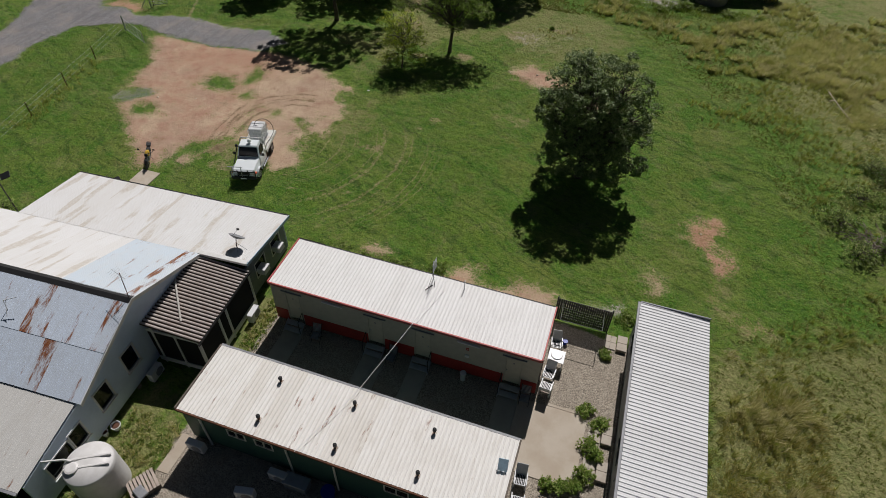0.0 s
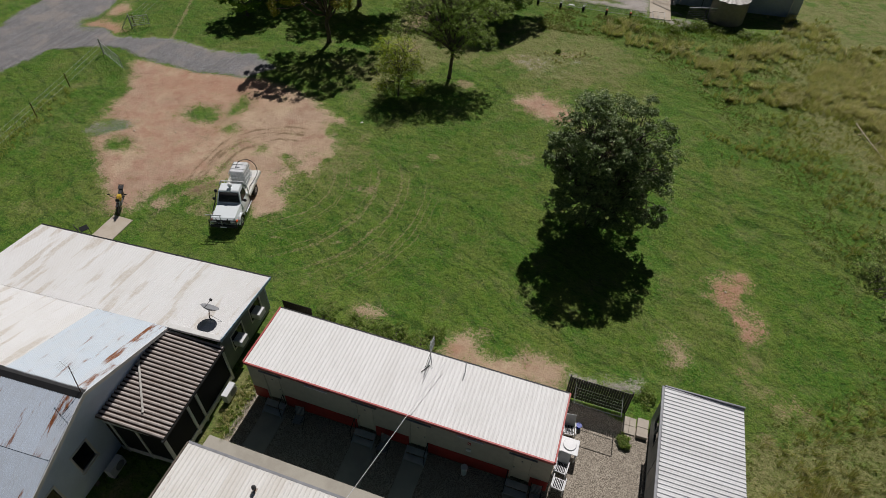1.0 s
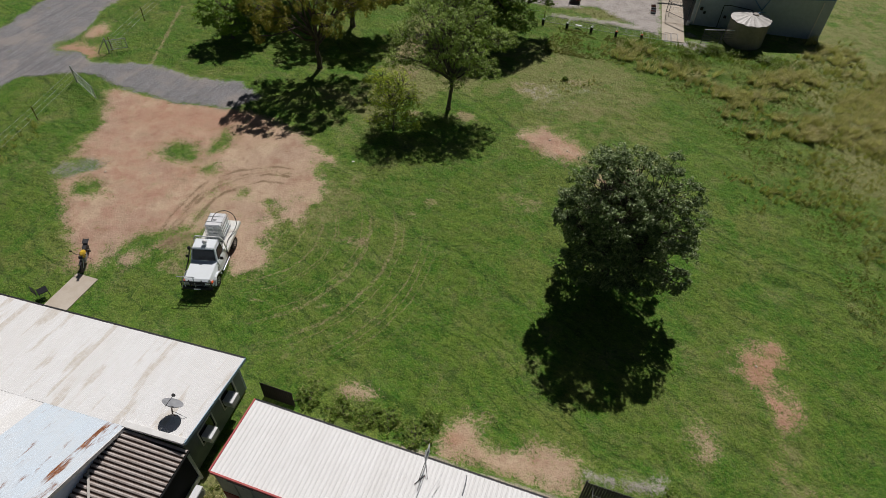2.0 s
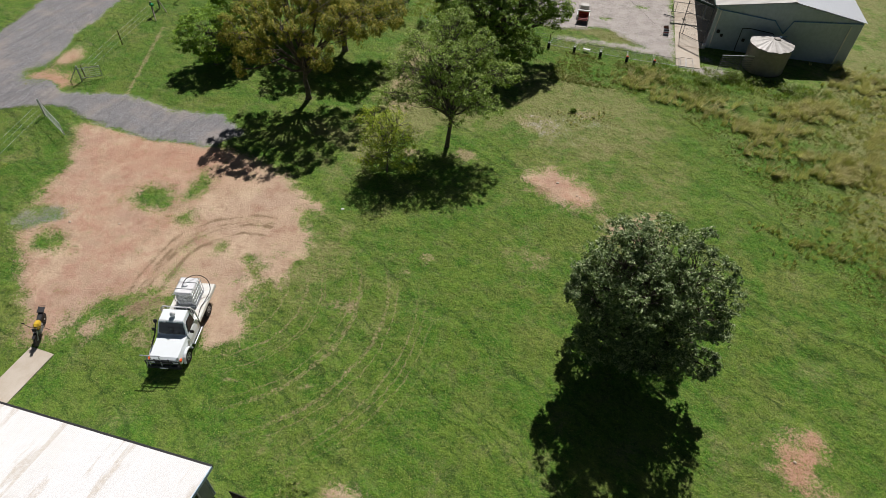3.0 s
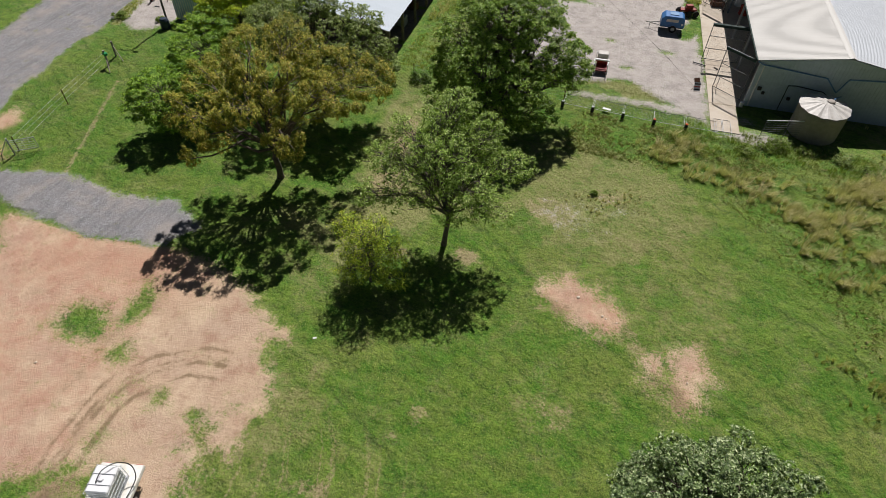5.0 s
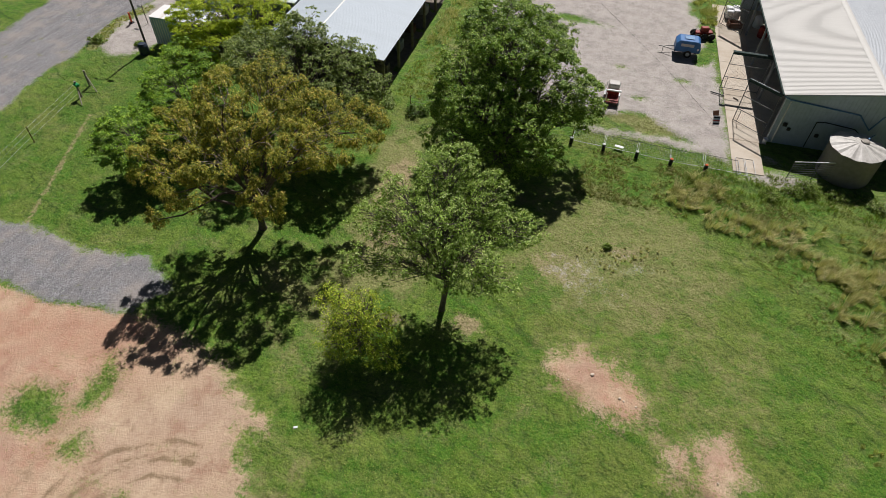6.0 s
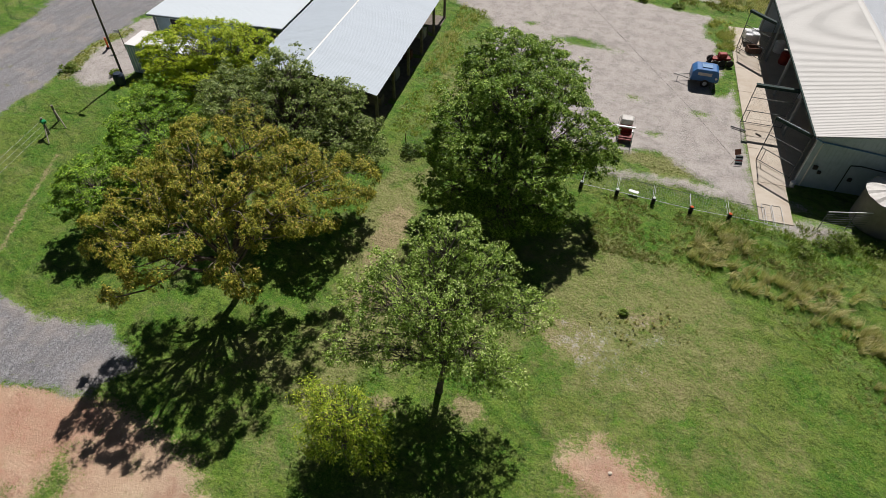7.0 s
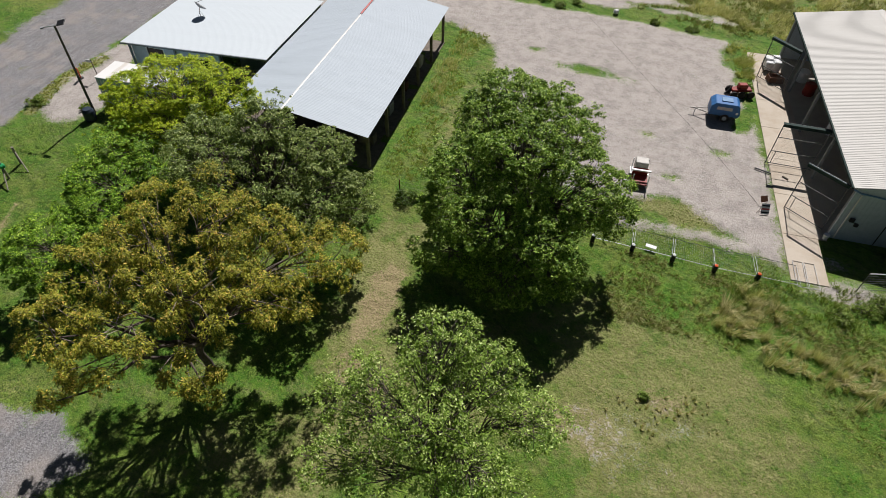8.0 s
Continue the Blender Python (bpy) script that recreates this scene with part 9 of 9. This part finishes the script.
# ---- grass ----
def blades(x, y, h, lean, wide, g, bladed):
    """Tufts of tapering blades: arrays of places, heights, the lean of each tuft and blades for each."""
    n = len(x) * bladed
    which = np.repeat(np.arange(len(x)), bladed)
    a = g.random(n) * 2 * math.pi
    r = h[which] * 0.35 * g.random(n)
    bx, by = x[which] + r * np.cos(a), y[which] + r * np.sin(a)
    hh = h[which] * (0.55 + 0.6 * g.random(n))
    out = 0.9 + 1.1 * g.random(n)
    tx = bx + hh * (out * np.cos(a) + lean[0])
    ty = by + hh * (out * np.sin(a) + lean[1])
    b = a + math.pi / 2 + g.normal(0, 0.5, n)
    w = wide * (0.6 + 0.8 * g.random(n)) * 0.5
    z = ground_height(bx, by)
    p0 = np.stack([bx - w * np.cos(b), by - w * np.sin(b), z - 0.004], -1)
    p1 = np.stack([bx + w * np.cos(b), by + w * np.sin(b), z - 0.004], -1)
    p2 = np.stack([tx, ty, z + hh], -1)
    verts = np.stack([p0, p1, p2], 1).reshape(-1, 3)
    return verts, np.arange(n * 3).reshape(-1, 3)


def tall_blades(x, y, h, lean, wide, g, bladed, broad=0.5):
    """Long blades in two bends."""
    n = len(x) * bladed
    which = np.repeat(np.arange(len(x)), bladed)
    a = g.random(n) * 2 * math.pi
    r = h[which] * broad * np.sqrt(g.random(n))
    bx, by = x[which] + r * np.cos(a), y[which] + r * np.sin(a)
    hh = h[which] * (0.5 + 0.6 * g.random(n))
    out = 0.25 * g.random(n)
    sway = g.normal(0, 0.42, (len(x), 2))
    out = out * 1.7
    dx, dy = out * np.cos(a) + lean[0] + sway[which, 0], out * np.sin(a) + lean[1] + sway[which, 1]
    b = g.random(n) * math.pi
    w = wide * (0.6 + 0.8 * g.random(n)) * 0.5
    cx, sy = w * np.cos(b), w * np.sin(b)
    z0 = ground_height(bx, by) - 0.01
    mx, my, mz = bx + hh * dx * 0.35, by + hh * dy * 0.35, z0 + hh * 0.6
    tx, ty, tz = bx + hh * dx * 1.2, by + hh * dy * 1.2, z0 + hh * 0.92
    verts = np.stack([np.stack([bx - cx, by - sy, z0], -1), np.stack([bx + cx, by + sy, z0], -1), np.stack([mx + cx * 0.7, my + sy * 0.7, mz], -1),
                      np.stack([mx - cx * 0.7, my - sy * 0.7, mz], -1), np.stack([tx, ty, tz], -1)], 1).reshape(-1, 3)
    q = np.arange(n)[:, None] * 5
    faces = np.concatenate([q + np.array([[0, 1, 2]]), q + np.array([[0, 2, 3]]), q + np.array([[3, 2, 4]])])
    return verts, faces


g = np.random.default_rng(41)
n_try = 260000
tx, ty = g.uniform(-38, 34, n_try), g.uniform(3, 56, n_try)
zd, zr, zy, ze, zs, zw, zp, zq, za = zones(tx, ty)
ok = g.random(n_try) > 1.15 * np.maximum.reduce([zd, zr, zy, zp, 0.7 * zw, 0.35 * zs])
ok &= ~((tx < -1) & (tx > -16.2) & (ty < 5.3)) & ~((tx > 12) & (ty > 51.3)) & ~((tx > -0.2) & (tx < 18.4) & (ty < 5.2)) & ~((tx > -36) & (tx < -10) & (ty > 51.8))
ok &= ~((tx > -15.6) & (tx < -14.0) & (ty < 8.5)) & ~((tx > 18.3) & (tx < 21.9) & (ty < 5.3))
tx, ty = tx[ok], ty[ok]
clumped = 0.5 + 0.9 * fractal(tx, ty, 1.5, 61)
v, f = blades(tx, ty, 0.045 * clumped * (0.7 + 0.6 * g.random(len(tx))), (0.15, -0.1), 0.02, g, 4)
tagged(new("lawn_grass", raw_mesh("lawn_grass", v, f, M["blade"])), "short green lawn grass with uneven tufts", "grass", kind="stuff")


def rank(name, label, n, keep, h, wide, bladed, mat_name, seed, area, lean=(0.25, -0.25)):
    g = np.random.default_rng(seed)
    x, y = g.uniform(area[0], area[1], n), g.uniform(area[2], area[3], n)
    k = keep(x, y, g)
    x, y = x[k], y[k]
    v, f = tall_blades(x, y, h * (0.5 + 0.8 * g.random(len(x))), lean, wide, g, bladed)
    tagged(new(name, raw_mesh(name, v, f, M[mat_name])), label, "grass", kind="stuff")


def thick(x, y, g, size, seed, least, most):
    return g.random(len(x)) < np.clip((fractal(x, y, size, seed) - least) / (most - least), 0, 1)


def tussocks(name, label, spots, h, mat_name, seed, bladed=26, lean=(0.3, 0.05), spread_r=0.55, tufts=9):
    g = np.random.default_rng(seed)
    which = np.repeat(np.arange(len(spots)), tufts)
    p = np.array(spots, float)[which] + g.normal(0, spread_r, (len(which), 2)) * np.array([1.3, 0.6])
    v, f = tall_blades(p[:, 0], p[:, 1], h * (0.5 + 0.7 * g.random(len(p))), lean, 0.021, g, bladed, 0.24)
    tagged(new(name, raw_mesh(name, v, f, M[mat_name])), label, "grass", kind="stuff")


TUSSOCKS = [(12.3, 48.8), (13.1, 48.0), (11.3, 46.5), (12.5, 46.2), (13.7, 44.9), (15.1, 45.8), (16.4, 45.0), (18.2, 46.2), (17.8, 44.5), (10.7, 47.4),
            (19.7, 42.6), (21.0, 43.0), (22.5, 43.6), (24.4, 46.3), (26.5, 47.9), (27.8, 47.9), (20.6, 39.7), (22.2, 37.5), (24.0, 40.6), (25.2, 38.7),
            (26.4, 40.8), (26.4, 38.6), (28.9, 54.2), (27.8, 52.5), (29.5, 50.5)]
g = np.random.default_rng(47)
HOT = [(27.1, 48.8), (29.4, 39.7), (31.3, 37.5), (30.4, 54.1), (33.4, 43.0), (32.7, 37.0), (35.5, 39.7), (20.9, 42.8), (23.2, 45.8), (32.9, 48.9), (36.1, 51.6), (27.3, 40.1), (25.2, 2.0), (26.5, -3.0), (24.5, -6.0)]
OLIVE = [(28.4, 31.8), (25.7, 38.9), (23.3, 30.3), (25.5, 30.4), (31.4, 22.1), (30.1, 25.8), (27.3, 35.0), (29.8, 29.4), (32.4, 28.0), (27.0, 5.0), (29.0, 9.0), (24.6, 0.0), (28.2, -2.0), (33.0, 12.0)]
far_spots = [(x + g.normal(0, 1.3), y + g.normal(0, 1.1)) for x, y in HOT for i in range(4)]
dull_spots = [(x + g.normal(0, 1.3), y + g.normal(0, 1.1)) for x, y in OLIVE + HOT for i in range(6)]
tussocks("rank_grass", "tall straw-coloured rank grass leaning over", TUSSOCKS + far_spots, 0.78, "blade_dry", 51, tufts=11, bladed=52)
tussocks("brown_grass", "tall brown seeding grass", TUSSOCKS + dull_spots, 0.5, "blade_brown", 52, tufts=6)
tussocks("brown_tufts", "short brown tufts in thin turf", [(7.3, 39.9), (8.3, 40.3), (9.2, 40.6), (6.7, 40.1), (8.8, 41.2), (7.7, 38.9), (10.2, 40.2), (23.4, 31.2), (22.4, 33.1)], 0.2, "blade_dry", 50, tufts=8, lean=(0.1, 0.0))
rank("olive_grass", "shin-high olive grass in the rough", 30000, lambda x, y, g: (paddock_edge(x, y) > -2.0) & ~((x > 16.2) & (y > 51.8)) & ~((x > 11.5) & (x < 17) & (y > 50.9)) & thick(x, y, g, 2.5, 91, 0.34, 0.62),
     0.17, 0.022, 9, "blade_olive", 53, (12, 38, -12, 54), (0.25, 0.05))
rank("dry_field", "knee-high golden brown grass in drifts", 9000, lambda x, y, g: (paddock_edge(x, y) > 0.4) & ((y < 9) & (x < 30 + 0.3 * y) | (y > 28) & (x > 26)) & ~((x > 16.2) & (y > 51.8)) & thick(x, y, g, 4.0, 98, 0.46, 0.62),
     0.3, 0.024, 10, "blade_brown", 63, (21, 39, -14, 56), (0.2, 0.05))
rank("ochre_field", "ochre seeding grass in soft drifts behind the cabins", 4200, lambda x, y, g: (np.hypot((x - 25.6 - 0.08 * y) / 2.6, (y + 2) / 9.5) < 1.0) & thick(x, y, g, 3.0, 106, 0.36, 0.56), 0.42, 0.022, 14, "blade_ochre", 76, (21.8, 32, -13, 9), (0.1, 0.0))
rank("pale_field", "pale straw grass standing in the far rough", 5000, lambda x, y, g: (np.hypot((x - 33.5) / 5.0, (y - 41) / 9.0) < 1.0) & thick(x, y, g, 2.6, 107, 0.40, 0.58), 0.5, 0.022, 12, "blade_dry", 77, (28, 39, 31, 51), (0.25, 0.05))
rank("fence_line_green", "green grass before the mesh fence", 4000, lambda x, y, g: (y < 50.4) & thick(x, y, g, 1.6, 94, 0.42, 0.66), 0.2, 0.022, 12, "blade_olive", 60, (4, 18, 45, 50.5), (0.5, 0.1))
rank("tank_weeds", "tall grey-green weeds round the tank and slab end", 1500, lambda x, y, g: thick(x, y, g, 1.3, 96, 0.38, 0.6) & (y < 51.9 - 0.06 * (x - 14)) & (y > 47.6 + 0.05 * (x - 12)) & ~((x > 13.6) & (x < 16.6) & (y > 50.6)), 0.42, 0.03, 12, "leaf_weed", 62, (11, 27, 46, 52.6), (0.1, 0.0))
rank("fence_grass", "brown grass along the wire fence", 330, lambda x, y, g: np.abs(x - (-26.6 - (y - 5) * 0.19) - 0.8 * (g.random(len(x)) - 0.5)) < 0.8, 0.5, 0.03, 12, "blade_brown", 54, (-31, -25, 9, 20))
rank("shed_grass", "yellow-green grass beside the open shed", 2500, lambda x, y, g: (np.abs(x + 10.4 + (y - 52) * 0.06) < 1.3) & thick(x, y, g, 1.5, 97, 0.35, 0.6), 0.24, 0.026, 10, "blade_lush", 55, (-14, -8, 52, 74), (0.4, 0.1))
rank("shed_straw", "tall straw grass at the open shed's far end", 500, lambda x, y, g: (np.abs(x + 10.8 + (y - 52) * 0.06) < 0.9) & thick(x, y, g, 1.2, 105, 0.35, 0.55), 0.6, 0.03, 14, "blade_dry", 75, (-14, -8, 58, 74), (0.3, 0.1))
rank("yard_weeds", "green weeds at the yard's edge", 2600, lambda x, y, g: thick(x, y, g, 1.6, 99, 0.40, 0.65) & (zones(x, y)[2] < 0.3), 0.1, 0.026, 9, "blade_olive", 56, (3, 13, 52.6, 78), (0.6, 0.1))
rank("house_grass", "long dry and green grass between buildings", 1500, lambda x, y, g: ((x > -1.0) & (x < -0.1) & (y > -2.3) & (y < 4.6) | (x < -0.8) & (x > -3.6) & (y < -7.2) & (np.hypot(x + 2.35, y + 10.65) > 1.15)), 0.22, 0.03, 12, "blade_dry", 57, (-3.6, -0.1, -13, 4.6), (0.05, -0.05))
rank("house_green_grass", "green grass between house and cabins", 1500, lambda x, y, g: ((x > -1.0) & (x < -0.1) & (y > -2.3) & (y < 4.6) | (x < -0.8) & (x > -3.6) & (y < -7.2) & (np.hypot(x + 2.35, y + 10.65) > 1.15)), 0.2, 0.03, 12, "blade", 58, (-3.6, -0.1, -13, 4.6), (0.05, -0.05))
rank("verge_weeds", "brown and olive weeds between the road and gravel", 900, lambda x, y, g: (far_line(x, y, VERGE, 0.55) < 0.1) & thick(x, y, g, 0.9, 101, 0.3, 0.55), 0.16, 0.03, 12, "blade_brown", 71, (-42, -38, 49, 59), (0.1, 0.0))
rank("far_rank", "tall straw and olive grass beyond the yard", 9000, lambda x, y, g: (y > 84.5 - 0.28 * (x - 9)) & (zones(x, y)[2] < 0.3) & thick(x, y, g, 2.2, 102, 0.36, 0.6), 0.5, 0.04, 9, "blade_dry", 72, (1, 34, 80.5, 96), (0.2, 0.0))
rank("far_olive", "olive weeds beyond the yard", 9000, lambda x, y, g: (y > 82.6 - 0.2 * (x - 9)) & (zones(x, y)[2] < 0.3) & thick(x, y, g, 2.0, 103, 0.4, 0.6), 0.4, 0.045, 9, "blade_olive", 73, (-8, 34, 80.5, 96), (0.2, 0.0))
rank("yard_corner_weeds", "brown weeds at the yard's corner", 700, lambda x, y, g: (zones(x, y)[2] < 0.4) & thick(x, y, g, 1.2, 104, 0.3, 0.5), 0.4, 0.035, 12, "blade_brown", 74, (9.9, 12.6, 74.2, 80), (0.1, 0.0))
for i, (x, y, r) in enumerate(((-5.5, 82.4, 0.75), (-4.0, 83.5, 0.8), (-7.2, 83.4, 0.9), (3.73, 82.1, 0.55), (7.2, 81.75, 0.65), (12.2, 75.5, 0.4), (12.0, 72.8, 0.45), (-35.6, 51.3, 0.55), (-39.5, 50.6, 0.8))):
    shrub("low green bush at the gravel's edge", x, y, r, r * 0.5, "leaf_weed", 300 + i, n=20, per=60, size=0.12, group="yard bushes", name="bush")
